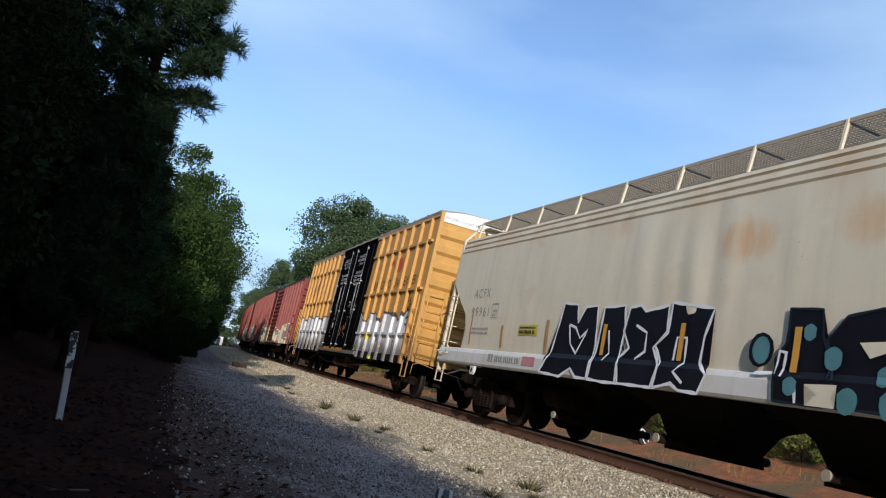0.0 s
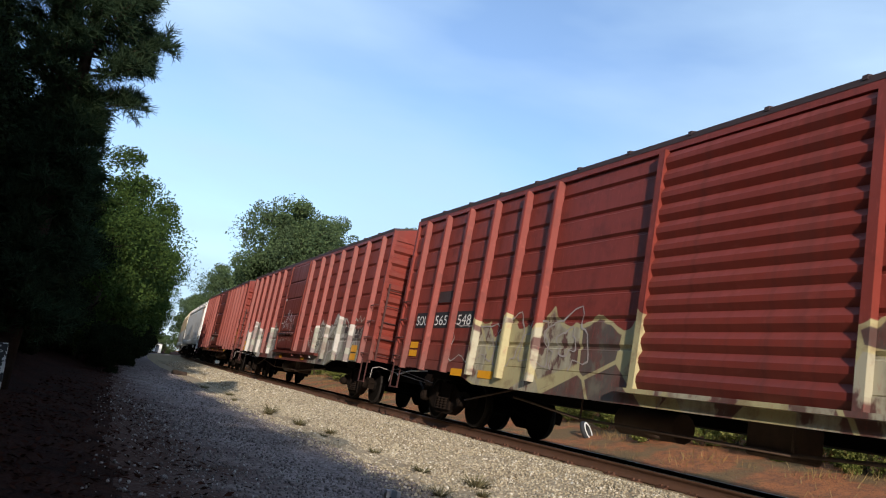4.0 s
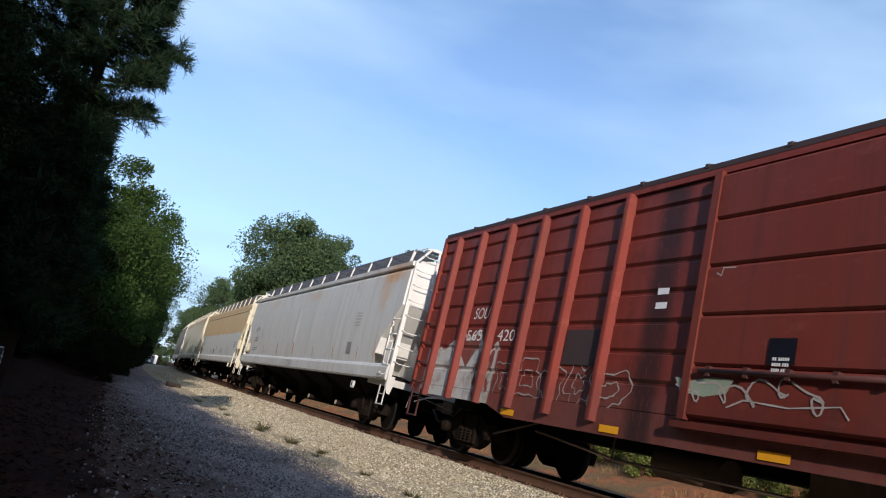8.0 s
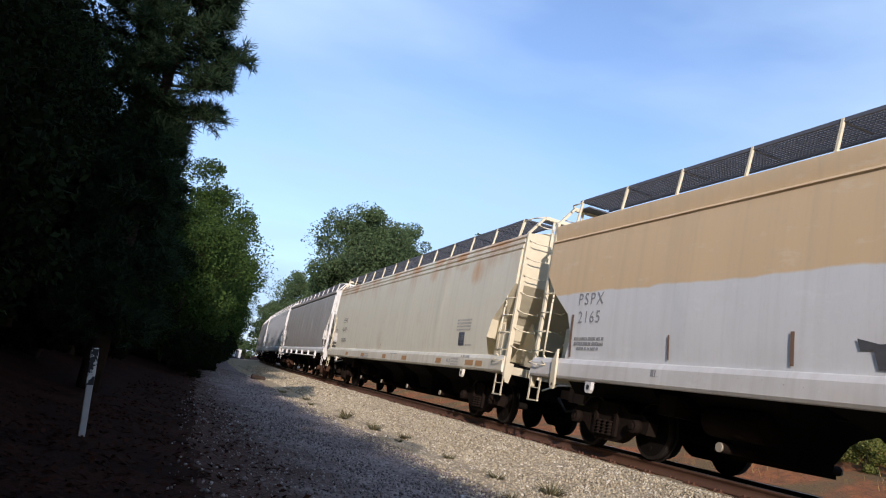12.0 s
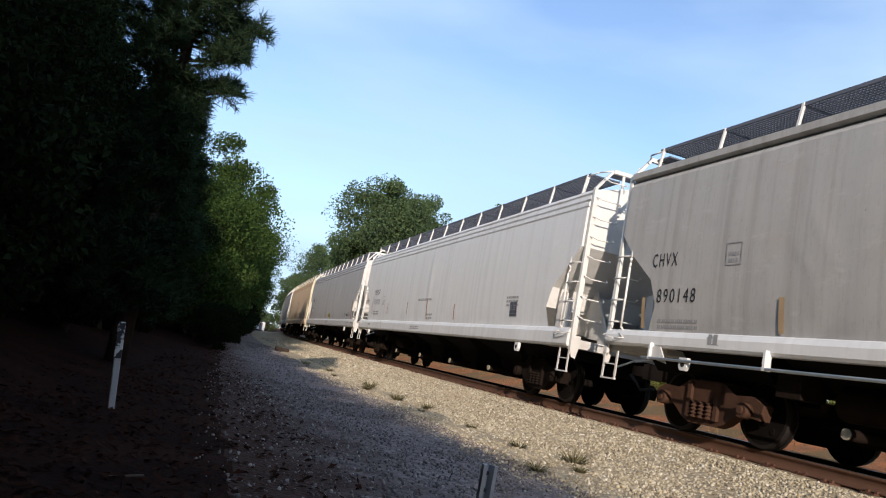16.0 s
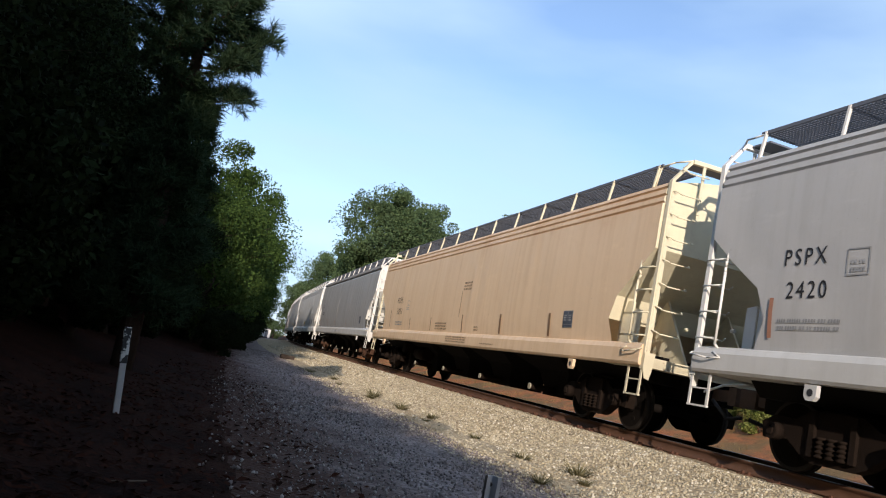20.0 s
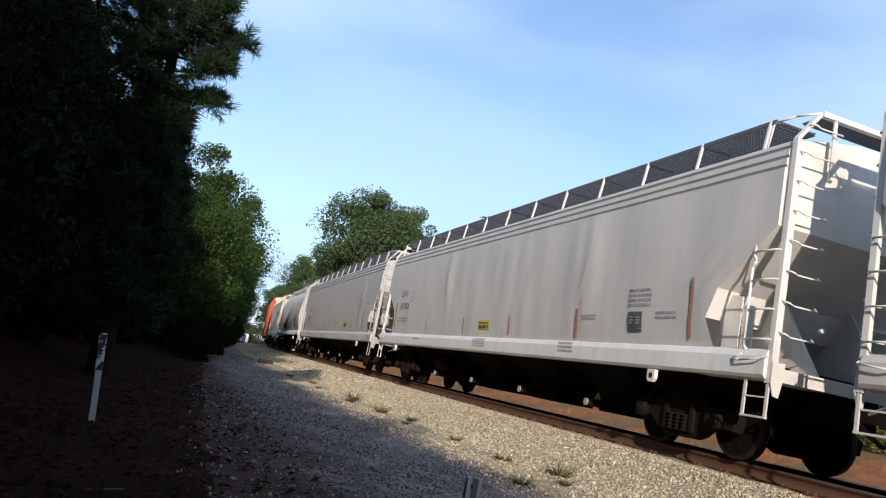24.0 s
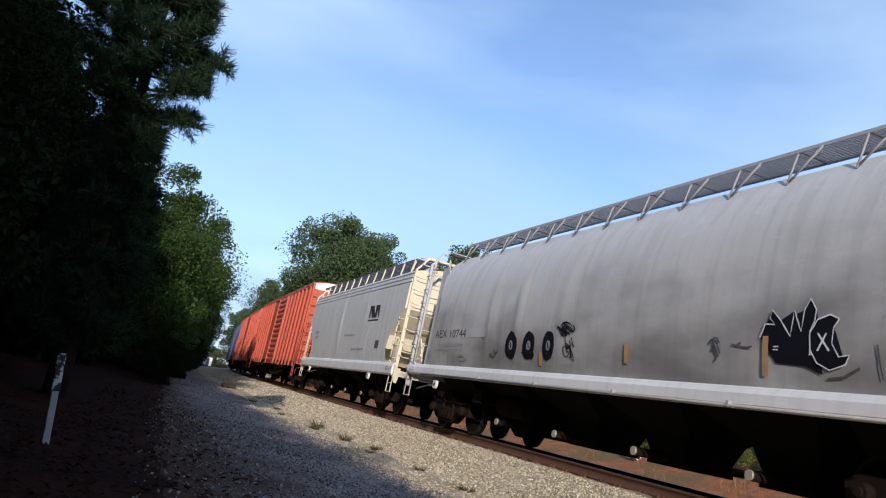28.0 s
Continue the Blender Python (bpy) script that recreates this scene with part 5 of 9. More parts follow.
def grating(bm, y0, y1, x0, x1, z, mi=0):
    """An open steel walkway: edge bars, bearing bars along it and cross bars."""
    for x in (x0, x1):
        box(bm, x - 0.012, x + 0.012, y0, y1, z - 0.045, z + 0.005, mi)
    k = 12
    for i in range(1, k):
        x = x0 + (x1 - x0) * i / k
        box(bm, x - 0.004, x + 0.004, y0, y1, z - 0.026, z, mi)
    y = y0
    while y < y1:
        box(bm, x0, x1, y, y + 0.012, z - 0.014, z - 0.002, mi)
        y += 0.06


FLAT = [(1.50, 1.36), (1.545, 1.8), (1.575, 2.6), (1.58, 3.3), (1.575, 3.70), (1.535, 3.72), (1.565, 3.75), (1.56, 3.83), (1.52, 3.85), (1.55, 3.88), (1.54, 3.96), (1.50, 3.98), (1.53, 4.01), (1.51, 4.07), (1.40, 4.10), (0.9, 4.22), (0.4, 4.30), (0.0, 4.32)]
PLAINROOF = [(1.50, 1.36), (1.55, 1.8), (1.585, 2.6), (1.585, 3.4), (1.575, 3.86), (1.49, 3.97), (1.585, 4.00), (1.59, 4.10), (1.45, 4.14), (0.9, 4.26), (0.4, 4.33), (0.0, 4.35)]
LOWROOF = [(1.50, 1.36), (1.55, 1.8), (1.585, 2.6), (1.585, 3.4), (1.575, 3.64), (1.60, 3.66), (1.59, 3.69), (1.535, 3.70), (1.575, 3.96), (1.57, 4.00), (1.45, 4.05), (0.9, 4.20), (0.4, 4.28), (0.0, 4.30)]
ROUND = [(1.47, 1.36), (1.55, 1.75), (1.60, 2.3), (1.60, 2.8), (1.54, 3.3), (1.42, 3.7), (1.22, 4.05), (0.95, 4.30), (0.6, 4.47), (0.3, 4.54), (0.0, 4.56)]


def hopper(label, front, rear, paint, sill=None, shape=FLAT, bays=4, ends=None, grate=None, boards="sides", post_gap=1.5, cut=1.0, cut_z=2.90, pipe=False, dents=0.02, seed=1, pull=False, rusty=False, low=1.05, pipe_z=1.06, sill_top=1.42):
    """A covered hopper car. Its long axis is y, rail top is z = 0; +y is its rear."""
    L = rear - front
    half = L / 2
    end_y = half - 0.595          # ladders and end posts
    curved = shape is ROUND
    body_y = end_y - (0.85 if curved else 0.12)
    roof_z = {id(FLAT): 4.08, id(PLAINROOF): 4.12, id(LOWROOF): 4.02}.get(id(shape), 4.10)
    deck_z = 4.50                 # roof walkways
    car = thing("covered_hopper_car", label, "train car", "cars of the freight train")
    sill, ends = sill or paint, ends or paint
    rng = random.Random(seed)
    # shell: sides, roof and slope sheets
    def ext(z):
        """How far the slope sheets and the body reach from the middle."""
        if curved:
            return body_y - 0.62 * math.sin(math.pi * min(1.0, max(0.0, (4.0 - z) / 2.9)))
        return body_y - cut * 1.4 * max(0.0, cut_z - z)

    def edge(z):
        """The side sheet's end, with its notch for the ladders."""
        k = cut_z - z
        return body_y - min(1.4 * max(0.0, k), 1.16) * cut + 0.18 * max(0.0, 1.62 - z) / 0.26

    prof = []
    for a, b in zip(shape[:-1], shape[1:]):
        n = max(1, int(math.dist(a, b) / 0.28))
        prof += [(a[0] + (b[0] - a[0]) * i / n, a[1] + (b[1] - a[1]) * i / n) for i in range(n)]
    prof.append(shape[-1])
    ring = [(-x, z) for x, z in prof] + [(x, z) for x, z in prof[-2::-1]]
    ny = 110
    bm = bmesh.new()
    grid = []
    seams = [body_y * (k / bays - 0.5) * 2 for k in range(1, bays)]
    creases = [(rng.uniform(-body_y + 1, body_y - 3.6), rng.uniform(1.45, 1.9), rng.uniform(3.1, 3.9), rng.uniform(0.4, 1.5) * dents) for _ in range(14)]
    flank = Flank(shape, dents, seed, seams, creases)
    for j in range(ny + 1):
        f = 2 * j / ny - 1
        row = []
        for x, z in ring:
            y = f * (ext(z) if curved else edge(z))
            d = flank.dent(y, z) if abs(x) > 0.8 else 0.0
            row.append(bm.verts.new((x + math.copysign(d, x), y, z)))
        grid.append(row)
    m = len(ring)
    for j in range(ny):
        for i in range(m - 1):
            bm.faces.new((grid[j][i], grid[j][i + 1], grid[j + 1][i + 1], grid[j + 1][i]))
        bm.faces.new((grid[j][m - 1], grid[j][0], grid[j + 1][0], grid[j + 1][m - 1]))
    for row, back in ((grid[0], False), (grid[-1], True)):
        for i in range(m // 2):
            if not curved and row[i + 1].co.z < cut_z - 0.80:
                continue
            q = [row[i], row[m - 1 - i], row[m - 2 - i], row[i + 1]] if i + 1 < m - 2 - i else [row[i], row[m - 1 - i], row[i + 1]]
            bm.faces.new(q if not back else q[::-1]).material_index = 1
    bmesh.ops.recalc_face_normals(bm, faces=bm.faces[:])
    flank.sheet = BVHTree.FromBMesh(bm)
    part("shell", bm, [paint, ends], car, smooth=30)
    # the lower slope sheets, inside the open ends
    if not curved:
        for e in (-1, 1):
            bm = bmesh.new()
            zt = cut_z - 0.72
            prism(bm, [(e * ext(zt), zt), (e * ext(1.2), 1.2), (e * (ext(1.2) - 0.02), 1.2), (e * (ext(zt) - 0.02), zt)], -1.49, 1.49, 0)
            part("slope_sheet", bm, ends, car)
    else:
        for s in (-1, 1):
            for e in (-1, 1):
                bm = bmesh.new()
                prism(bm, [(e * (end_y - 0.58), 1.3), (e * (end_y - 0.58), 3.95), (e * (end_y - 1.0), 4.0), (e * (end_y - 1.6), 2.6), (e * (end_y - 1.3), 1.3)], s * 1.36 - 0.008, s * 1.36 + 0.008, 0)
                part("end_web", bm, ends, car, "pale steel end web")
    # side sills
    for s in (-1, 1):
        bm = bmesh.new()
        poly = [(s * 1.44, low), (s * 1.575, low), (s * 1.60, low + 0.04), (s * 1.60, sill_top - 0.11), (s * 1.565, sill_top - 0.035), (s * 1.46, sill_top)]
        prism(bm, poly, -end_y + 0.05, end_y - 0.05, 1)
        part("side_sill", bm, sill, car)
    # end platform, posts, slope braces
    for s in (-1, 1):
        bm = bmesh.new()
        box(bm, -1.45, 1.45, min(s * (end_y - 1.6), s * end_y), max(s * (end_y - 1.6), s * end_y), 1.06, 1.16)
        part("end_platform", bm, ends, car)
        bm = bmesh.new()
        box(bm, -0.35, 0.35, min(s * (end_y - 2.8), s * (half - 0.75)), max(s * (end_y - 2.8), s * (half - 0.75)), 0.68, 1.055)
        # coloured black for the shade under the car's end
        part("draft_sill", bm, BLACK_STEEL, car)
        bm = bmesh.new()
        box(bm, -1.44, 1.44, min(s * (end_y - 0.06), s * end_y), max(s * (end_y - 0.06), s * end_y), 1.04, 1.20)
        part("end_sill", bm, ends, car)
        for x in (-0.62, 0.62):
            bm = bmesh.new()
            prism(bm, [(s * (end_y - 0.15), 1.16), (s * (end_y - 2.0), 1.16), (s * (ext(cut_z - 0.6) - 0.02), cut_z - 0.6)], x - 0.02, x + 0.02, 0)
            part("slope_brace", bm, ends, car)
        for x in (-1.30, 1.30):
            # a pale web plate with rounded inner corners, in two leaves
            if curved:
                continue
            for y0, y1, zt in ((1.30, 0.90, 2.16), (0.86, 0.66, 2.02)):
                bm = bmesh.new()
                r = 0.14 if y0 > 1 else 0.02
                prism(bm, [(s * (end_y - y1), 1.16), (s * (end_y - y0 + r), 1.16), (s * (end_y - y0), 1.50), (s * (end_y - y0), zt - r), (s * (end_y - y0 + r), zt), (s * (end_y - y1), zt - 0.03)], x - 0.012, x + 0.012, 0)
                part("gusset", bm, ends, car)
        # two tall corner posts that lean in over the roof, each with its rungs and a foot plate
        for x in (-1, 1):
            bm = bmesh.new()
            y0, y1 = min(s * (end_y - 0.07), s * (end_y + 0.012)), max(s * (end_y - 0.07), s * (end_y + 0.012))
            line = [(x * 1.52, 1.0), (x * 1.52, 4.08), (x * 1.20, 4.50)]
            w = 0.028
            for a, b in zip(line[:-1], line[1:]):
                prism(bm, [(a[0] - w, a[1]), (a[0] + w, a[1]), (b[0] + w, b[1]), (b[0] - w, b[1])], y0, y1, 1)
            # the angle's other leg
            box(bm, min(x * 1.52, x * 1.455), max(x * 1.52, x * 1.455), s * (end_y + 0.013) - 0.006, s * (end_y + 0.013) + 0.006, 1.0, 4.06)
            post = part("end_post", bm, ends, car)
            z = 1.62
            while z < 4.3:
                xo = x * (1.50 if z < 4.05 else 1.40)
                yo = s * (end_y + 0.02)
                bm = bmesh.new()
                path_rod(bm, [(xo, yo, z), (xo - x * 0.03, yo + s * 0.08, z - 0.02), (xo - x * 0.10, yo + s * 0.08, z - 0.045), (xo - x * 0.46, yo + s * 0.08, z - 0.045), (xo - x * 0.47, yo + s * 0.02, z)], 0.012, 5)
                part("rung", bm, ends, post)
                z += 0.38
            bm = bmesh.new()
            box(bm, x * 1.0 - 0.025, x * 1.0 + 0.025, s * (end_y + 0.02) - 0.012, s * (end_y + 0.02) + 0.012, 3.62, 4.50)
            part("inner_stile", bm, ends, car)
            bm = bmesh.new()
            prism(bm, [(x * 1.55, 1.26), (x * 1.36, 1.26), (x * 1.38, 1.02), (x * 1.42, 0.84), (x * 1.50, 0.86), (x * 1.55, 1.0)], s * (end_y + 0.03) - 0.008, s * (end_y + 0.03) + 0.008, 1)
            part("foot_plate", bm, ends, car)
            # side ladder beside the post
            bm = bmesh.new()
            ys, top = s * (end_y - 0.46), 4.05 if curved else 2.78
            path_rod(bm, [(x * 1.50, ys, sill_top - 0.06), (x * 1.585, ys, sill_top + 0.02), (x * 1.585, ys, top - 0.34), (x * 1.565, ys + s * 0.03, top - 0.26), (x * 1.585, ys, top - 0.18), (x * 1.56, ys, top)], 0.02 if not curved else 0.035, 6)
            ladder = part("side_ladder", bm, ends, car)
            for k in range(4 if not curved else 7):
                bm = bmesh.new()
                z = 1.52 + k * 0.37
                path_rod(bm, [(x * 1.56, s * (end_y - 0.03), z), (x * 1.60, s * (end_y - 0.05), z), (x * 1.60, s * (end_y - 0.42), z), (x * 1.58, s * (end_y - 0.47), z)], 0.013, 5)
                part("ladder_rung", bm, ends, ladder)
            bm = bmesh.new()
            path_rod(bm, [(x * 1.58, s * (end_y - 0.02), 1.32), (x * 1.66, s * (end_y - 0.06), 1.28), (x * 1.66, s * (end_y - 0.42), 1.24), (x * 1.60, s * (end_y - 0.62), 1.26), (x * 1.60, s * (end_y - 0.46), 1.33)], 0.012, 5)
            part("hand_hold", bm, ends, car)
            bm = bmesh.new()
            for yy in (end_y - 0.02, end_y - 0.40):
                box(bm, x * 1.53 - 0.010, x * 1.53 + 0.010, s * yy - 0.022, s * yy + 0.022, 0.60, 1.05)
            box(bm, x * 1.53 - 0.02, x * 1.53 + 0.02, min(s * (end_y), s * (end_y - 0.42)), max(s * end_y, s * (end_y - 0.42)), 0.58, 0.605)
            box(bm, x * 1.53 - 0.008, x * 1.53 + 0.008, min(s * (end_y), s * (end_y - 0.42)), max(s * end_y, s * (end_y - 0.42)), 0.82, 0.84)
            part("stirrup_step", bm, ends, car)
        # end walkway between the posts over the roof's end
        bm = bmesh.new()
        box(bm, -1.22, 1.22, s * end_y - 0.045, s * end_y + 0.035, 4.44, 4.51)
        part("crossover_rail", bm, ends, car)
        bm = bmesh.new()
        box(bm, -1.12, 1.12, min(s * (end_y - 0.42), s * (end_y - 0.05)), max(s * (end_y - 0.42), s * (end_y - 0.05)), 4.475, 4.50)
        part("crossover_walk", bm, grate or GRATE, car)
        if boards == "sides":
            for x in (-1, 1):
                bm = bmesh.new()
                path_rod(bm, [(x * 1.22, s * end_y, 4.49), (x * 1.38, s * (end_y - 0.25), 4.47), (x * 1.40, s * (end_y - 0.62), 4.46)], 0.016, 5)
                rod(bm, (x * 1.46, s * (end_y - 0.62), roof_z), (x * 1.39, s * (end_y - 0.62), 4.46), 0.014, 0.014, 5)
                part("corner_rail", bm, ends, car)
    # roof walkways with their brackets
    for s in (-1, 1):
        bm = bmesh.new()
        x0, x1 = (0.76, 1.40) if boards == "sides" else (0.55, 1.05)
        zb = deck_z if boards == "sides" else 4.62
        grating(bm, -body_y + 0.45, body_y - 0.45, s * x0, s * x1, zb)
        part("roof_walkway", bm, grate or GRATE, car, "open grating roof walkway")
    bm = bmesh.new()
    if boards == "sides":
        prism(bm, [(-1.49, roof_z - 0.02), (-1.45, roof_z), (-1.385, deck_z), (-1.425, deck_z)], -0.018, 0.018, 1)
        prism(bm, [(-1.42, deck_z - 0.05), (-0.9, deck_z - 0.05), (-0.9, deck_z - 0.035), (-1.42, deck_z - 0.035)], -0.02, 0.02, 1, 1)
    else:
        rod(bm, (-1.19, 0.0, 4.08), (-1.04, 0.0, 4.60), 0.016, 0.016, 5)
        rod(bm, (-1.05, -0.40, 4.59), (-1.17, 0.0, 4.12), 0.016, 0.016, 5)
        rod(bm, (-1.05, 0.0, 4.60), (-0.5, 0.0, 4.60), 0.016, 0.016, 5)
    bracket = mesh_of(bm, "bracket", [ends, GRATE] if boards == "sides" else GREY_INK)
    n = int(2 * body_y / post_gap)
    for k in range(n + 1):
        for s in (-1, 1):
            b = part("bracket", bracket, None, car)
            b.matrix_basis = pose(0, -body_y + 0.55 + (2 * body_y - 1.1) * k / n, 0, 0, 0, 0 if s < 0 else 180)
    bm = bmesh.new()
    rod(bm, (0, 0, roof_z + 0.1), (0, 0, roof_z + 0.30), 0.30, 0.30, 14)
    rod(bm, (0, 0, roof_z + 0.30), (0, 0, roof_z + 0.34), 0.34, 0.26, 14)
    hatch = mesh_of(bm, "roof_hatch", paint)
    for k in range(2 * bays):
        h = part("roof_hatch", hatch, None, car)
        h.location = (0, body_y * 0.92 * (2 * (k + 0.5) / (2 * bays) - 1), 0)
    # hopper bays and their outlets
    truck_y = half - 2.75
    inner = truck_y - 1.35
    pitch = 2 * inner / bays
    for k in range(bays):
        y = -inner + pitch * (k + 0.5)
        bm = bmesh.new()
        a, b = pitch * 0.5, pitch * 0.17
        rows = []
        for z, wx, wy in ((1.34, 1.43, a), (1.10, 1.10, a * 0.80), (0.84, 0.60, a * 0.52), (0.76, 0.54, a * 0.46), (0.46, 0.46, b), (0.34, 0.44, b)):
            rows.append([bm.verts.new((sx * wx, y + sy * wy, z)) for sx, sy in ((-1, -1), (1, -1), (1, 1), (-1, 1))])
        for r, q in zip(rows[:-1], rows[1:]):
            for i in range(4):
                bm.faces.new((r[i], r[(i + 1) % 4], q[(i + 1) % 4], q[i]))
        bm.faces.new(rows[-1])
        bmesh.ops.recalc_face_normals(bm, faces=bm.faces[:])
        # black in place of the body colour, standing for shade under the car
        bay = part("hopper_bay", bm, BLACK_STEEL, car, "sloping hopper bay, coloured black for the shade under the car")
        bm = bmesh.new()
        rod(bm, (-1.05, y, 0.40), (1.05, y, 0.40), 0.07, 0.07, 10)
        for s in (-1, 1):
            rod(bm, (s * 1.05, y, 0.40), (s * 1.08, y, 0.40), 0.066, 0.066, 12, 1)
        box(bm, -0.45, 0.45, y - b - 0.06, y + b + 0.06, 0.28, 0.34)
        part("outlet_gate", mesh_of(bm, "outlet_gate", [TRUCK_STEEL, BRASS_CAP]), None, bay, "outlet pipe with a pale cap")
    bm = bmesh.new()
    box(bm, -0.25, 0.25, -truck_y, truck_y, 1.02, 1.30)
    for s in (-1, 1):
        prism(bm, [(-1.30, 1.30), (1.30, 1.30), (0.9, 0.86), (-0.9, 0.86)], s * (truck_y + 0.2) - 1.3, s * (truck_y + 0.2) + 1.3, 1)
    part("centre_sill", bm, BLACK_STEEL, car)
    bm = bmesh.new()
    rod(bm, (-0.75, half - 4.9, 0.75), (-0.75, half - 6.0, 0.75), 0.22, 0.22, 14)
    box(bm, -1.2, -0.8, half - 4.6, half - 4.2, 0.7, 1.0)
    part("brake_reservoir", bm, TRUCK_STEEL, car)
    bm = bmesh.new()
    for s in (-1, 1):
        rod(bm, (-0.9, s * (end_y + 0.02), 1.75), (-0.9, s * (end_y + 0.10), 1.75), 0.03, 0.03, 6)
    hoop(bm, 0.55, end_y + 0.16, 2.2, 0.28, 0.014)
    for k in range(4):
        t0 = math.pi * k / 4
        rod(bm, (0.55 - 0.27 * math.cos(t0), end_y + 0.16, 2.2 - 0.27 * math.sin(t0)), (0.55 + 0.27 * math.cos(t0), end_y + 0.16, 2.2 + 0.27 * math.sin(t0)), 0.010, 0.010, 4)
    part("brake_wheel", bm, ends, car)
    if pipe:
        bm = bmesh.new()
        rod(bm, (-1.64, -truck_y - 0.5, pipe_z), (-1.64, truck_y + 0.9, pipe_z), 0.016, 0.022, 6)
        k = -truck_y
        while k < truck_y + 0.8:
            box(bm, -1.66, -1.56, k - 0.02, k + 0.02, pipe_z - 0.02, max(pipe_z + 0.05, low + 0.06))
            k += 2.4
        part("side_pipe", bm, GREY_INK if pipe_z > 1 else sill, car, "thin pipe along the side sill")
    # jacking pads and small brackets on the sill
    for s in (-1, 1):
        bm = bmesh.new()
        w = s * (truck_y - 0.1)
        prism(bm, [(w - 0.09, 1.03), (w - 0.09, 0.90), (w - 0.05, 0.85), (w + 0.05, 0.85), (w + 0.09, 0.90), (w + 0.09, 1.03)], -1.63, -1.57, 0)
        pad = part("jacking_pad", bm, sill, car)
        bm = bmesh.new()
        rod(bm, (-1.634, w, 0.94), (-1.60, w, 0.94), 0.045, 0.045, 10)
        part("pad_hole", bm, INK, pad, "dark round hole")
    if pull:
        for s in (-1, 1):
            bm = bmesh.new()
            w = s * (end_y - 1.0)
            prism(bm, [(w - 0.07, 1.56), (w + 0.07, 1.34), (w + 0.08 - s * 0.05, 0.92), (w + 0.04 - s * 0.06, 0.84), (w - 0.04 - s * 0.06, 0.84), (w - 0.08 - s * 0.05, 0.92)], -1.645, -1.605, 0)
            plate = part("pull_plate", bm, ends, car, "hanging pale pull plate")
            bm = bmesh.new()
            rod(bm, (-1.648, w - s * 0.055, 0.92), (-1.61, w - s * 0.055, 0.92), 0.028, 0.028, 10)
            part("plate_hole", bm, INK, plate)
    add_running_gear(car, half, truck_y, rusty)
    return car, flank, half


def marks(car, prof, mark, number, y, z, y2=None, z2=None, ink=None, size=0.30, wide=0.72, wide2=None, plate=None, lines=2):
    """Reporting mark and number near the car's rear, its weight lines and the outlined plate beside them."""
    ink = ink or INK
    y2 = y if y2 is None else y2
    z2 = z - 0.40 if z2 is None else z2
    lettering(car, mark, y, z, size, ink, prof, width=wide, spacing=1.3)
    lettering(car, number, y2, z2, size, ink, prof, width=wide2 or 0.15 * len(number), spacing=1.25)
    if lines:
        bars(car, y2 - 0.06, z2 - 0.30, 0.95, 0.05, GREY_INK, prof, rows=lines)
    if plate:
        py, pz = plate
        for dz in (0.0, 0.30):
            patch(car, "plate_box", py, pz - 0.15 + dz, 0.30, 0.014, FAINT_INK, prof)
        for dy in (-0.15, 0.15):
            patch(car, "plate_box", py + dy, pz - 0.15, 0.014, 0.31, FAINT_INK, prof)
        bars(car, py, pz - 0.02, 0.20, 0.05, FAINT_INK, prof, rows=2)


def ribbon(parent, pts, wide, mat, prof, lift=0.02, name="spray_stroke"):
    """A sprayed line along the side through (y, z) points."""
    line = []
    for a, b in zip(pts[:-1], pts[1:]):
        n = max(1, int(math.dist(a, b) / 0.09))
        line += [(a[0] + (b[0] - a[0]) * k / n, a[1] + (b[1] - a[1]) * k / n) for k in range(n)]
    line.append(pts[-1])
    bm = bmesh.new()
    rows = []
    for i, (p, q) in enumerate(line):
        a, b = line[max(0, i - 1)], line[min(len(line) - 1, i + 1)]
        dy, dz = b[0] - a[0], b[1] - a[1]
        l = math.hypot(dy, dz) or 1.0
        w = wide / 2 * (1.0 + 0.25 * math.sin(i * 1.3))
        rows.append([bm.verts.new((-(flank_x(prof, p + k * dz / l * w, q - k * dy / l * w, 1.6) + lift), p + k * dz / l * w, q - k * dy / l * w)) for k in (-1, 1)])
    for a, b in zip(rows[:-1], rows[1:]):
        bm.faces.new((a[0], a[1], b[1], b[0]))
    return part(name, bm, mat, parent)


def sprayed(parent, pts, mat, prof, lift=0.014, name="spray_fill"):
    """A sprayed area with (y, z) corners that lies on the side and over the sill's step."""
    bm = bmesh.new()
    bm.faces.new([bm.verts.new((0.0, p, q)) for p, q in pts])
    bmesh.ops.triangulate(bm, faces=bm.faces[:])
    for z in (1.30, 1.36, 1.40, 1.44, 1.8, 2.2):
        bmesh.ops.bisect_plane(bm, geom=bm.verts[:] + bm.edges[:] + bm.faces[:], plane_co=(0, 0, z), plane_no=(0, 0, 1))
    for v in bm.verts:
        v.co.x = -(flank_x(prof, v.co.y, v.co.z, 1.6) + lift)
    return part(name, bm, mat, parent)


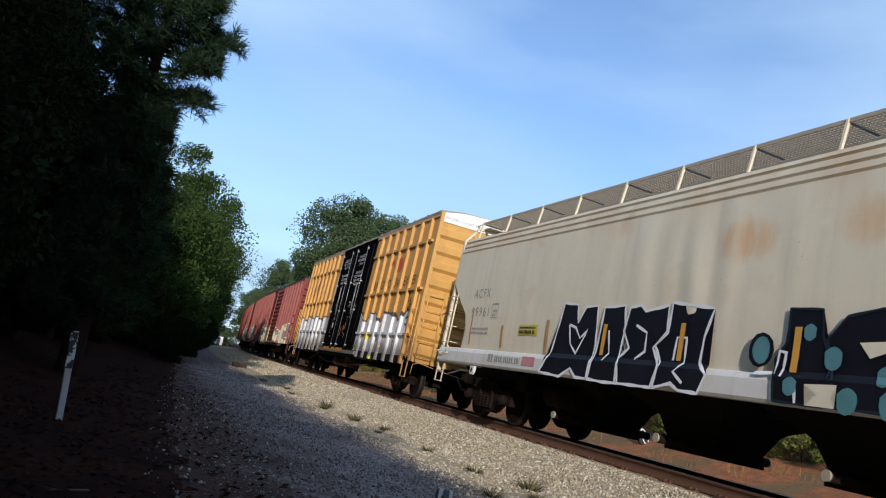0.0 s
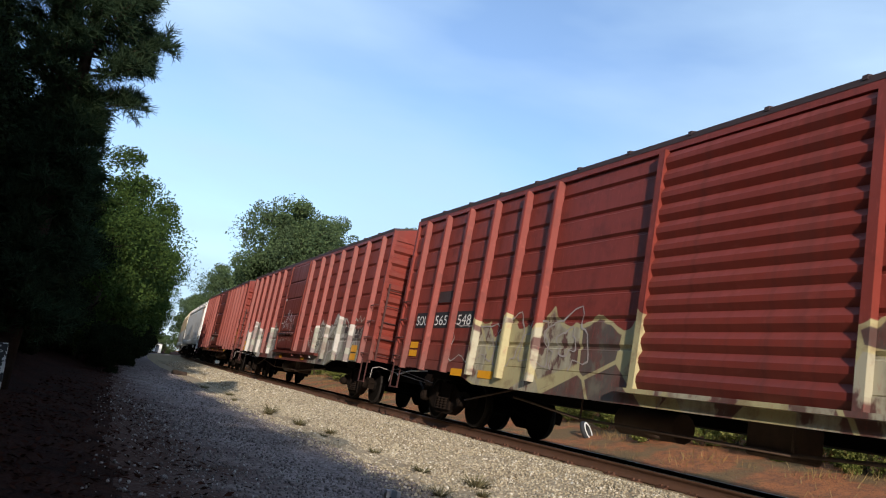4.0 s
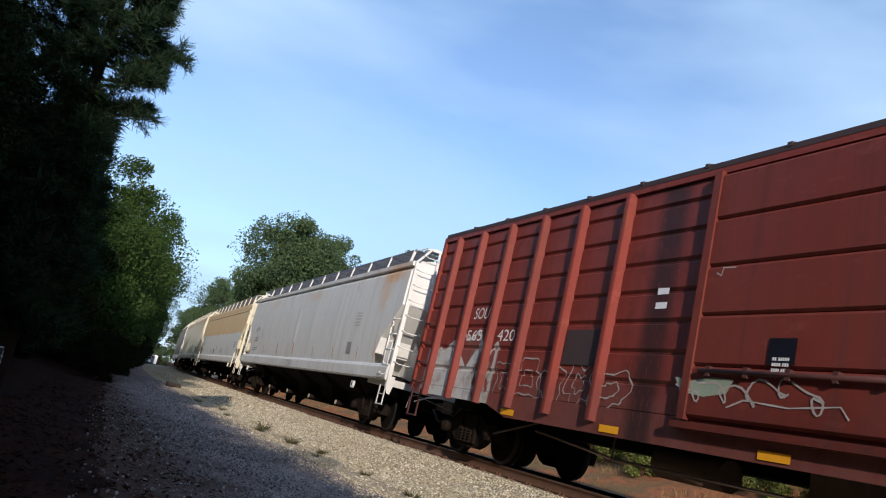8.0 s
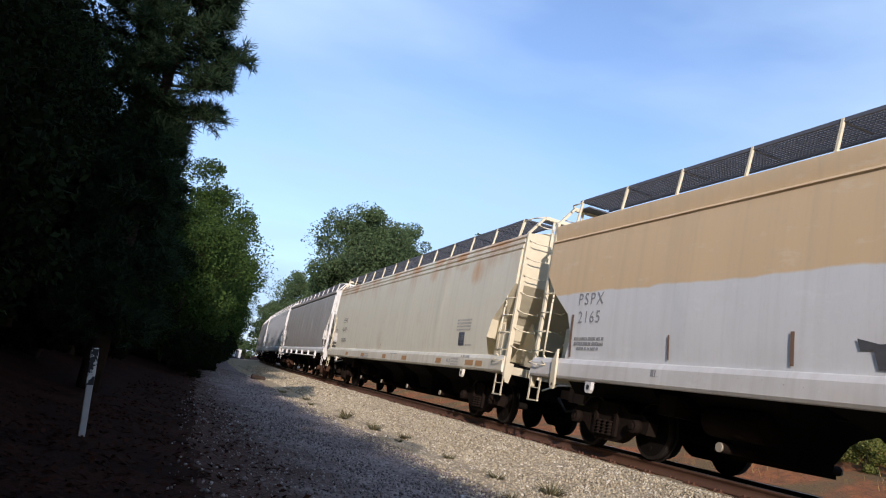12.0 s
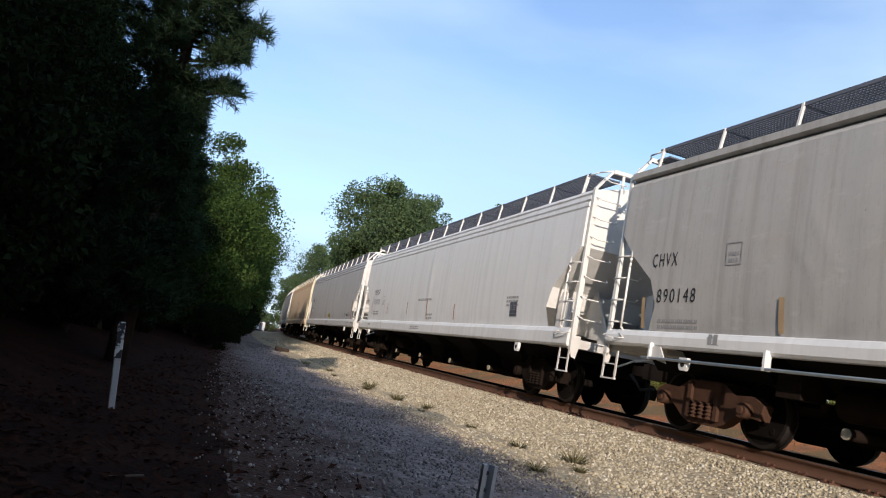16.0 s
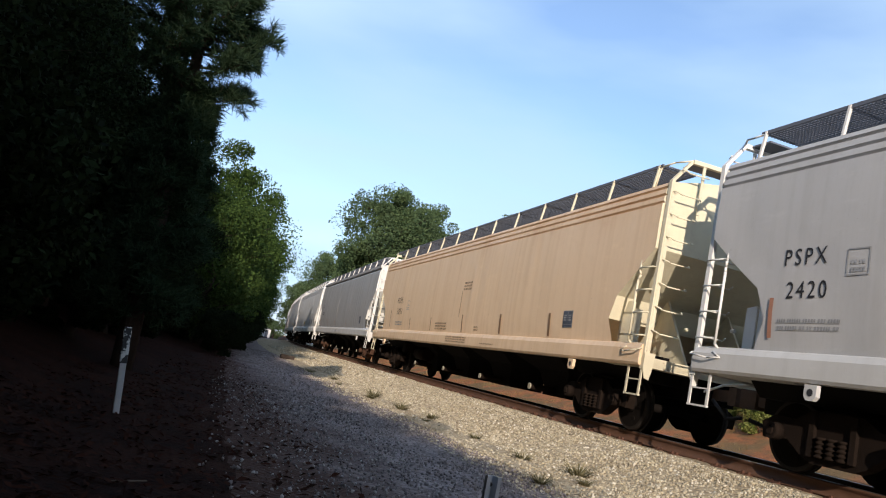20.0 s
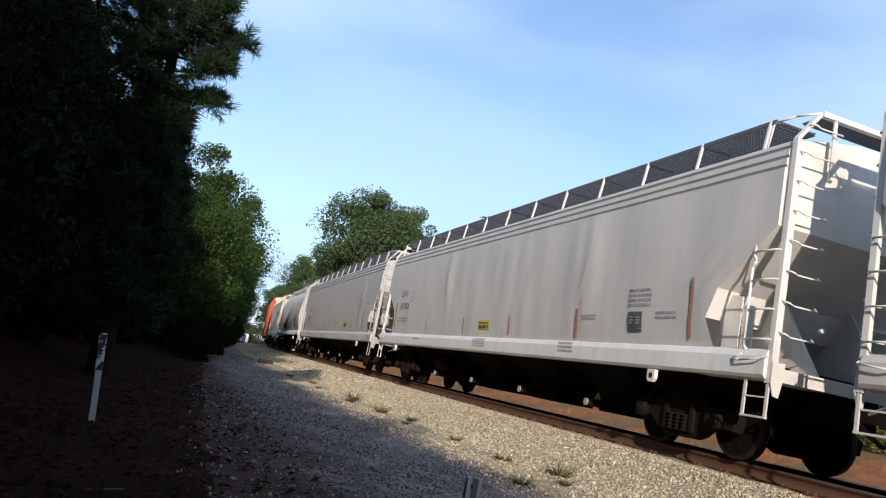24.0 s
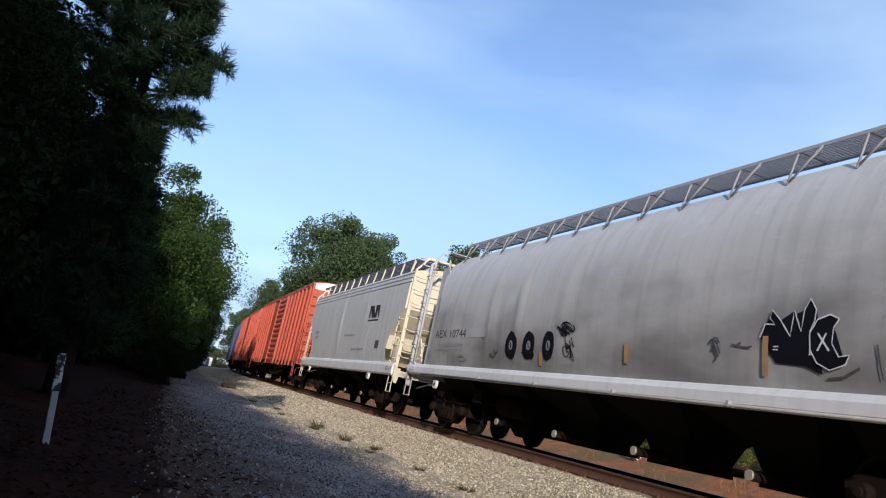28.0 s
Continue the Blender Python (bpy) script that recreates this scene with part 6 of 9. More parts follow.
def side_bits(car, prof, strips, sign=None, texts=(), mat=None, box_at=None, ink=None, sill=(), z0=1.47, high=0.42, wide=0.07, stencil=None):
    """Reflector strips, placards and small notices along the side; strips: y, or (y, width, foot, height)."""
    for y in strips:
        y, w, lo, h = y if isinstance(y, tuple) else (y, wide, z0, high)
        patch(car, "reflector_strip", y, lo, w, h, mat or ORANGE_MARK, prof, lift=0.02)
    if sign:
        y, z, w = sign
        patch(car, "placard", y, z, w, 0.21, YELLOW_SIGN, prof, label="yellow placard")
        bars(car, y, z + 0.135, w * 0.8, 0.035, INK, prof, lift=0.016)
        bars(car, y, z + 0.035, w * 0.85, 0.065, INK, prof, lift=0.016)
    for y, z, w, h, rows in texts:
        bars(car, y, z, w, h, ink or GREY_INK, prof, rows=rows)
    if box_at is not None:
        y, z = box_at
        patch(car, "consolidated_stencil", y, z, 0.40, 0.33, stencil or FAINT_INK, prof)
        for k in (-0.097, 0.097):
            patch(car, "stencil_cell", y + k, z + 0.065, 0.18, 0.25, STENCIL_BLUE if stencil is None else GREY_INK, prof, lift=0.015)
            bars(car, y + k, z + 0.22, 0.11, 0.025, FAINT_INK, prof, rows=3, lift=0.020)
        patch(car, "stencil_cell", y, z + 0.012, 0.375, 0.042, STENCIL_BLUE if stencil is None else GREY_INK, prof, lift=0.015)
    for y, z, w, h, rows in sill:
        bars(car, y, z, w, h, ink or GREY_INK, None, x=1.60, rows=rows)


def boxcar(label, front, rear, paint, z_sill=1.12, z_belly=0.80, eave=4.48, top=4.72, ribs_f=(), ribs_r=(), door=(0, 3.3), grooves=8, end_mat=None, rib_mat=None, roof=None, hi=False, door_mat=None, door_kind="plug", rails=(), end_band=None):
    """A boxcar. ribs: distances of the posts from the front end wall; door: its start and end from the front wall."""
    L = rear - front
    half = L / 2
    by = half - 1.0
    W = 1.53
    car = thing("boxcar", label, "train car", "cars of the freight train")
    rib_mat, end_mat, roof, door_mat = rib_mat or paint, end_mat or paint, roof or ROOF_DARK, door_mat or paint
    # core box with sides pressed into horizontal panels
    H = eave - z_sill
    prof = [(W - 0.04, z_sill)]
    if grooves:
        step = H / grooves
        for k in range(grooves):
            z = z_sill + k * step
            prof += [(W - 0.035, z + 0.03), (W, z + 0.075), (W, z + step - 0.02), (W - 0.035, z + step)]
    else:
        prof += [(W, z_sill + 0.01), (W, eave - 0.01)]
    prof.append((W - 0.04, eave))
    for s in (-1, 1):
        bm = bmesh.new()
        a = [bm.verts.new((s * x, -by, z)) for x, z in prof]
        b = [bm.verts.new((s * x, by, z)) for x, z in prof]
        for i in range(len(prof) - 1):
            f = (a[i], b[i], b[i + 1], a[i + 1])
            bm.faces.new(f if s > 0 else f[::-1])
        part("side_wall", bm, paint, car, smooth=25)
    bm = bmesh.new()
    box(bm, -W + 0.06, W - 0.06, -by + 0.06, by - 0.06, z_sill, eave)
    part("core", bm, BLACK_STEEL, car)
    # corrugated ends
    for s in (-1, 1):
        bm = bmesh.new()
        n = 9 if not hi else 8
        zs = [z_sill - 0.05]
        for k in range(n):
            z = z_sill + 0.1 + (eave - z_sill - 0.35) * k / n
            h = (eave - z_sill - 0.35) / n
            zs += [z, z + h * 0.18, z + h * 0.52, z + h * 0.72]
        pts = [(s * by, zs[0])]
        for k in range(n):
            a = zs[1 + 4 * k: 5 + 4 * k]
            pts += [(s * by, a[0]), (s * (by + 0.075), a[1]), (s * (by + 0.075), a[2]), (s * by, a[3])]
        pts.append((s * by, eave - 0.2))
        L1 = [bm.verts.new((-W + 0.02, p, q)) for p, q in pts]
        L2 = [bm.verts.new((W - 0.02, p, q)) for p, q in pts]
        for i in range(len(pts) - 1):
            bm.faces.new((L1[i], L1[i + 1], L2[i + 1], L2[i]))
        bmesh.ops.recalc_face_normals(bm, faces=bm.faces[:])
        part("end_wall", bm, end_mat, car, smooth=20)
        bm = bmesh.new()
        prism(bm, [(-W, eave - 0.25), (W, eave - 0.25), (W, eave), (0.9, top - 0.07), (0, top - 0.02), (-0.9, top - 0.07), (-W, eave)], min(s * (by - 0.02), s * (by + 0.03)), max(s * (by - 0.02), s * (by + 0.03)), 1)
        part("end_cap", bm, end_band or end_mat, car)
        for x in (-1, 1):
            bm = bmesh.new()
            box(bm, x * W - 0.05, x * W + 0.03 if x > 0 else x * W + 0.05, s * by - 0.05, s * by + 0.05, z_sill - 0.05, eave)
            part("corner_post", bm, rib_mat, car)
    # roof with seams and a thin overhang
    bm = bmesh.new()
    prism(bm, [(-W - 0.05, eave - 0.02), (-W - 0.05, eave + 0.06), (-0.9, top - 0.03), (0, top), (0.9, top - 0.03), (W + 0.05, eave + 0.06), (W + 0.05, eave - 0.02)], -by + 0.03, by - 0.03, 1)
    ro = part("roof", bm, roof, car, "weathered metal roof")
    bm = bmesh.new()
    prism(bm, [(-W - 0.06, eave + 0.03), (-W - 0.06, eave + 0.085), (-0.9, top), (0, top + 0.035), (0.9, top), (W + 0.06, eave + 0.085), (W + 0.06, eave + 0.03)], -0.035, 0.035, 1)
    seam = mesh_of(bm, "roof_seam", roof)
    n = int(2 * by / 1.25)
    for k in range(1, n):
        o = part("roof_seam", seam, None, ro)
        o.location = (0, -by + 2 * by * k / n, 0)
    for s in (-1, 1):
        bm = bmesh.new()
        box(bm, min(s * W, s * (W + 0.045)), max(s * W, s * (W + 0.045)), -by, by, eave - 0.11, eave - 0.02)
        part("top_chord", bm, rib_mat, car)
    # posts on both sides
    d = 0.125
    bm = bmesh.new()
    foot = z_sill - 0.16
    prism(bm, [(-W + 0.01, -0.075), (-W - d * 0.9, -0.052), (-W - d, -0.034), (-W - d, 0.034), (-W - d * 0.9, 0.052), (-W + 0.01, 0.075)], foot, eave - 0.10, 2)
    if hi:
        bm.free()
        bm = bmesh.new()
        prism(bm, [(-W + 0.01, -0.03), (-W - 0.07, -0.03), (-W - 0.07, -0.07), (-W - 0.095, -0.07), (-W - 0.095, 0.07), (-W - 0.07, 0.07), (-W - 0.07, 0.03), (-W + 0.01, 0.03)], foot, eave - 0.10, 2)
    rib = mesh_of(bm, "side_post", rib_mat)
    for u in list(ribs_f) + list(ribs_r):
        for s in (-1, 1):
            me = rib.copy()
            me.transform(pose(0, s * (by - u), 0))
            part("side_post", me, None, car).matrix_basis = pose(0, 0, 0, 0, 0, 0 if s < 0 else 180)
    for z in rails:
        for s in (-1, 1):
            for a, b in ((0.3, door[0] - 0.1), (door[1] + 0.1, 2 * by - 0.3)):
                bm = bmesh.new()
                box(bm, min(s * (W - 0.01), s * (W + 0.075)), max(s * (W - 0.01), s * (W + 0.075)), -by + a, -by + b, z - 0.035, z + 0.035)
                part("side_rail", bm, rib_mat, car)
    # fish-belly side sills
    for s in (-1, 1):
        bm = bmesh.new()
        q = [(-by, z_sill + 0.06), (-by, z_sill - 0.12), (-by + 3.3, z_sill - 0.14), (-by + 4.0, z_belly), (by - 4.0, z_belly), (by - 3.3, z_sill - 0.14), (by, z_sill - 0.12), (by, z_sill + 0.06)]
        prism(bm, q, min(s * (W - 0.03), s * (W + 0.012)), max(s * (W - 0.03), s * (W + 0.012)), 0)
        part("side_sill", bm, paint if not hi else BLACK_STEEL, car)
    # doors
    d0, d1 = -by + door[0], -by + door[1]
    for s in (-1, 1):
        if door_kind == "plug":
            bm = bmesh.new()
            n = 5
            lo = z_sill + 0.06
            h = (eave - 0.14 - lo) / n
            xo = W + 0.085
            box(bm, min(s * (W - 0.02), s * (W + 0.02)), max(s * (W - 0.02), s * (W + 0.02)), d0 + 0.05, d1 - 0.05, lo, eave - 0.14)
            dr = part("door", bm, door_mat, car, "plug door of five pressed panels")
            for k in range(n):
                bm = bmesh.new()
                z0 = lo + k * h
                prism(bm, [(s * (W - 0.02), z0), (s * (xo - 0.03), z0 + 0.005), (s * xo, z0 + 0.04), (s * xo, z0 + h - 0.04), (s * (xo - 0.03), z0 + h - 0.005), (s * (W - 0.02), z0 + h)], d0 + 0.05, d1 - 0.05, 1)
                part("door_panel", bm, door_mat, dr)
            for y in (d0 + 0.03, d1 - 0.03):
                bm = bmesh.new()
                box(bm, min(s * W, s * (xo + 0.03)), max(s * W, s * (xo + 0.03)), y - 0.06, y + 0.06, lo - 0.03, eave - 0.1)
                part("door_post", bm, door_mat, dr)
            bm = bmesh.new()
            rod(bm, (s * (xo + 0.05), d0 + 0.25, z_sill + 0.62), (s * (xo + 0.05), d1 - 0.25, z_sill + 0.62), 0.03, 0.03, 6)
            for k in range(5):
                y = d0 + 0.4 + (d1 - d0 - 0.8) * k / 4
                box(bm, min(s * xo, s * (xo + 0.07)), max(s * xo, s * (xo + 0.07)), y - 0.03, y + 0.03, z_sill + 0.56, z_sill + 0.68)
            part("locking_bar", bm, RUNG_RED, dr)
            bm = bmesh.new()
            box(bm, min(s * W, s * (xo + 0.06)), max(s * W, s * (xo + 0.06)), d0 - 3.3, d1 + 0.1, lo - 0.14, lo - 0.06)
            part("door_track", bm, door_mat, dr)
        elif door_kind == "ribbed":
            bm = bmesh.new()
            n = 13
            h = (eave - 0.14 - (z_sill - 0.1)) / n
            xo = W + 0.08
            box(bm, min(s * (W - 0.02), s * (W + 0.02)), max(s * (W - 0.02), s * (W + 0.02)), d0 + 0.05, d1 - 0.05, z_sill - 0.1, eave - 0.14)
            dr = part("door", bm, door_mat, car, "sliding door with close horizontal ribs")
            for k in range(n):
                bm = bmesh.new()
                z0 = z_sill - 0.1 + k * h
                prism(bm, [(s * (W - 0.02), z0), (s * (xo - 0.05), z0), (s * xo, z0 + h * 0.35), (s * xo, z0 + h * 0.65), (s * (xo - 0.05), z0 + h), (s * (W - 0.02), z0 + h)], d0 + 0.05, d1 - 0.05, 1)
                part("door_rib", bm, door_mat, dr)
            for y in (d0 + 0.03, d1 - 0.03):
                bm = bmesh.new()
                box(bm, min(s * W, s * (xo + 0.03)), max(s * W, s * (xo + 0.03)), y - 0.06, y + 0.06, z_sill - 0.15, eave - 0.1)
                part("door_post", bm, rib_mat, dr)
            bm = bmesh.new()
            box(bm, min(s * W, s * (xo + 0.06)), max(s * W, s * (xo + 0.06)), d0 - 2.4, d1 + 0.3, z_sill - 0.17, z_sill - 0.11)
            part("door_track", bm, rib_mat, dr)
        else:
            mid = 0.2
            for a, b in ((d0, mid), (mid, d1)):
                bm = bmesh.new()
                xo = W + 0.05
                box(bm, min(s * (W - 0.02), s * xo), max(s * (W - 0.02), s * xo), a + 0.02, b - 0.02, z_sill + 0.05, eave - 0.12)
                dr = part("door", bm, door_mat, car, "black plug door")
                for k in range(1, 4):
                    z = z_sill + 0.1 + (eave - z_sill) * k / 4
                    bm = bmesh.new()
                    box(bm, min(s * (xo - 0.01), s * (xo + 0.02)), max(s * (xo - 0.01), s * (xo + 0.02)), a + 0.06, b - 0.06, z - 0.025, z + 0.025)
                    part("door_stiffener", bm, door_mat, dr)
                ym = (a + b) / 2
                for y in ((a + 0.35, b - 0.20) if b > 1 else (a + 0.95, b - 0.50)):
                    bm = bmesh.new()
                    rod(bm, (s * (xo + 0.06), y, z_sill + 0.1), (s * (xo + 0.06), y, eave - 0.2), 0.008, 0.008, 6)
                    part("locking_rod", bm, ZINC, dr, "pale vertical locking rod")
                    for z in (z_sill + 0.2, z_sill + 1.5, z_sill + 2.6, eave - 0.3):
                        bm = bmesh.new()
                        box(bm, min(s * (xo - 0.01), s * (xo + 0.075)), max(s * (xo - 0.01), s * (xo + 0.075)), y - 0.014, y + 0.014, z - 0.022, z + 0.022)
                        part("rod_clamp", bm, ZINC, dr)
                for y, lo, hi_z, r in ((a + 0.12, 0.3, 3.9, 0.02), (ym - 0.12, 1.35, 2.55, 0.009), (ym - 0.02, 1.45, 2.45, 0.006), (ym + 0.06, 0.72, 1.22, 0.022), (ym - 0.35, 0.9, 1.75, 0.016)):
                    bm = bmesh.new()
                    rod(bm, (s * (xo + 0.045), y, z_sill + lo), (s * (xo + 0.045), y, z_sill + hi_z), r, r, 6)
                    part("door_handle", bm, BLACK_STEEL if r > 0.015 else ZINC, dr)
                bm = bmesh.new()
                path_rod(bm, [(s * (xo + 0.05), ym + 0.28, z_sill + 1.62), (s * (xo + 0.05), ym + 0.02, z_sill + 1.80), (s * (xo + 0.05), ym - 0.24, z_sill + 1.55), (s * (xo + 0.05), ym - 0.26, z_sill + 1.1)], 0.004, 5)
                part("lever_linkage", bm, GREY_INK, dr)
            bm = bmesh.new()
            box(bm, min(s * W, s * (W + 0.10)), max(s * W, s * (W + 0.10)), d0 - 0.6, d1 + 0.6, z_sill - 0.10, z_sill + 0.02)
            part("door_track", bm, rib_mat, car)
            bm = bmesh.new()
            box(bm, min(s * (W + 0.03), s * (W + 0.07)), max(s * (W + 0.03), s * (W + 0.07)), d0, d1, eave - 0.125, eave - 0.025)
            part("door_header", bm, door_mat, car)
    # ladders, grab irons, steps
    rung = rib_mat if hi else RUNG_RED
    for s in (-1, 1):
        for x in (-1, 1):
            for k in range(5):
                z = z_sill + 0.1 + k * 0.42
                if k < 4:
                    bm = bmesh.new()
                    path_rod(bm, [(x * W, s * (by - 0.08), z), (x * (W + 0.10), s * (by - 0.08), z), (x * (W + 0.10), s * (by - 0.50), z), (x * W, s * (by - 0.50), z)], 0.013, 5)
                    part("grab_iron", bm, rung, car)
                bm = bmesh.new()
                path_rod(bm, [(x * (W - 0.1), s * (by + 0.03), z), (x * (W - 0.1), s * (by + 0.13), z), (x * (W - 0.55), s * (by + 0.13), z), (x * (W - 0.55), s * (by + 0.03), z)], 0.013, 5)
                part("grab_iron", bm, rung, car)
            if not hi:
                for q in (W - 0.1, W - 0.55):
                    bm = bmesh.new()
                    box(bm, x * q - 0.022, x * q + 0.022, min(s * (by + 0.09), s * (by + 0.135)), max(s * (by + 0.09), s * (by + 0.135)), z_sill - 0.05, z_sill + 1.95)
                    part("ladder_stile", bm, RUNG_RED, car)
            bm = bmesh.new()
            path_rod(bm, [(x * (W - 0.04), s * (by + 0.18), 0.62), (x * (W - 0.06), s * (by + 0.16), 0.88), (x * (W - 0.22), s * (by + 0.22), 0.94), (x * (W - 0.75), s * (by + 0.30), 0.86), (x * 0.12, s * (by + 0.50), 0.78)], 0.010, 5)
            part("uncoupling_lever", bm, FADED_WHITE if not hi else rung, car, "bent white uncoupling lever" if not hi else "")
            if hi:
                for q in (W - 0.1, W - 0.55):
                    bm = bmesh.new()
                    rod(bm, (x * q, s * (by + 0.12), z_sill), (x * q, s * (by + 0.12), z_sill + 1.95), 0.02, 0.02, 5)
                    part("ladder_stile", bm, rib_mat, car)
                    bm = bmesh.new()
                    rod(bm, (x * (W + 0.10), s * (by - q + 1.35), z_sill), (x * (W + 0.10), s * (by - q + 1.35), z_sill + 1.75), 0.02, 0.02, 5)
                    part("ladder_stile", bm, rib_mat, car)
            bm = bmesh.new()
            for yy in (by - 0.08, by - 0.5):
                box(bm, x * (W + 0.02) - 0.012, x * (W + 0.02) + 0.012, s * yy - 0.022, s * yy + 0.022, 0.52, z_sill - 0.05)
            box(bm, x * (W + 0.02) - 0.02, x * (W + 0.02) + 0.02, min(s * (by - 0.06), s * (by - 0.52)), max(s * (by - 0.06), s * (by - 0.52)), 0.50, 0.53)
            part("stirrup_step", bm, rung, car)
    # underframe
    bm = bmesh.new()
    box(bm, -0.3, 0.3, -half + 0.7, half - 0.7, 0.72, z_sill)
    part("centre_sill", bm, BLACK_STEEL, car)
    for k in range(5):
        y = -by + 4.3 + (2 * by - 8.6) * k / 4
        bm = bmesh.new()
        box(bm, -W + 0.1, W - 0.1, y - 0.08, y + 0.08, z_sill - 0.28, z_sill)
        part("crossbearer", bm, BLACK_STEEL, car)
    for s in (-1, 1):
        bm = bmesh.new()
        box(bm, -1.3, 1.3, s * (half - 3.1) - 0.35, s * (half - 3.1) + 0.35, 0.84, z_sill)
        part("bolster", bm, BLACK_STEEL, car)
    bm = bmesh.new()
    rod(bm, (-0.9, 0.8, 0.62), (-0.9, 2.0, 0.62), 0.2, 0.2, 12)
    part("brake_reservoir", bm, RUST_ROD, car)
    bm = bmesh.new()
    box(bm, -1.2, -0.75, -1.2, -0.5, 0.45, 0.85)
    bmesh.ops.bevel(bm, geom=bm.edges[:], offset=0.03, segments=1, affect="EDGES")
    part("brake_valve", bm, RUST_ROD, car)
    bm = bmesh.new()
    path_rod(bm, [(-1.25, -4.6, 0.70), (-1.25, -1.2, 0.52), (-1.25, 2.6, 0.52), (-1.25, 4.6, 0.70)], 0.022, 5)
    part("brake_rod", bm, RUST_ROD, car)
    for y in (-3.2, -1.2, 2.6):
        bm = bmesh.new()
        rod(bm, (-1.25, y, 0.54 if y > -3 else 0.60), (-1.25, y, z_sill - 0.1), 0.015, 0.015, 5)
        part("rod_hanger", bm, RUST_ROD, car)
    bm = bmesh.new()
    rod(bm, (-1.2, 4.5, 0.86), (-1.2, half - 4.2, 0.50), 0.02, 0.02, 5)
    part("brake_lever", bm, RUST_ROD, car)
    bm = bmesh.new()
    hoop(bm, -0.75, -by - 0.22, 2.3, 0.26, 0.014)
    rod(bm, (-0.75, -by, 2.3), (-0.75, -by - 0.22, 2.3), 0.03, 0.03, 6)
    part("brake_wheel", bm, rib_mat, car)
    add_running_gear(car, half, half - 3.1)
    return car, by, half

def travelled(t):
    """Metres that the train has gone after t seconds."""
    return 10.841 * t - 1.054 * t * t / 28 + 0.867 * t ** 3 / 784


JOINTS = [-2.0, 18.84, 39.62, 60.52, 81.40, 101.36, 121.71, 140.75, 161.37, 180.56, 201.05, 220.61, 241.44, 260.64, 280.14, 300.65, 318.2, 332.92, 354.3, 374.6, 394.0, 413.0]
CARS = []
SILLED = [(1.60, 0.9), (1.60, 1.36), (1.56, 1.44), (1.575, 2.6), (1.58, 3.4), (1.565, 3.9)]

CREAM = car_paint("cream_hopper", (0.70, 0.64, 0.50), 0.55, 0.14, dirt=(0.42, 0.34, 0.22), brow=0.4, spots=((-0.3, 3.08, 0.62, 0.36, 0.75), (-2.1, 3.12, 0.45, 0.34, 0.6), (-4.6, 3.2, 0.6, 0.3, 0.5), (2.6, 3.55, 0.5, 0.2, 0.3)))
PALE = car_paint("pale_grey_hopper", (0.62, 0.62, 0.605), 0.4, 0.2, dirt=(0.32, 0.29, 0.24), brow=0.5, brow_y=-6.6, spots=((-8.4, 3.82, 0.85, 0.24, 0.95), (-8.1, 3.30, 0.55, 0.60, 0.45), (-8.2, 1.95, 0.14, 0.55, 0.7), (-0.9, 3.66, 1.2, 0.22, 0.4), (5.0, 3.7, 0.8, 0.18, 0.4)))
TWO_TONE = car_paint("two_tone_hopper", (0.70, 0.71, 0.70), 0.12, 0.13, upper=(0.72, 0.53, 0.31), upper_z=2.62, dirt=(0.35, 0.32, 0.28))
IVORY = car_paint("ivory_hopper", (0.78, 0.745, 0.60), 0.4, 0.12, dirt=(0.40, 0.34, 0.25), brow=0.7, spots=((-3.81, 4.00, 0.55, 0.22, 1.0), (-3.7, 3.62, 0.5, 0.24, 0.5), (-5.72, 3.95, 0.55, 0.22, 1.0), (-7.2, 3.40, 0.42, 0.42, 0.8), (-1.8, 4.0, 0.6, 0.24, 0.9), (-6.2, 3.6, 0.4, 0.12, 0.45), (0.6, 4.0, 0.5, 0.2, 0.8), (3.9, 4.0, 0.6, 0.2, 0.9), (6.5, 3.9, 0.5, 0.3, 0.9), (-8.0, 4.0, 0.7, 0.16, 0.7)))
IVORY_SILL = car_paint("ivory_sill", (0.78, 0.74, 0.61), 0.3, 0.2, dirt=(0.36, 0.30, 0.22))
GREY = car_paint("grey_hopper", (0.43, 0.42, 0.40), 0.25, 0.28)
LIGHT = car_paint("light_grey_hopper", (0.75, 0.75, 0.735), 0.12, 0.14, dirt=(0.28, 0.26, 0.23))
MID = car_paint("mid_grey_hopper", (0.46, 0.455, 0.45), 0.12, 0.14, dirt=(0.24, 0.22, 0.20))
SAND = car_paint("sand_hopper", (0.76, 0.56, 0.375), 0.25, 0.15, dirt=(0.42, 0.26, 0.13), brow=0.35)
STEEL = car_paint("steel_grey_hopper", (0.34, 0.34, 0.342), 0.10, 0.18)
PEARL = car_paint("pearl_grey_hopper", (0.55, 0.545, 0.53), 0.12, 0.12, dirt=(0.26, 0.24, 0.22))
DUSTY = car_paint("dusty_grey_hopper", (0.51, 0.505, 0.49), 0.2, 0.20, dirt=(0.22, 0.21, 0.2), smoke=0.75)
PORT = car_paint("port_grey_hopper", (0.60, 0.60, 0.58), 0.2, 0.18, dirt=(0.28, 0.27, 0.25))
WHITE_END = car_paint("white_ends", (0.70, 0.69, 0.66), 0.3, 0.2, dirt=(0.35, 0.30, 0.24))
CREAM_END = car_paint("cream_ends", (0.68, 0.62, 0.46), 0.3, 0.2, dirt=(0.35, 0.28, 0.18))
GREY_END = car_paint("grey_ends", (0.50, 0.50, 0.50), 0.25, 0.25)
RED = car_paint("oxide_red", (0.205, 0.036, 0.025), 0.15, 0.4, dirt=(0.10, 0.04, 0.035))
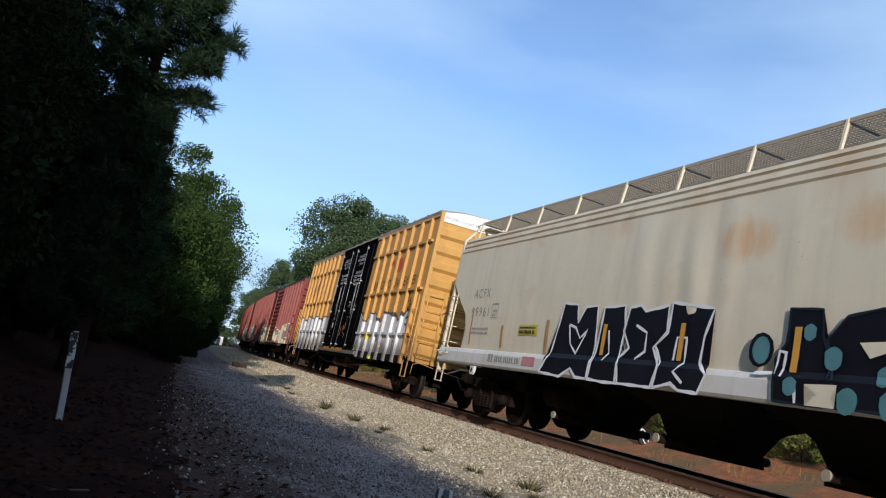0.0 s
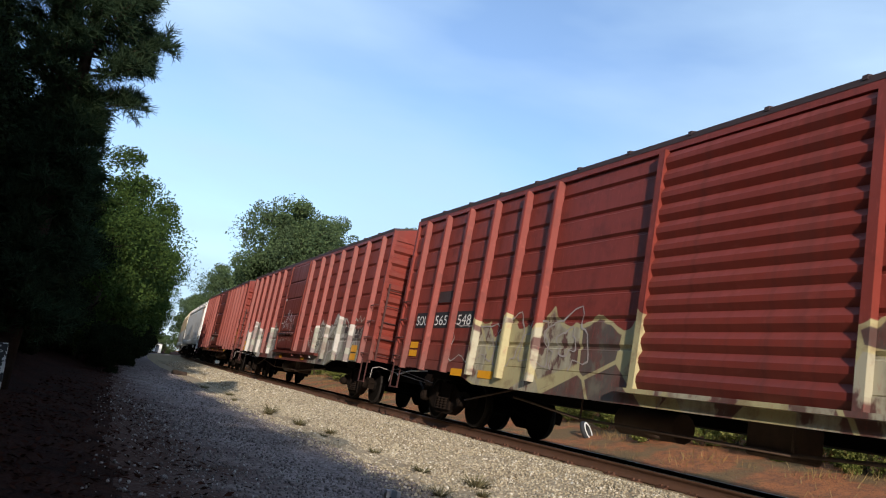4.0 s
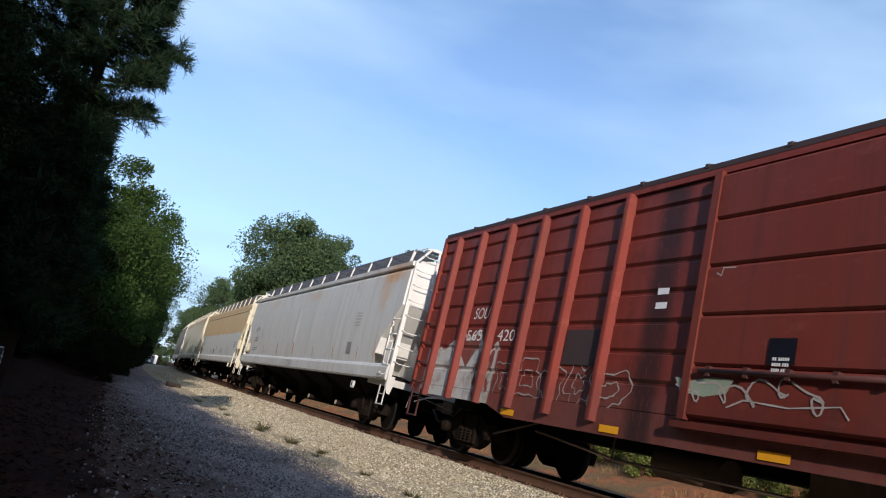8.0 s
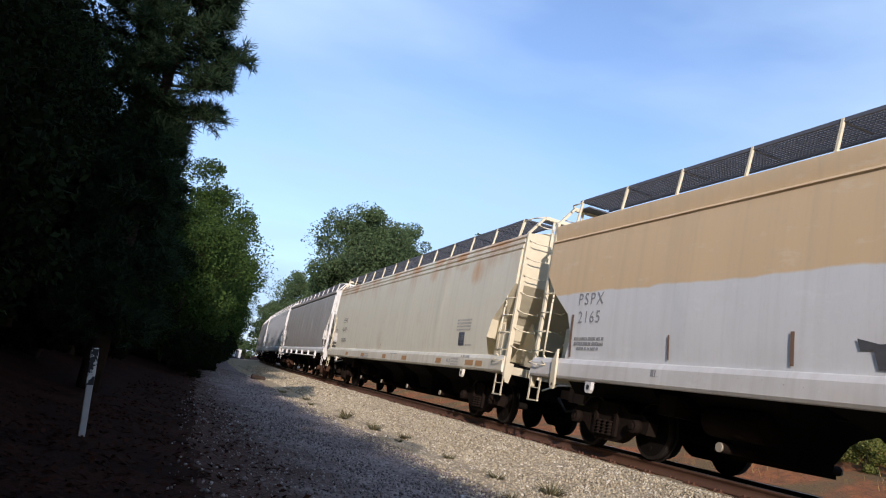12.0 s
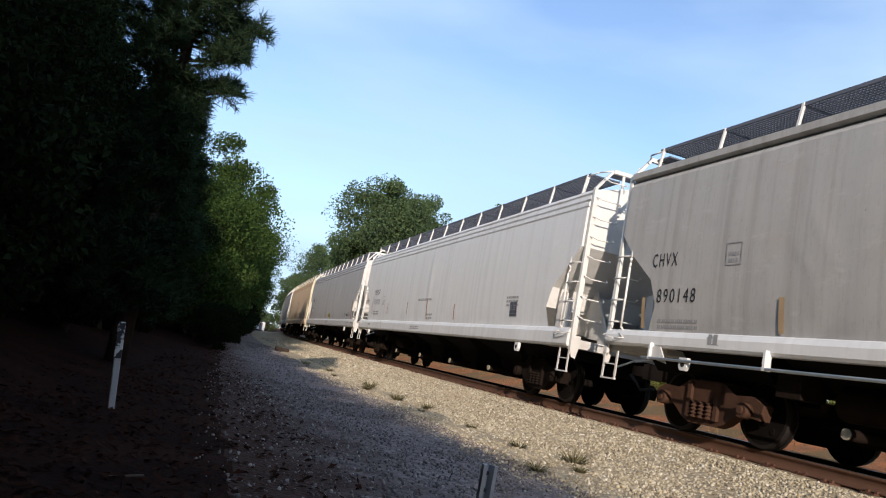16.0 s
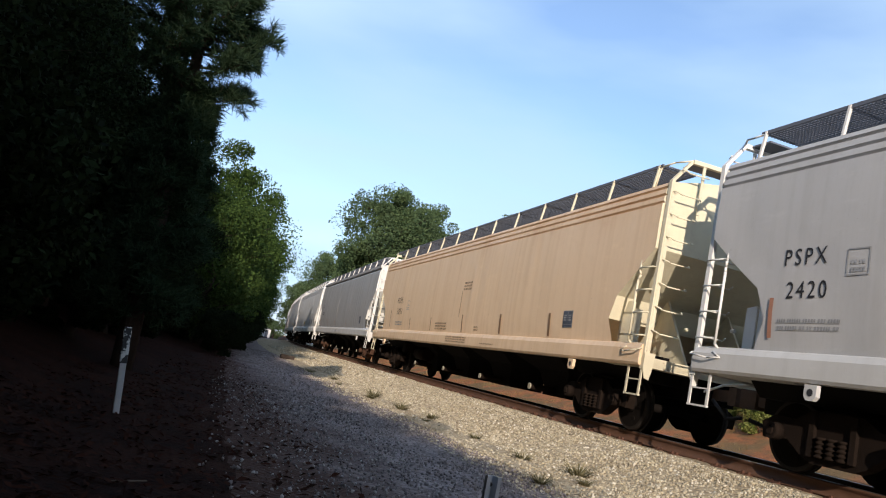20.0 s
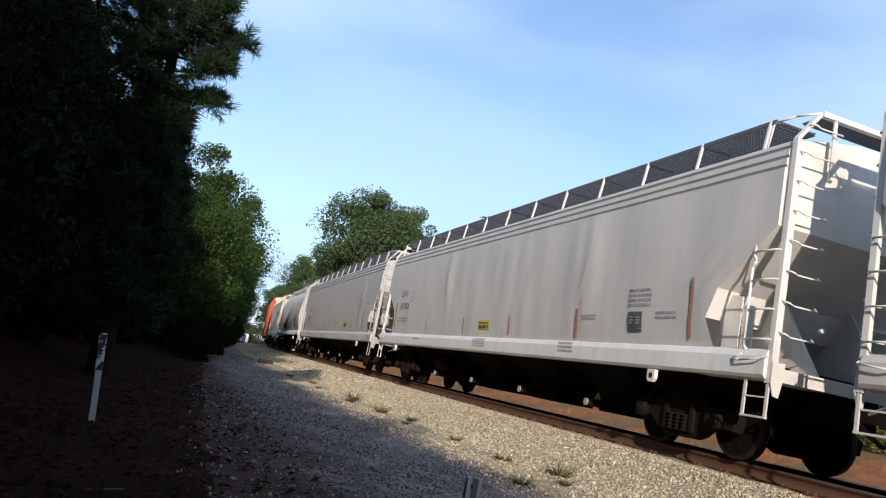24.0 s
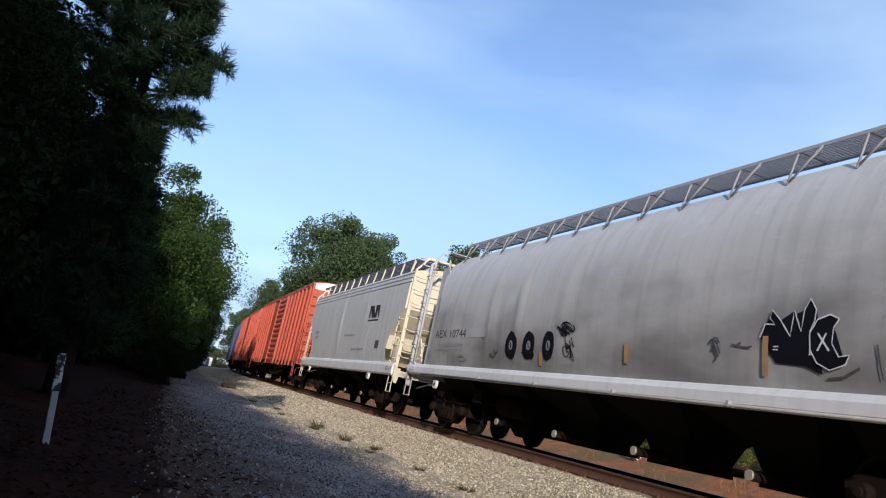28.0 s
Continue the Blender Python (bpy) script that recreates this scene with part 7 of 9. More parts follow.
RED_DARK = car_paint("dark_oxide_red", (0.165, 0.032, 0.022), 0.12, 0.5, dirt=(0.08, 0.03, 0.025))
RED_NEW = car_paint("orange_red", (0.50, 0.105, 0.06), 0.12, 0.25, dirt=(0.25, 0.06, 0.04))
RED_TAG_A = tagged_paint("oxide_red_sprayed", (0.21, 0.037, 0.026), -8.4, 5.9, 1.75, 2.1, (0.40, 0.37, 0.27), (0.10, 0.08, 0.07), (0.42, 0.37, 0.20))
RED_TAG_B = tagged_paint("oxide_red_tagged", (0.21, 0.037, 0.026), -8.7, 8.7, 1.85, 2.6, (0.27, 0.275, 0.22), (0.20, 0.21, 0.20), (0.42, 0.40, 0.36), jamb_shade=1.85, bare=((-3.4, 1.6), (3.0, 4.6)))
RED_TAG_C = tagged_paint("oxide_red_corner_tag", (0.185, 0.033, 0.024), 5.9, 8.8, 1.85, 2.3, (0.40, 0.42, 0.38), (0.20, 0.06, 0.05), (0.48, 0.48, 0.46), jamb_shade=1.85)
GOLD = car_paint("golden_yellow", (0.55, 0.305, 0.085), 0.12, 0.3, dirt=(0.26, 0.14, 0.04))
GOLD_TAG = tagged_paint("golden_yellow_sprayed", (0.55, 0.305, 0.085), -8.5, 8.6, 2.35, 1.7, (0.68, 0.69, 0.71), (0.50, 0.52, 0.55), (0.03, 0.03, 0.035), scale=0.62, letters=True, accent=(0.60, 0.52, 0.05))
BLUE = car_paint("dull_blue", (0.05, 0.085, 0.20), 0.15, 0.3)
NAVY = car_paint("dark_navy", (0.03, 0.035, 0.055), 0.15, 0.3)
DOOR_BLACK = plain("door_black", (0.0060, 0.0055, 0.0058), 0.95, 0.0, 0.4, 4, 0.0, 0.0)


SPRAY_NIGHT = plain("navy_spray", (0.012, 0.02, 0.03), 0.5, 0.0, 0.3, 4)
STRIP_ORANGE = plain("orange_reflector", (0.62, 0.33, 0.06), 0.5, 0.0, 0.2, 6)
DULL_ORANGE = plain("dull_orange_reflector", (0.47, 0.33, 0.19), 0.6, 0.0, 0.35, 6)
STRIP_BROWN = plain("brown_reflector", (0.24, 0.15, 0.10), 0.6, 0.0, 0.3, 6)
STRIP_RED = plain("red_brown_reflector", (0.42, 0.20, 0.13), 0.6, 0.0, 0.3, 6)
BROWN_INK = plain("brown_stencil", (0.27, 0.19, 0.12), 0.7)
TRACK_ORANGE = plain("door_track_orange", (0.50, 0.22, 0.035), 0.55, 0.0, 0.3, 3)
FADED_WHITE = plain("faded_white_spray", (0.42, 0.37, 0.34), 0.6, 0.0, 0.4, 4)
TEAL_FADED = plain("faded_green_spray", (0.30, 0.36, 0.27), 0.6, 0.0, 0.4, 4)


LONGER = {0: (0.0, -0.65), 2: (-0.1, 0.35), 3: (0.0, -0.08), 4: (-0.25, 0.2)}   # end walls a little off the couplings


def span(i):
    a, b = LONGER.get(i, (0.0, 0.0))
    return JOINTS[i] + a, JOINTS[i + 1] + b


def ready(car, i):
    CARS.append((car, sum(span(i)) / 2 + (0.105 if car.name.startswith("covered") else 0.0)))


def car_cream():
    car, prof, half = hopper("cream covered hopper car with black and white spray-painted letters", *span(0), CREAM, sill=WHITE_END, grate=plain("tan_grating", (0.42, 0.36, 0.28), 0.6, 0.1, 0.2, 6), seed=3, ends=CREAM_END)
    marks(car, prof, "ACFX", "99961", 7.61, 2.55, 7.55, 2.13, ink=GREY_INK, wide=0.84, wide2=0.90, plate=(6.82, 2.24))
    side_bits(car, prof, ((7.9, 0.06, 1.5, 0.8), (6.28, 0.09, 1.48, 0.45), (4.42, 0.10, 1.42, 0.62)), sign=(5.19, 1.74, 0.8), sill=((6.5, 1.16, 0.22, 0.16, 1), (5.75, 1.17, 1.1, 0.11, 1)))
    patch(car, "pink_square", 4.84, 1.16, 0.5, 0.17, PINK_MARK, None, x=1.60)
    # two sprayed words: black letters in white outlines across body and sill
    letters = (
        [(4.35, 1.08), (4.10, 1.42), (3.98, 1.95), (3.90, 2.34), (3.45, 2.30), (3.36, 1.98), (3.18, 2.26), (2.82, 2.27), (2.72, 1.62), (2.78, 1.06), (3.10, 1.06), (3.30, 1.20), (3.62, 1.04)],
        [(2.74, 1.06), (2.66, 1.60), (2.62, 2.24), (2.06, 2.26), (1.98, 1.90), (2.02, 1.42), (1.90, 1.05), (2.30, 1.04)],
        [(1.96, 1.05), (2.02, 1.44), (1.80, 1.60), (2.00, 1.86), (1.92, 2.22), (1.66, 2.26), (1.52, 2.16), (1.00, 2.24), (0.96, 1.86), (1.22, 1.62), (1.02, 1.36), (1.10, 1.05)],
        [(1.06, 1.05), (1.00, 1.42), (1.18, 1.66), (0.94, 1.84), (0.92, 2.28), (0.06, 2.18), (0.18, 1.80), (0.20, 1.46), (0.02, 1.30), (0.12, 1.05), (0.50, 1.06), (0.68, 1.14)],
        [(-1.14, 1.08), (-1.06, 1.56), (-1.22, 1.78), (-1.20, 2.16), (-1.66, 2.14), (-1.70, 1.84), (-1.86, 1.50), (-1.96, 1.08), (-1.56, 1.07)],
        [(-1.78, 1.08), (-1.84, 1.50), (-1.76, 1.80), (-1.98, 2.06), (-2.40, 2.14), (-2.90, 2.10), (-3.30, 2.20), (-3.60, 1.98), (-3.30, 1.62), (-3.62, 1.30), (-3.40, 1.06), (-2.60, 1.08)],
        [(-3.70, 1.06), (-3.78, 2.20), (-4.30, 2.18), (-4.36, 1.60), (-4.70, 2.16), (-5.20, 2.10), (-5.28, 1.06)])
    for k, poly in enumerate(letters):
        sprayed(car, poly, SPRAY_BLACK, SILLED, 0.012 + 0.0015 * k, "spray_letters")
        ribbon(car, poly + poly[:1], 0.045 if k < 4 else 0.03, SPRAY_WHITE if k < 4 else SPRAY_NIGHT, SILLED, 0.026)
    for pts in ([(3.62, 1.95), (3.50, 1.62), (3.28, 1.46), (3.02, 1.86), (3.22, 1.72), (3.40, 1.90), (3.62, 1.95)], [(2.40, 1.86), (2.30, 1.50), (2.42, 1.38)], [(1.70, 1.95), (1.42, 1.84), (1.40, 1.56), (1.62, 1.44)], [(0.74, 1.46), (0.72, 1.78), (0.52, 1.78), (0.50, 1.44), (0.66, 1.30), (0.44, 1.16)], [(-0.80, 1.38), (-1.10, 1.40), (-1.12, 1.66), (-1.22, 1.64), (-1.20, 1.36)], [(-1.30, 1.30), (-1.42, 1.30), (-1.46, 1.08)]):
        ribbon(car, pts, 0.04, SPRAY_WHITE, SILLED, 0.028)
    sprayed(car, [(-1.56, 1.30), (-1.98, 1.32), (-1.92, 1.18), (-1.98, 1.07), (-1.60, 1.07), (-1.74, 1.20)], CREAM, SILLED, 0.030, "bare_gap")
    sprayed(car, [(-2.16, 1.78), (-2.50, 1.80), (-2.54, 1.70), (-2.30, 1.62)], CREAM, SILLED, 0.030, "bare_gap")
    for a, b, r in ((-0.84, 1.66, 0.16), (-1.86, 1.60, 0.12), (-1.52, 1.88, 0.09), (-1.36, 1.26, 0.10), (-2.12, 1.16, 0.13), (-2.66, 1.96, 0.16), (-2.50, 1.44, 0.10), (-2.62, 1.16, 0.14), (-3.10, 1.50, 0.15), (-3.36, 1.90, 0.10), (-4.1, 1.4, 0.14), (-4.9, 1.8, 0.12)):
        sprayed(car, [(a + r * math.cos(t * 0.5236) * (1 + 0.12 * math.sin(3 * t + a)), b + r * 1.1 * math.sin(t * 0.5236)) for t in range(12)], TEAL, SILLED, 0.032, "spray_dot")
    ribbon(car, [(-0.84 + 0.17 * math.cos(t * 0.5236), 1.66 + 0.19 * math.sin(t * 0.5236)) for t in range(13)], 0.05, SPRAY_BLACK, SILLED, 0.036)
    for y, lo, h in ((2.50, 1.46, 0.50), (0.62, 1.46, 0.52), (-1.36, 1.42, 0.52)):
        patch(car, "orange_strip", y, lo, 0.10, h, STRIP_ORANGE, SILLED, lift=0.036)
    ready(car, 0)


def car_gold():
    ribs = (0.65, 1.5, 2.4, 3.29, 4.06, 4.94, 5.79)
    car, by, half = boxcar("yellow high-cube boxcar with black doors and silver spray paint", *span(1), GOLD_TAG, z_sill=1.0, z_belly=0.78, eave=5.14, top=5.34, ribs_f=ribs, ribs_r=(12.74, 13.67, 14.5, 15.35, 16.25, 17.1, 17.95), door=(6.6, 11.75), grooves=0, end_mat=GOLD, rib_mat=GOLD_TAG, roof=plain("roof_steel", (0.30, 0.25, 0.19), 0.6, 0.1, 0.3, 2), hi=True, door_mat=DOOR_BLACK, door_kind="double", rails=(4.36, 2.98, 1.66), end_band=WHITE_PAINT)
    W = 1.53
    for s, y in ((-1, -by - 0.035),):
        lettering(car, "EXCESS HEIGHT CAR", -0.86, 4.98, 0.11, GREY_INK, width=1.15, end=y)
    # slogan and emblem between the posts
    for ch, u in zip(("RAIL", "CAR", "POOL", "ING", "EXP", "ERTS"), (5.36, 4.5, 3.67, 2.87, 1.95, 1.07)):
        lettering(car, ch, -by + u, 3.14, 0.42, INK, None, x=W, wide=0.82)
    e = -by + 4.35
    outline(car, "emblem", [(e, 3.66), (e, 4.06), (e - 1.35, 4.06), (e - 1.35, 3.92), (e - 0.30, 3.92), (e - 0.22, 3.66)], SIGN_RED, None, x=W)
    for k in (0, 0.30):
        outline(car, "emblem", [(e - 0.95 - k, 4.10), (e - 1.12 - k, 4.10), (e - 1.32 - k, 3.88), (e - 1.12 - k, 3.62), (e - 0.95 - k, 3.62), (e - 1.12 - k, 3.88)], SIGN_RED, None, x=W, lift=0.013)
    yb = 6.78
    for a, b, mat in (((-0.48, 0.0), (0.42, 0.85), SIGN_RED), ((0.48, 0.0), (-0.42, 0.85), SIGN_RED), ((-0.36, 0.12), (0.26, 0.80), SIGN_BLUE), ((0.36, 0.12), (-0.26, 0.80), SIGN_BLUE)):
        z0 = 3.24
        outline(car, "emblem", [(yb + a[0], z0 + a[1]), (yb + a[0] + 0.15, z0 + a[1]), (yb + b[0] + 0.15, z0 + b[1]), (yb + b[0], z0 + b[1])], mat, None, x=W, lift=0.014 if mat is SIGN_RED else 0.018)
    lettering(car, "next\nload", 7.75, 3.6, 0.28, INK, None, x=W, width=0.46)
    lettering(car, "any\nroad", 5.55, 3.68, 0.30, INK, None, x=W, width=0.55)
    for ch, u, z in (("TB", 1.25, 2.62), ("OX", 2.05, 2.62), ("66", 1.25, 2.30), ("44", 2.05, 2.30), ("6", 2.95, 2.30)):
        lettering(car, ch, by - u, z, 0.36, INK, None, x=W)
    mid = 0.2
    for y, lines in ((mid + 1.05, ("CLOSE THIS DOOR\nBEFORE CLOSING\nMAIN DOOR", "CIERRE ESTA PUERTA\nANTES DE CERRAR\nLA PUERTA PRINCIPAL")), (mid - 1.27, ("CLOSE AND LOCK\nBOTH DOORS BEFORE\nMOVING CAR", "CIERRE Y PONGA\nEL SEGURO EN AMBAS\nPUERTAS ANTES DE\nMOVER EL CARRO"))):
        lettering(car, lines[0], y, 4.55, 0.15, WHITE_INK, None, x=W + 0.055, width=1.15)
        lettering(car, lines[1], y, 3.92, 0.15, WHITE_INK, None, x=W + 0.055, width=1.2)
    for y, r in ((1.26, 1.52), (-1.05, -0.78)):
        patch(car, "red_decal", r, 1.74, 0.19, 0.19, SIGN_RED, None, x=W + 0.055)
        patch(car, "white_decal", y, 1.83, 0.21, 0.21, WHITE_INK, None, x=W + 0.055)
        bars(car, y, 1.87, 0.15, 0.045, FADED_BLACK, None, x=W + 0.066, rows=2)
        for dz in (0.0, 0.06):
            ribbon(car, [(y + 0.08, 2.12 + dz), (y, 2.20 + dz), (y - 0.07, 2.13 + dz), (y - 0.14, 2.19 + dz)], 0.016, FADED_WHITE, None, 0.0)
        patch(car, "latch_tip", y - 0.17, 1.44, 0.03, 0.14, WHITE_PAINT, None, x=W + 0.09)
        bars(car, y + 0.25, 1.63, 0.22, 0.04, GREY_INK, None, x=W + 0.055)
    for k in (0, 0.16):
        patch(car, "white_decal", -0.74 - k, 2.62, 0.025, 0.13, WHITE_INK, None, x=W + 0.055)
    patch(car, "white_decal", -0.86, 2.78, 0.26, 0.07, FADED_WHITE, None, x=W + 0.055)
    for z in (1.74, 1.64, 1.55, 1.46):
        bars(car, -1.97, z, 0.20, 0.06, FADED_WHITE, None, x=W)
    bars(car, -1.55, 2.62, 0.7, 0.07, GREY_INK, None, x=W + 0.055, rows=2)
    for q in ([(-1.86, 1.02), (-2.20, 1.08), (-2.60, 1.02), (-3.10, 1.10)], [(-2.06, 1.34), (-2.14, 1.20), (-2.12, 1.12)], [(-2.40, 1.60), (-2.52, 1.30), (-2.36, 1.16)]):
        ribbon(car, q, 0.09, LIME, None, -0.060)
    patch(car, "orange_plate", -0.38, 1.52, 0.07, 0.36, TRACK_ORANGE, None, x=W + 0.06)
    for y, w in ((1.23, 1.07), (0.02, 0.63), (-1.05, 1.04)):
        patch(car, "yellow_sill_plate", y, 0.95, w, 0.12, TRACK_ORANGE, None, x=W + 0.105)
    patch(car, "emblem", 6.86, 3.26, 0.17, 0.62, SIGN_RED, None, x=W + 0.095, lift=0.004)
    patch(car, "emblem", 6.86, 3.46, 0.12, 0.26, SIGN_BLUE, None, x=W + 0.095, lift=0.009)
    for q in ([(-8.06, 2.95), (-8.10, 2.60), (-8.30, 2.74), (-8.24, 2.40), (-8.44, 2.62), (-8.50, 2.90)], [(-8.12, 2.44), (-8.36, 2.30), (-8.20, 2.12), (-8.50, 2.20), (-8.62, 2.46)], [(-8.20, 1.98), (-8.40, 1.92), (-8.36, 2.10), (-8.66, 1.96), (-8.74, 2.20)], [(-8.58, 2.84), (-8.66, 2.60), (-8.56, 2.44)]):
        ribbon(car, q, 0.05, SPRAY_BLACK, None, -0.055)
    # yellow arrows over the silver letters, with dark edges
    for q in ([(3.20, 1.42), (3.06, 1.30), (2.74, 1.50), (2.30, 1.54)], [(2.22, 1.52), (2.14, 1.30), (2.20, 1.06)], [(4.94, 1.02), (4.80, 0.96)], [(6.40, 1.20), (6.30, 1.08)], [(3.76, 1.32), (3.56, 1.52), (3.44, 1.28), (3.70, 1.30)]):
        ribbon(car, q, 0.11, SPRAY_BLACK, None, -0.062)
        ribbon(car, q, 0.06, YELLOW_SIGN, None, -0.056)
    for q in ([(4.60, 1.62), (4.62, 1.44), (4.42, 1.44), (4.44, 1.62)], [(5.86, 1.55), (5.40, 1.60), (5.20, 1.40)], [(7.30, 1.30), (6.96, 1.42), (6.70, 1.22)], [(5.60, 1.70), (5.10, 1.72), (5.08, 1.88)], [(-3.0, 1.9), (-3.3, 1.5), (-3.0, 1.3)], [(-5.2, 1.8), (-5.5, 1.4), (-5.9, 1.6)]):
        ribbon(car, q, 0.035, SPRAY_BLACK, None, -0.058)
    ready(car, 1)


def red_ribs(by):
    return (0.58, 1.71, 2.83, 3.95, 5.1, 6.3), tuple(2 * by - u for u in (0.58, 1.65, 2.78, 3.9, 5.05, 6.2))


def red_cars():
    for i, paint, label, kind, dmat in ((2, RED_TAG_A, "oxide red ribbed boxcar with cream spray paint along its foot", "ribbed", RED), (3, RED_TAG_B, "oxide red ribbed boxcar with pale spray-painted letters", "plug", RED_DARK), (4, RED_TAG_C, "oxide red ribbed boxcar with white lettering and a dark door", "plug", RED_DARK)):
        L = span(i)[1] - span(i)[0]
        by = L / 2 - 1.0
        rf, rr = red_ribs(by)
        rr = tuple(u - LONGER[i][1] for u in rr)
        door = (7.45, 10.8)
        if i == 3:
            rf, rr, door = (0.65, 1.9, 3.1, 4.35, 5.55, 6.65, 7.93), (12.35, 13.5, 14.65, 15.9, 17.08, 18.22), (8.22, 10.95)
        if i == 2:
            rr = (18.70, 17.65, 16.58, 15.48, 14.35, 13.35)
        if i == 4:
            rf, door = (0.8, 1.9, 2.95, 3.95, 5.05, 6.0), (7.2, 10.25)
        car, by, half = boxcar(label, *span(i), paint, ribs_f=rf, ribs_r=rr, door=door, door_kind=kind, door_mat=dmat, end_mat=RED, rib_mat=paint if i != 4 else RED)
        W = 1.53
        bt = by - LONGER[i][1]
        if i == 2:
            for ch, u in (("SOU", 0.86), ("565", 1.82), ("548", 2.87)):
                patch(car, "number_panel", bt - u, 1.87, 0.72, 0.34, INK, None, x=W, lift=0.006)
                lettering(car, ch, bt - u, 1.93, 0.30, WHITE_INK, None, x=W, width=0.58, lift=0.014)
            patch(car, "vent_hood", bt - 1.85, 2.42, 0.7, 0.24, ROOF_DARK, None, x=W)
            for u, z, w in ((0.68, 1.42, 0.42), (0.68, 1.24, 0.42), (2.95, 0.92, 0.5), (4.1, 0.93, 0.55)):
                patch(car, "yellow_reflector", bt - u, z, w, 0.14, REFLECT, None, x=W + 0.01)
            for k, ch in enumerate(range(5)):
                bars(car, -by + 1.2 + k * 1.1, 3.2 + 0.0 * k, 0.5, 0.16, WHITE_INK, None, x=W)
        if i == 3:
            lettering(car, "NS", 6.95, 2.46, 0.30, FADED_WHITE, None, x=W, width=0.42)
            for ch, y in (("46", 6.80), ("05", 5.74)):
                lettering(car, ch, y, 2.0, 0.28, FADED_WHITE, None, x=W, width=0.5)
            # the scrawl over the door and outlines on the panels, stroke by stroke
            for q in ([(1.16, 2.49), (1.14, 2.31)], [(1.28, 2.20), (1.24, 2.13), (1.04, 2.14), (0.94, 2.26), (0.95, 2.08), (0.90, 1.91)],
                      [(0.66, 1.95), (0.72, 2.12), (0.62, 2.30), (0.46, 2.56), (0.34, 2.63), (0.24, 2.56), (0.36, 2.34), (0.60, 2.26), (0.46, 2.10), (0.33, 2.02), (0.22, 2.14)],
                      [(0.20, 2.24), (0.04, 2.42), (0.0, 2.56), (-0.03, 2.34), (-0.01, 2.18), (0.12, 2.00), (0.26, 1.93)], [(-0.06, 2.26), (-0.18, 2.46), (-0.22, 2.20), (-0.23, 1.84)], [(-0.54, 2.40), (-0.50, 2.14), (-0.39, 1.85)]):
                ribbon(car, q, 0.022, SPRAY_WHITE, None, 0.022)
            cursive(car, -1.08, -0.50, 1.97, 0.20, ROOF_DARK, 4, 0.014, x=1.622, seed=6)
            cursive(car, -0.85, 1.30, 1.52, 0.12, FADED_WHITE, 7, 0.006, x=1.622, seed=9)
            for q in ([(-2.35, 1.32), (-2.62, 1.74), (-2.85, 1.99), (-2.98, 1.84), (-3.16, 1.83), (-3.20, 1.29), (-3.02, 1.40), (-2.92, 1.72)], [(-3.47, 1.24), (-3.62, 1.70), (-3.81, 2.09), (-3.94, 1.88), (-4.18, 1.84), (-4.02, 1.50), (-4.21, 1.28)],
                      [(-4.64, 1.90), (-4.88, 1.98), (-4.78, 1.78), (-4.98, 1.60)], [(-5.28, 2.05), (-5.50, 1.92), (-5.60, 2.18), (-5.90, 2.10), (-6.20, 2.24), (-6.28, 2.04)], [(-6.40, 1.70), (-6.71, 2.19), (-6.98, 2.06), (-7.05, 1.92), (-7.32, 2.02)], [(-7.52, 2.05), (-7.62, 2.17), (-7.84, 2.08), (-7.94, 2.24), (-8.14, 2.06), (-8.33, 2.18), (-8.46, 1.98)],
                      [(-5.70, 1.82), (-6.00, 1.62), (-5.86, 1.38)], [(-7.60, 1.30), (-7.90, 1.70), (-8.20, 1.32)], [(5.90, 1.20), (5.62, 1.60), (5.36, 1.30)], [(6.90, 1.86), (6.62, 1.62), (6.80, 1.30)],
                      [(4.40, 1.60), (4.10, 1.42), (4.34, 1.20), (4.00, 1.02)], [(3.70, 1.26), (3.40, 1.22), (3.20, 1.06), (3.46, 0.98)], [(2.90, 1.24), (2.60, 1.34), (2.44, 1.16), (2.66, 1.02)]):
                ribbon(car, q, 0.034, SPRAY_PALE, None, -0.060)
            rng = random.Random(37)
            for k in range(34):
                y = -8.7 + k * 0.28 if k < 19 else 4.9 + (k - 19) * 0.27
                z, a, r = rng.uniform(1.15, 1.9), rng.uniform(0, 6.28), rng.uniform(0.10, 0.26)
                arc = [(y + r * math.cos(a + j * 0.5) * 0.8, z + r * math.sin(a + j * 0.5)) for j in range(rng.randint(3, 6))]
                ribbon(car, arc, 0.028, (SPRAY_PALE, FADED_BLACK, RUNG_RED)[k % 3], None, -0.058)
            for u in (12.35, 15.9, 17.08, 18.22, 0.65, 1.9, 3.1, 4.35):
                y, x = u - by, -0.072 + 0.13
                for q in ([(y - 0.03, 1.96), (y + 0.02, 1.80), (y - 0.02, 1.62)], [(y + 0.03, 1.44), (y - 0.02, 1.30), (y + 0.02, 1.10)]):
                    ribbon(car, q, 0.03, SPRAY_PALE if u > 2 else FADED_BLACK, None, x)
            for y, z, w, h in ((3.50, 1.42, 0.80, 0.40), (-6.95, 1.76, 0.26, 0.18), (-7.92, 1.74, 0.20, 0.14), (-8.18, 1.74, 0.16, 0.14), (-8.02, 1.62, 0.38, 0.08)):
                patch(car, "tack_board", y, z, w, h, ROOF_DARK, None, x=W + 0.012)
            for y, z, w in ((6.80, 2.05, 0.62), (6.80, 1.72, 0.50), (5.66, 1.83, 0.56), (5.64, 1.50, 0.50)):
                bars(car, y, z, w, 0.10, FADED_WHITE if z > 2 else FADED_BLACK, None, x=W)
            for z in (2.95, 2.78, 2.62):
                bars(car, 8.12, z, 0.30, 0.11, FADED_WHITE, None, x=W)
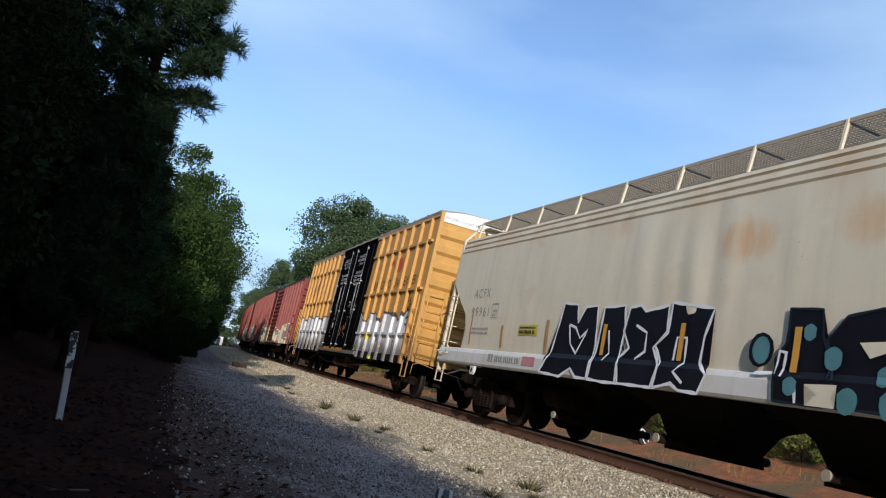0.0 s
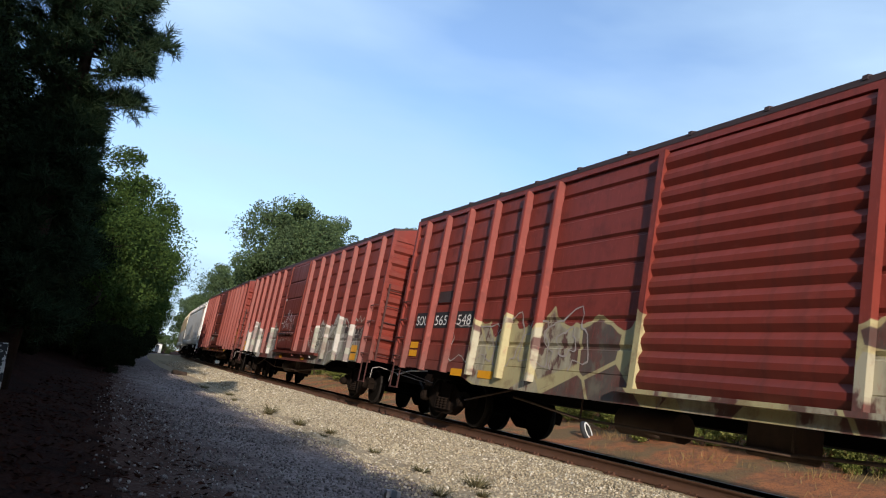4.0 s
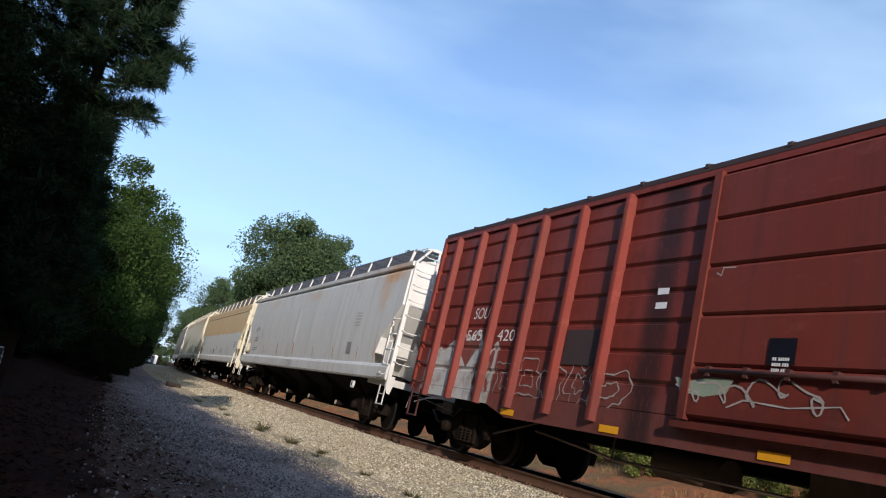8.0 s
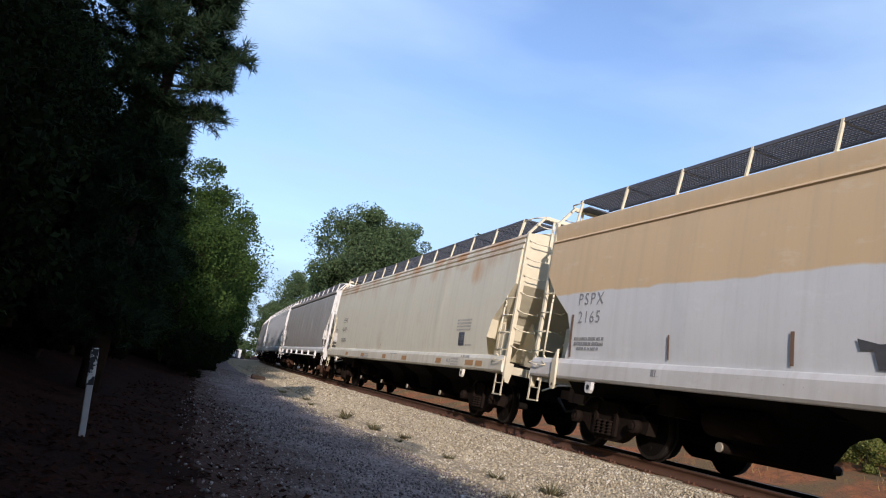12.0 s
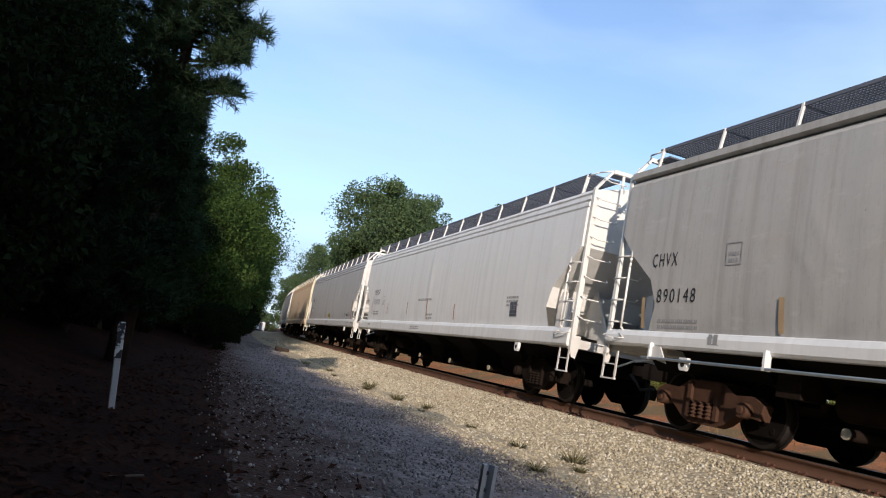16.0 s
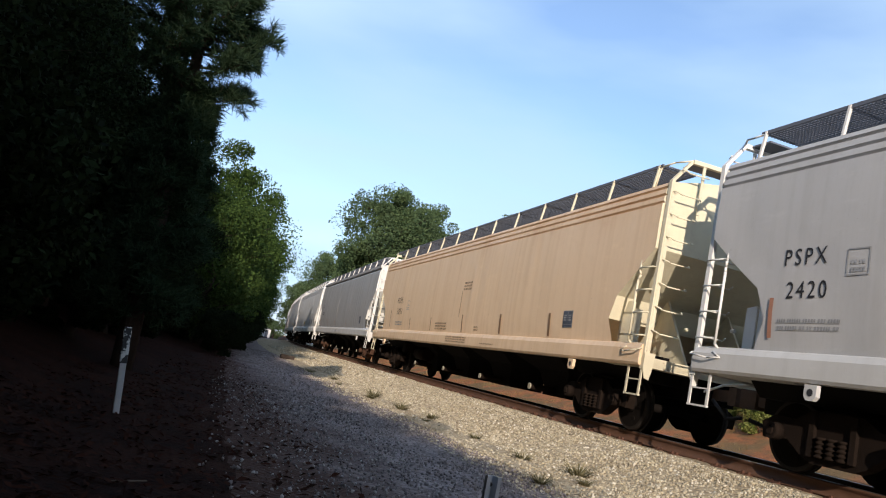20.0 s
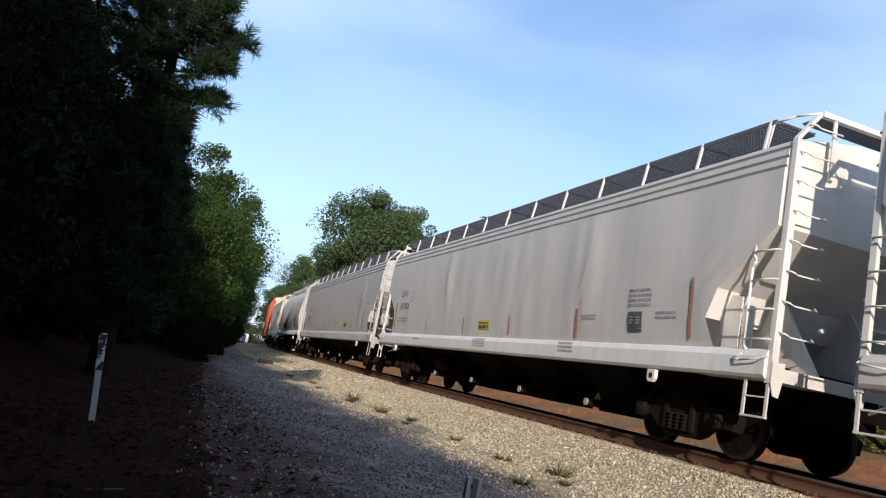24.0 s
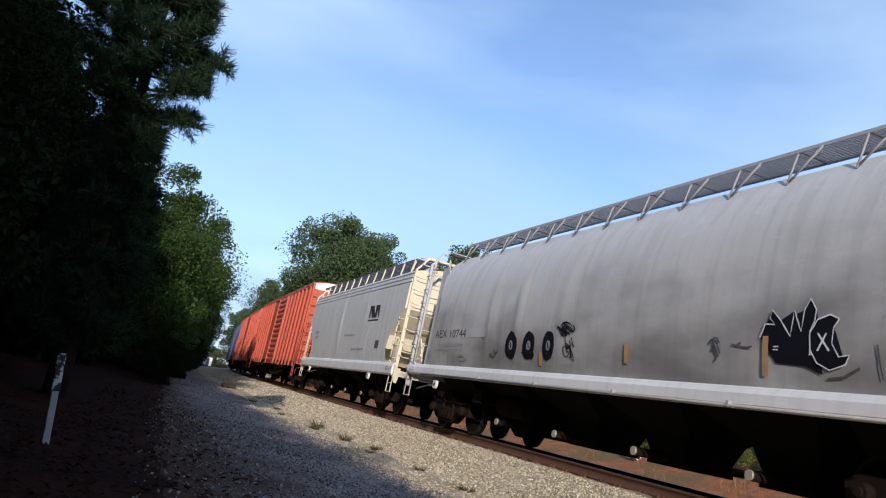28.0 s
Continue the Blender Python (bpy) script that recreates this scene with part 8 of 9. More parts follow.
            for y in (-by + 6.75, -by + 10.0):
                patch(car, "yellow_reflector", y, 0.86, 0.42, 0.11, REFLECT, None, x=W + 0.016)
            for y in (-by + 1.4, bt - 1.1):
                patch(car, "yellow_reflector", y, 1.02, 0.5, 0.18, REFLECT, None, x=W + 0.016)
                patch(car, "yellow_reflector", y, 1.24, 0.5, 0.18, REFLECT, None, x=W + 0.012)
            patch(car, "white_mark", -by + 10.7, 3.0, 0.16, 0.10, SPRAY_WHITE, None, x=W + 0.09)
            patch(car, "white_mark", -by + 11.3, 2.9, 0.2, 0.10, SPRAY_WHITE, None, x=W)
        if i == 4:
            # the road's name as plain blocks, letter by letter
            for y, posts, beams in ((-3.36, (-0.08, 0.08), (3.41, 3.73)), (-3.86, (-0.08, 0.08), (3.41, 3.73)), (-4.38, (-0.08, 0.08), (3.41,)), (-4.95, (0.0,), (3.73,)), (-5.50, (-0.08, 0.08), (3.57,)), (-6.02, (0.08,), (3.41, 3.57, 3.73)), (-6.55, (-0.08, 0.08), (3.57, 3.73)), (-7.05, (-0.08, 0.08), ())):
                for a in posts:
                    patch(car, "letter_block", y + a, 3.39, 0.045, 0.36, WHITE_INK, None, x=W, lift=0.010)
                for b in beams:
                    patch(car, "letter_block", y, b - 0.02, 0.20, 0.04, WHITE_INK, None, x=W, lift=0.013)
            lettering(car, "SOU", bt - 2.2, 2.55, 0.32, WHITE_INK, None, x=W, width=0.6, shear=0.2)
            lettering(car, "565", bt - 2.1, 2.12, 0.30, WHITE_INK, None, x=W, width=0.6)
            lettering(car, "420", bt - 3.3, 2.12, 0.30, WHITE_INK, None, x=W, width=0.6)
            patch(car, "dark_board", bt - 5.6, 1.75, 0.85, 0.55, ROOF_DARK, None, x=W + 0.01, label="dark tack board")
            patch(car, "dark_placard", -0.33, 1.86, 0.36, 0.29, SPRAY_BLACK, None, x=W + 0.09)
            bars(car, -0.33, 1.90, 0.22, 0.035, WHITE_INK, None, x=W + 0.096, rows=3)
            bars(car, -6.52, 1.95, 0.36, 0.09, FADED_WHITE, None, x=W, rows=3)
            cursive(car, -6.62, -6.30, 2.28, 0.12, FADED_WHITE, 4, 0.010, x=W + 0.01, seed=12)
            patch(car, "white_box", -5.69, 1.40, 0.44, 0.26, SPRAY_WHITE, None, x=W)
            for y in (-5.59, -5.79):
                patch(car, "white_box_inner", y, 1.43, 0.17, 0.20, ROOF_DARK, None, x=W, lift=0.014)
            cursive(car, -by + 8.2, -by + 10.3, 1.52, 0.36, FADED_WHITE, 5, 0.013, seed=5)
            for y in (-5.4, 5.1, 2.4, -0.34, -2.82):
                patch(car, "yellow_reflector", y, 0.84, 0.42, 0.10, REFLECT, None, x=W + 0.016)
            patch(car, "yellow_corner_strip", -by + 0.25, 1.3, 0.14, 0.8, REFLECT, None, x=W + 0.02)
            for dz in (2.58, 2.78):
                patch(car, "white_mark", 1.80, dz, 0.22, 0.09, SPRAY_WHITE, None, x=W)
            ribbon(car, [(0.80, 2.98), (0.72, 2.94), (0.70, 3.04), (0.50, 3.03)], 0.02, FADED_WHITE, None, 0.02)
        if i == 2:
            tag_loops(car, -by + 0.8, -by + 5.2, 1.15, 2.15, SPRAY_BLACK, 21, 5, 0.05)
            tag_loops(car, -by + 0.9, -by + 5.0, 1.05, 1.75, YELLOW_SIGN, 22, 6, 0.04)
            tag_loops(car, 2.4, 6.8, 1.15, 2.0, FADED_WHITE, 23, 5, 0.035)
        if i == 4:
            for q in ([(-4.20, 1.70), (-4.34, 1.80), (-4.51, 1.93), (-4.62, 1.84), (-4.98, 1.90), (-4.86, 1.72)], [(-5.22, 1.80), (-5.36, 1.86), (-5.58, 1.82), (-5.75, 1.74), (-5.86, 1.84), (-6.02, 1.87), (-6.14, 1.80)], [(-5.12, 1.52), (-5.20, 1.36), (-5.36, 1.25), (-5.40, 1.04)], [(-5.60, 1.36), (-5.72, 1.16), (-5.62, 1.02)], [(-6.20, 1.80), (-6.30, 1.60), (-6.22, 1.34)]):
                ribbon(car, q, 0.020, FADED_WHITE, None, -0.060)
            sprayed(car, [(1.22, 1.66), (0.95, 1.62), (0.60, 1.68), (0.28, 1.66), (0.36, 1.50), (0.70, 1.44), (1.10, 1.48)], TEAL_FADED, None, 0.022)
            ribbon(car, [(0.34, 1.34), (0.10, 1.44), (-0.50, 1.40), (-1.10, 1.46), (-1.20, 1.34)], 0.018, FADED_WHITE, None, 0.024)
            tag_loops(car, bt - 6.8, bt - 3.2, 1.15, 1.8, FADED_WHITE, 43, 5, 0.025)
        ready(car, i)


def plastic_cars():
    car, prof, half = hopper("pale grey covered hopper car with rust blooms along its top", *span(5), PALE, shape=PLAINROOF, sill=PALE, ends=WHITE_END, seed=5, post_gap=1.60, low=1.16, sill_top=1.56)
    marks(car, prof, "NAHX", "620262", 7.35, 2.55, 7.27, 2.12, ink=FADED_BLACK, wide=0.74, wide2=0.82, plate=(6.19, 2.42))
    side_bits(car, prof, ((2.80, 0.09, 1.62, 0.40), (0.28, 0.09, 1.63, 0.42), (5.32, 0.05, 1.62, 0.36), (8.2, 0.05, 1.62, 0.6), (-2.4, 0.05, 1.62, 0.3), (-4.6, 0.05, 1.62, 0.3), (-6.9, 0.04, 1.62, 0.3)), ink=PALE_INK, stencil=FAINT_INK, box_at=(-6.07, 1.75), texts=((-6.38, 2.86, 0.5, 0.05, 5), (5.0, 1.66, 0.6, 0.03, 1)), sill=((0.35, 1.40, 0.9, 0.035, 4), (8.3, 1.36, 0.14, 0.05, 2)))
    ready(car, 5)
    car, prof, half = hopper("white covered hopper car with a broad sand-coloured upper band", *span(6), TWO_TONE, shape=LOWROOF, sill=WHITE_END, ends=CREAM_END, seed=6, pull=True, dents=0.008)
    marks(car, prof, "PSPX", "2165", 7.08, 2.36, 7.08, 2.04, ink=GREY_INK, wide=0.80, wide2=0.70)
    side_bits(car, prof, ((7.6, 0.07, 1.44, 0.75), (4.8, 0.04, 1.46, 0.36), (2.5, 0.06, 1.46, 0.40), (-0.05, 0.06, 1.46, 0.46), (-2.38, 0.08, 1.46, 0.40), (-4.6, 0.07, 1.46, 0.40)), mat=STRIP_BROWN, texts=((-1.72, 1.66, 0.5, 0.05, 1), (-1.72, 1.56, 0.5, 0.05, 1), (-half + 2.75, 2.05, 0.6, 0.06, 3), (7.05, 1.66, 0.7, 0.05, 2)), sill=((5.0, 1.2, 0.12, 0.1, 1), (1.0, 1.2, 0.12, 0.1, 1), (-1.5, 1.2, 0.12, 0.1, 1)))
    outline(car, "spray_scrawl", [(1.62, 1.78), (1.34, 1.72), (1.30, 1.52), (1.12, 1.50), (1.10, 1.74), (1.02, 1.74), (1.04, 1.46), (1.36, 1.46), (1.42, 1.66), (1.58, 1.66)], FADED_BLACK, prof)
    for q in ([(-7.88, 1.28), (-7.92, 1.08), (-8.00, 1.26), (-8.06, 1.12)], [(-8.10, 1.26), (-8.20, 1.20), (-8.10, 1.12), (-8.22, 1.08)], [(-8.26, 1.28), (-8.30, 1.08), (-8.40, 1.22), (-8.36, 1.10)], [(-8.50, 1.26), (-8.46, 1.10)], [(-7.90, 1.20), (-8.16, 1.17), (-8.52, 1.19)]):
        ribbon(car, q, 0.018, SPRAY_BLACK, None, 0.012)
    ready(car, 6)
    car, prof, half = hopper("ivory covered hopper car with a rusty roof edge", *span(7), IVORY, sill=IVORY_SILL, ends=CREAM_END, seed=7, dents=0.012)
    marks(car, prof, "SHPX", "464471", 7.2, 2.45, 7.1, 2.06, ink=FADED_BLACK)
    side_bits(car, prof, ((4.4, 0.04, 1.46, 0.14), (0.9, 0.04, 1.46, 0.14)), ink=PALE_INK, box_at=(-6.84, 1.60), texts=((-6.9, 2.20, 0.95, 0.045, 4), (-7.3, 1.60, 0.5, 0.03, 1)), sill=((2.6, 1.22, 1.1, 0.035, 3), (-1.2, 1.28, 0.8, 0.03, 1), (-6.35, 1.16, 0.3, 0.09, 1), (-6.8, 1.24, 0.5, 0.04, 3), (-7.5, 1.30, 0.6, 0.06, 1)))
    for y, w in ((2.9, 0.5), (-0.13, 0.42), (-2.45, 0.5), (-5.6, 0.42), (-7.8, 0.52), (-8.4, 0.4), (5.6, 0.4)):
        patch(car, "orange_sill_mark", y, 1.13, w, 0.12, ORANGE_MARK, None, x=1.60)
    ready(car, 7)
    car, prof, half = hopper("dark grey covered hopper car with white ends and a side pipe", *span(8), GREY, shape=PLAINROOF, sill=LIGHT, ends=WHITE_END, seed=8, pipe=True, pipe_z=0.98, low=1.15, rusty=True, dents=0.03, bays=5, post_gap=1.6)
    marks(car, prof, "CHVX", "890148", 7.58, 2.40, 7.22, 1.84, wide=0.62, wide2=0.92, plate=(6.03, 2.49))
    side_bits(car, prof, ((8.0, 0.09, 1.44, 0.48), (5.07, 0.09, 1.44, 0.44), (1.7, 0.07, 1.44, 0.42), (-1.4, 0.07, 1.44, 0.42)), mat=DULL_ORANGE, sill=((6.2, 1.24, 0.2, 0.14, 1),))
    bm = bmesh.new()
    prism(bm, [(7.52, 1.16), (7.52, 0.98), (7.16, 0.92), (7.34, 1.16)], -1.62, -1.60, 0)
    part("pipe_bracket", bm, WHITE_END, car, "pale triangular pipe bracket")
    ready(car, 8)
    car, prof, half = hopper("light grey covered hopper car with white end ladders", *span(9), LIGHT, sill=LIGHT, ends=WHITE_END, seed=9, dents=0.012)
    marks(car, prof, "MBKX", "170005", 7.22, 2.40, 7.12, 2.01, ink=FADED_BLACK, wide=0.86, wide2=0.94, plate=(5.95, 2.14))
    for r, mat, lift in ((0.16, FAINT_INK, 0.004), (0.14, LIGHT, 0.007)):
        outline(car, "sill_disc", [(5.63 + r * math.cos(t * 0.5236), 1.19 + r * math.sin(t * 0.5236)) for t in range(12)], mat, None, x=1.60, lift=lift)
    side_bits(car, prof, ((7.72, 0.04, 1.66, 0.65), (5.11, 0.06, 1.66, 0.36), (2.36, 0.06, 1.64, 0.40), (0.03, 0.08, 1.58, 0.52), (-2.6, 0.07, 1.5, 0.42)), mat=STRIP_RED, texts=((0.4, 2.06, 1.5, 0.07, 1), (-0.2, 1.60, 0.6, 0.06, 2), (-6.6, 2.0, 0.7, 0.05, 3)), box_at=(-6.7, 1.60), sill=((0.9, 1.22, 1.0, 0.035, 2), (7.6, 1.2, 0.5, 0.06, 1)))
    ready(car, 9)
    car, prof, half = hopper("grey covered hopper car with dented sides and white ends", *span(10), MID, sill=PEARL, ends=WHITE_END, seed=10, dents=0.03)
    marks(car, prof, "PSPX", "2420", 7.31, 2.46, 7.25, 2.05, wide=0.66, wide2=0.62, plate=(6.52, 2.44))
    side_bits(car, prof, ((7.78, 0.07, 1.56, 0.50), (3.72, 0.04, 1.46, 0.32), (0.75, 0.05, 1.46, 0.40), (-2.1, 0.06, 1.46, 0.46), (-7.75, 0.09, 1.42, 0.86)), mat=STRIP_RED, sign=(-0.50, 1.50, 0.76), texts=((-5.9, 1.66, 0.45, 0.04, 2), (-7.0, 1.66, 0.5, 0.05, 2)), sill=((-0.45, 1.28, 0.85, 0.035, 3), (-2.2, 1.10, 0.45, 0.035, 2), (2.4, 1.16, 0.3, 0.03, 2), (-7.5, 1.2, 0.3, 0.08, 2)))
    patch(car, "small_plate", -6.55, 1.56, 0.36, 0.09, SPRAY_BLACK, prof)
    ready(car, 10)
    car, prof, half = hopper("sand-coloured covered hopper car with orange weathering", *span(11), SAND, sill=SAND, ends=CREAM_END, seed=11, dents=0.012)
    marks(car, prof, "PSPX", "3093", 6.43, 2.36, 6.32, 1.96, wide=0.80, wide2=0.72, plate=(5.24, 2.26), ink=BROWN_BLACK)
    side_bits(car, prof, ((7.5, 0.04, 1.5, 0.7), (4.67, 0.05, 1.44, 0.38), (2.21, 0.05, 1.44, 0.40), (-0.76, 0.07, 1.44, 0.46), (-3.52, 0.10, 1.44, 0.46), (-6.2, 0.09, 1.44, 0.46), (-0.43, 0.03, 1.85, 0.70)), mat=plain("brown_mark", (0.22, 0.13, 0.07), 0.7), ink=BROWN_INK, texts=((1.2, 1.64, 1.12, 0.045, 3), (-0.78, 2.76, 0.64, 0.05, 3), (-1.85, 1.56, 0.3, 0.04, 2)), box_at=(-7.0, 1.62), sill=((-0.6, 1.26, 1.7, 0.035, 3), (-3.0, 1.15, 0.9, 0.03, 1)))
    ready(car, 11)
    car, prof, half = hopper("steel grey covered hopper car with white ladders", *span(12), STEEL, shape=PLAINROOF, sill=PEARL, ends=WHITE_END, seed=12, bays=5, rusty=True, dents=0.03)
    marks(car, prof, "CHVX", "896012", 6.90, 2.54, 6.80, 2.12, wide=0.74, wide2=0.95, plate=(6.0, 2.6))
    side_bits(car, prof, ((7.7, 0.06, 1.5, 0.5), (4.4, 0.06, 1.46, 0.4), (1.5, 0.06, 1.46, 0.4), (-2.5, 0.06, 1.46, 0.4)), box_at=(-6.4, 1.6), sill=((0.2, 1.26, 0.6, 0.035, 3),))
    ready(car, 12)
    car, prof, half = hopper("pearl grey covered hopper car with orange reflector strips", *span(13), PEARL, sill=LIGHT, ends=WHITE_END, seed=13, dents=0.035)
    marks(car, prof, "CHVX", "893006", 7.00, 2.58, 6.82, 2.17, wide=0.72, wide2=0.98, plate=(6.13, 2.54))
    side_bits(car, prof, ((7.68, 0.08, 1.5, 0.9), (4.38, 0.04, 1.48, 0.34), (1.38, 0.06, 1.48, 0.38), (-1.39, 0.05, 1.48, 0.40), (-4.33, 0.09, 1.46, 0.52), (-7.55, 0.06, 1.5, 0.86)), mat=STRIP_RED, sign=(0.04, 1.58, 0.66), box_at=(-6.18, 1.58), texts=((-4.76, 1.84, 0.5, 0.03, 2), (-6.25, 2.22, 0.62, 0.045, 4), (-6.95, 1.86, 0.5, 0.04, 2)), sill=((0.05, 1.33, 0.75, 0.03, 4), (-4.15, 1.33, 0.55, 0.04, 3), (4.9, 1.24, 0.6, 0.05, 1)))
    ready(car, 13)
    car, prof, half = hopper("grey covered hopper car with bright orange reflector strips", *span(14), MID, sill=PEARL, ends=GREY_END, seed=14, dents=0.03, pull=False)
    marks(car, prof, "PSPX", "7058", 7.05, 2.46, 7.00, 2.02, wide=0.66, wide2=0.70, plate=(6.0, 2.58), lines=0)
    lettering(car, "LD LMT  204400 LB", 6.86, 1.83, 0.10, INK, prof, width=1.0)
    lettering(car, "LT WT    65600 LB  NEW 04-1993", 6.33, 1.67, 0.10, INK, prof, width=1.95)
    side_bits(car, prof, ((7.44, 0.10, 1.52, 0.82), (4.86, 0.09, 1.48, 0.50), (1.8, 0.08, 1.48, 0.46), (0.05, 0.05, 1.48, 0.42), (-1.6, 0.06, 1.48, 0.42), (-5.17, 0.09, 1.48, 0.50), (-7.46, 0.10, 1.52, 0.86)), sign=(-3.95, 1.62, 0.66), mat=REFLECT, texts=((-6.64, 2.66, 0.75, 0.05, 2), (-6.64, 2.46, 0.85, 0.05, 2)), sill=((1.5, 1.2, 0.6, 0.04, 2), (-6.4, 1.2, 0.5, 0.05, 1), (7.4, 1.30, 0.3, 0.03, 1)))
    patch(car, "arrow_plate", 5.48, 1.18, 0.22, 0.14, SPRAY_WHITE, None, x=1.60)
    outline(car, "arrow", [(5.86, 1.24), (5.62, 1.30), (5.62, 1.27), (5.42, 1.27), (5.42, 1.21), (5.62, 1.21), (5.62, 1.18)], SPRAY_BLACK, None, x=1.60, lift=0.012)
    ready(car, 14)
    # the smooth round-shouldered car with dark tags
    car, prof, half = hopper("dull grey round-shouldered hopper car with small dark graffiti", *span(15), DUSTY, shape=ROUND, sill=LIGHT, ends=GREY_END, seed=15, boards="middle", grate=plain("pale_grating", (0.42, 0.43, 0.46), 0.6, 0.1, 0.2, 6), pipe=True, pipe_z=1.15, low=1.14, post_gap=1.1)
    lettering(car, "AEX 10744", 5.67, 2.06, 0.26, FADED_BLACK, prof, width=1.85)
    patch(car, "grey_overpaint", 4.12, 2.05, 0.86, 0.20, GREY_END, prof, lift=0.006)
    bars(car, 5.6, 1.86, 1.5, 0.06, GREY_INK, prof, rows=2)
    for k, y in enumerate((2.47, 1.77, 1.04)):
        for r, mat, lift in ((1.0, SPRAY_BLACK, 0.012), (0.34, DUSTY, 0.016)):
            outline(car, "spray_ring", [(y + (0.25 - 0.02 * k) * r * math.cos(t * 0.4488), 1.88 + 0.27 * r * math.sin(t * 0.4488) * (1 + 0.06 * math.cos(2 * t + k))) for t in range(14)], mat, prof, lift=lift)
        ribbon(car, [(y + 0.02, 1.94), (y - 0.02, 1.82)], 0.03, SPRAY_BLACK, prof, 0.02)
    sprayed(car, [(2.02, 1.74), (1.60, 1.62), (1.52, 1.72), (1.84, 1.84)], SPRAY_BLACK, prof, 0.013)
    # a scribbled face, thin scrawls and worn marks
    rng = random.Random(6)
    for y0, z0, ry, rz, n, mat in ((0.46, 2.16, 0.36, 0.15, 9, SPRAY_BLACK), (0.30, 1.84, 0.22, 0.24, 6, SPRAY_BLACK), (3.25, 1.72, 0.26, 0.09, 3, FADED_BLACK), (-3.22, 1.80, 0.16, 0.20, 4, FADED_BLACK), (-3.62, 1.92, 0.24, 0.05, 2, FADED_BLACK), (5.0, 1.62, 0.5, 0.10, 2, GREY_INK)):
        for k in range(n):
            a, r = rng.uniform(0, 6.28), rng.uniform(0.25, 0.55)
            cy, cz = y0 + ry * rng.uniform(-0.55, 0.55), z0 + rz * rng.uniform(-0.55, 0.55)
            ribbon(car, [(cy + ry * r * math.cos(a + u * 0.7), cz + rz * r * 1.2 * math.sin(a + u * 0.7 + 0.3 * k)) for u in range(7)], 0.022, mat, prof, 0.014, "spray_scrawl")
    ribbon(car, [(-5.50, 1.90), (-5.53, 1.70), (-5.56, 1.55)], 0.02, FADED_BLACK, prof, 0.012)
    ribbon(car, [(-5.30, 1.66), (-5.10, 1.56), (-4.90, 1.54)], 0.03, FADED_BLACK, prof, 0.012)
    # a dark winged shape in white outline beside a crossed crescent
    wing = [(-3.95, 1.98), (-4.03, 2.14), (-4.18, 2.13), (-4.10, 2.20), (-4.13, 2.30), (-4.26, 2.18), (-4.41, 1.99), (-4.46, 2.28), (-4.56, 2.04), (-4.60, 2.28), (-4.67, 2.41), (-4.76, 2.28), (-4.74, 2.16), (-4.68, 2.04), (-4.69, 1.78), (-4.84, 1.58), (-4.62, 1.66), (-4.20, 1.69)]
    moon = [(-5.06, 2.17), (-4.94, 2.22), (-4.78, 2.17), (-4.68, 2.02), (-4.69, 1.84), (-4.78, 1.70), (-4.94, 1.63), (-5.14, 1.69), (-5.19, 1.79), (-5.06, 1.77), (-4.97, 1.91), (-4.99, 2.08)]
    sprayed(car, wing, SPRAY_BLACK, prof, 0.012)
    sprayed(car, moon, SPRAY_BLACK, prof, 0.017)
    ribbon(car, wing[:15], 0.016, SPRAY_WHITE, prof, 0.021)
    ribbon(car, moon + moon[:1], 0.016, SPRAY_WHITE, prof, 0.023)
    for q in ([(-4.79, 2.02), (-4.94, 1.83)], [(-4.90, 2.02), (-4.79, 1.83)]):
        ribbon(car, q, 0.02, SPRAY_WHITE, prof, 0.026)
    for dz in (0.0, 0.035):
        ribbon(car, [(-4.16, 1.84 + dz), (-4.24, 1.84 + dz)], 0.012, SPRAY_WHITE, prof, 0.022)
    for y, lo, h, w in ((-4.04, 1.54, 0.46, 0.09), (-1.32, 1.62, 0.30, 0.10), (1.28, 1.52, 0.24, 0.12)):
        patch(car, "orange_strip", y, lo, w, h, ORANGE_MARK, prof, lift=0.02)
    ready(car, 15)
    car, prof, half = hopper("short light grey covered hopper car with cream ends", *span(16), PORT, sill=LIGHT, ends=CREAM_END, seed=16, bays=3, post_gap=1.1)
    for k in (0, 0.34, 0.68):
        outline(car, "emblem", [(-3.14 - k, 2.78), (-3.06 - k, 3.18), (-3.14 - k, 3.18), (-3.38 - k, 2.86), (-3.32 - k, 3.18), (-3.40 - k, 3.18), (-3.48 - k, 2.78), (-3.40 - k, 2.78), (-3.20 - k, 3.04), (-3.22 - k, 2.78)], INK, prof)
    patch(car, "emblem", -3.6, 2.68, 1.1, 0.04, INK, prof)
    patch(car, "dark_board", -4.5, 1.80, 0.42, 0.24, FADED_BLACK, prof)
    bars(car, half - 2.6, 2.4, 0.8, 0.12, GREY_INK, prof, rows=2)
    side_bits(car, prof, (), texts=((-0.8, 2.22, 1.4, 0.08, 1), (-2.2, 1.74, 1.6, 0.07, 1)))
    ready(car, 16)


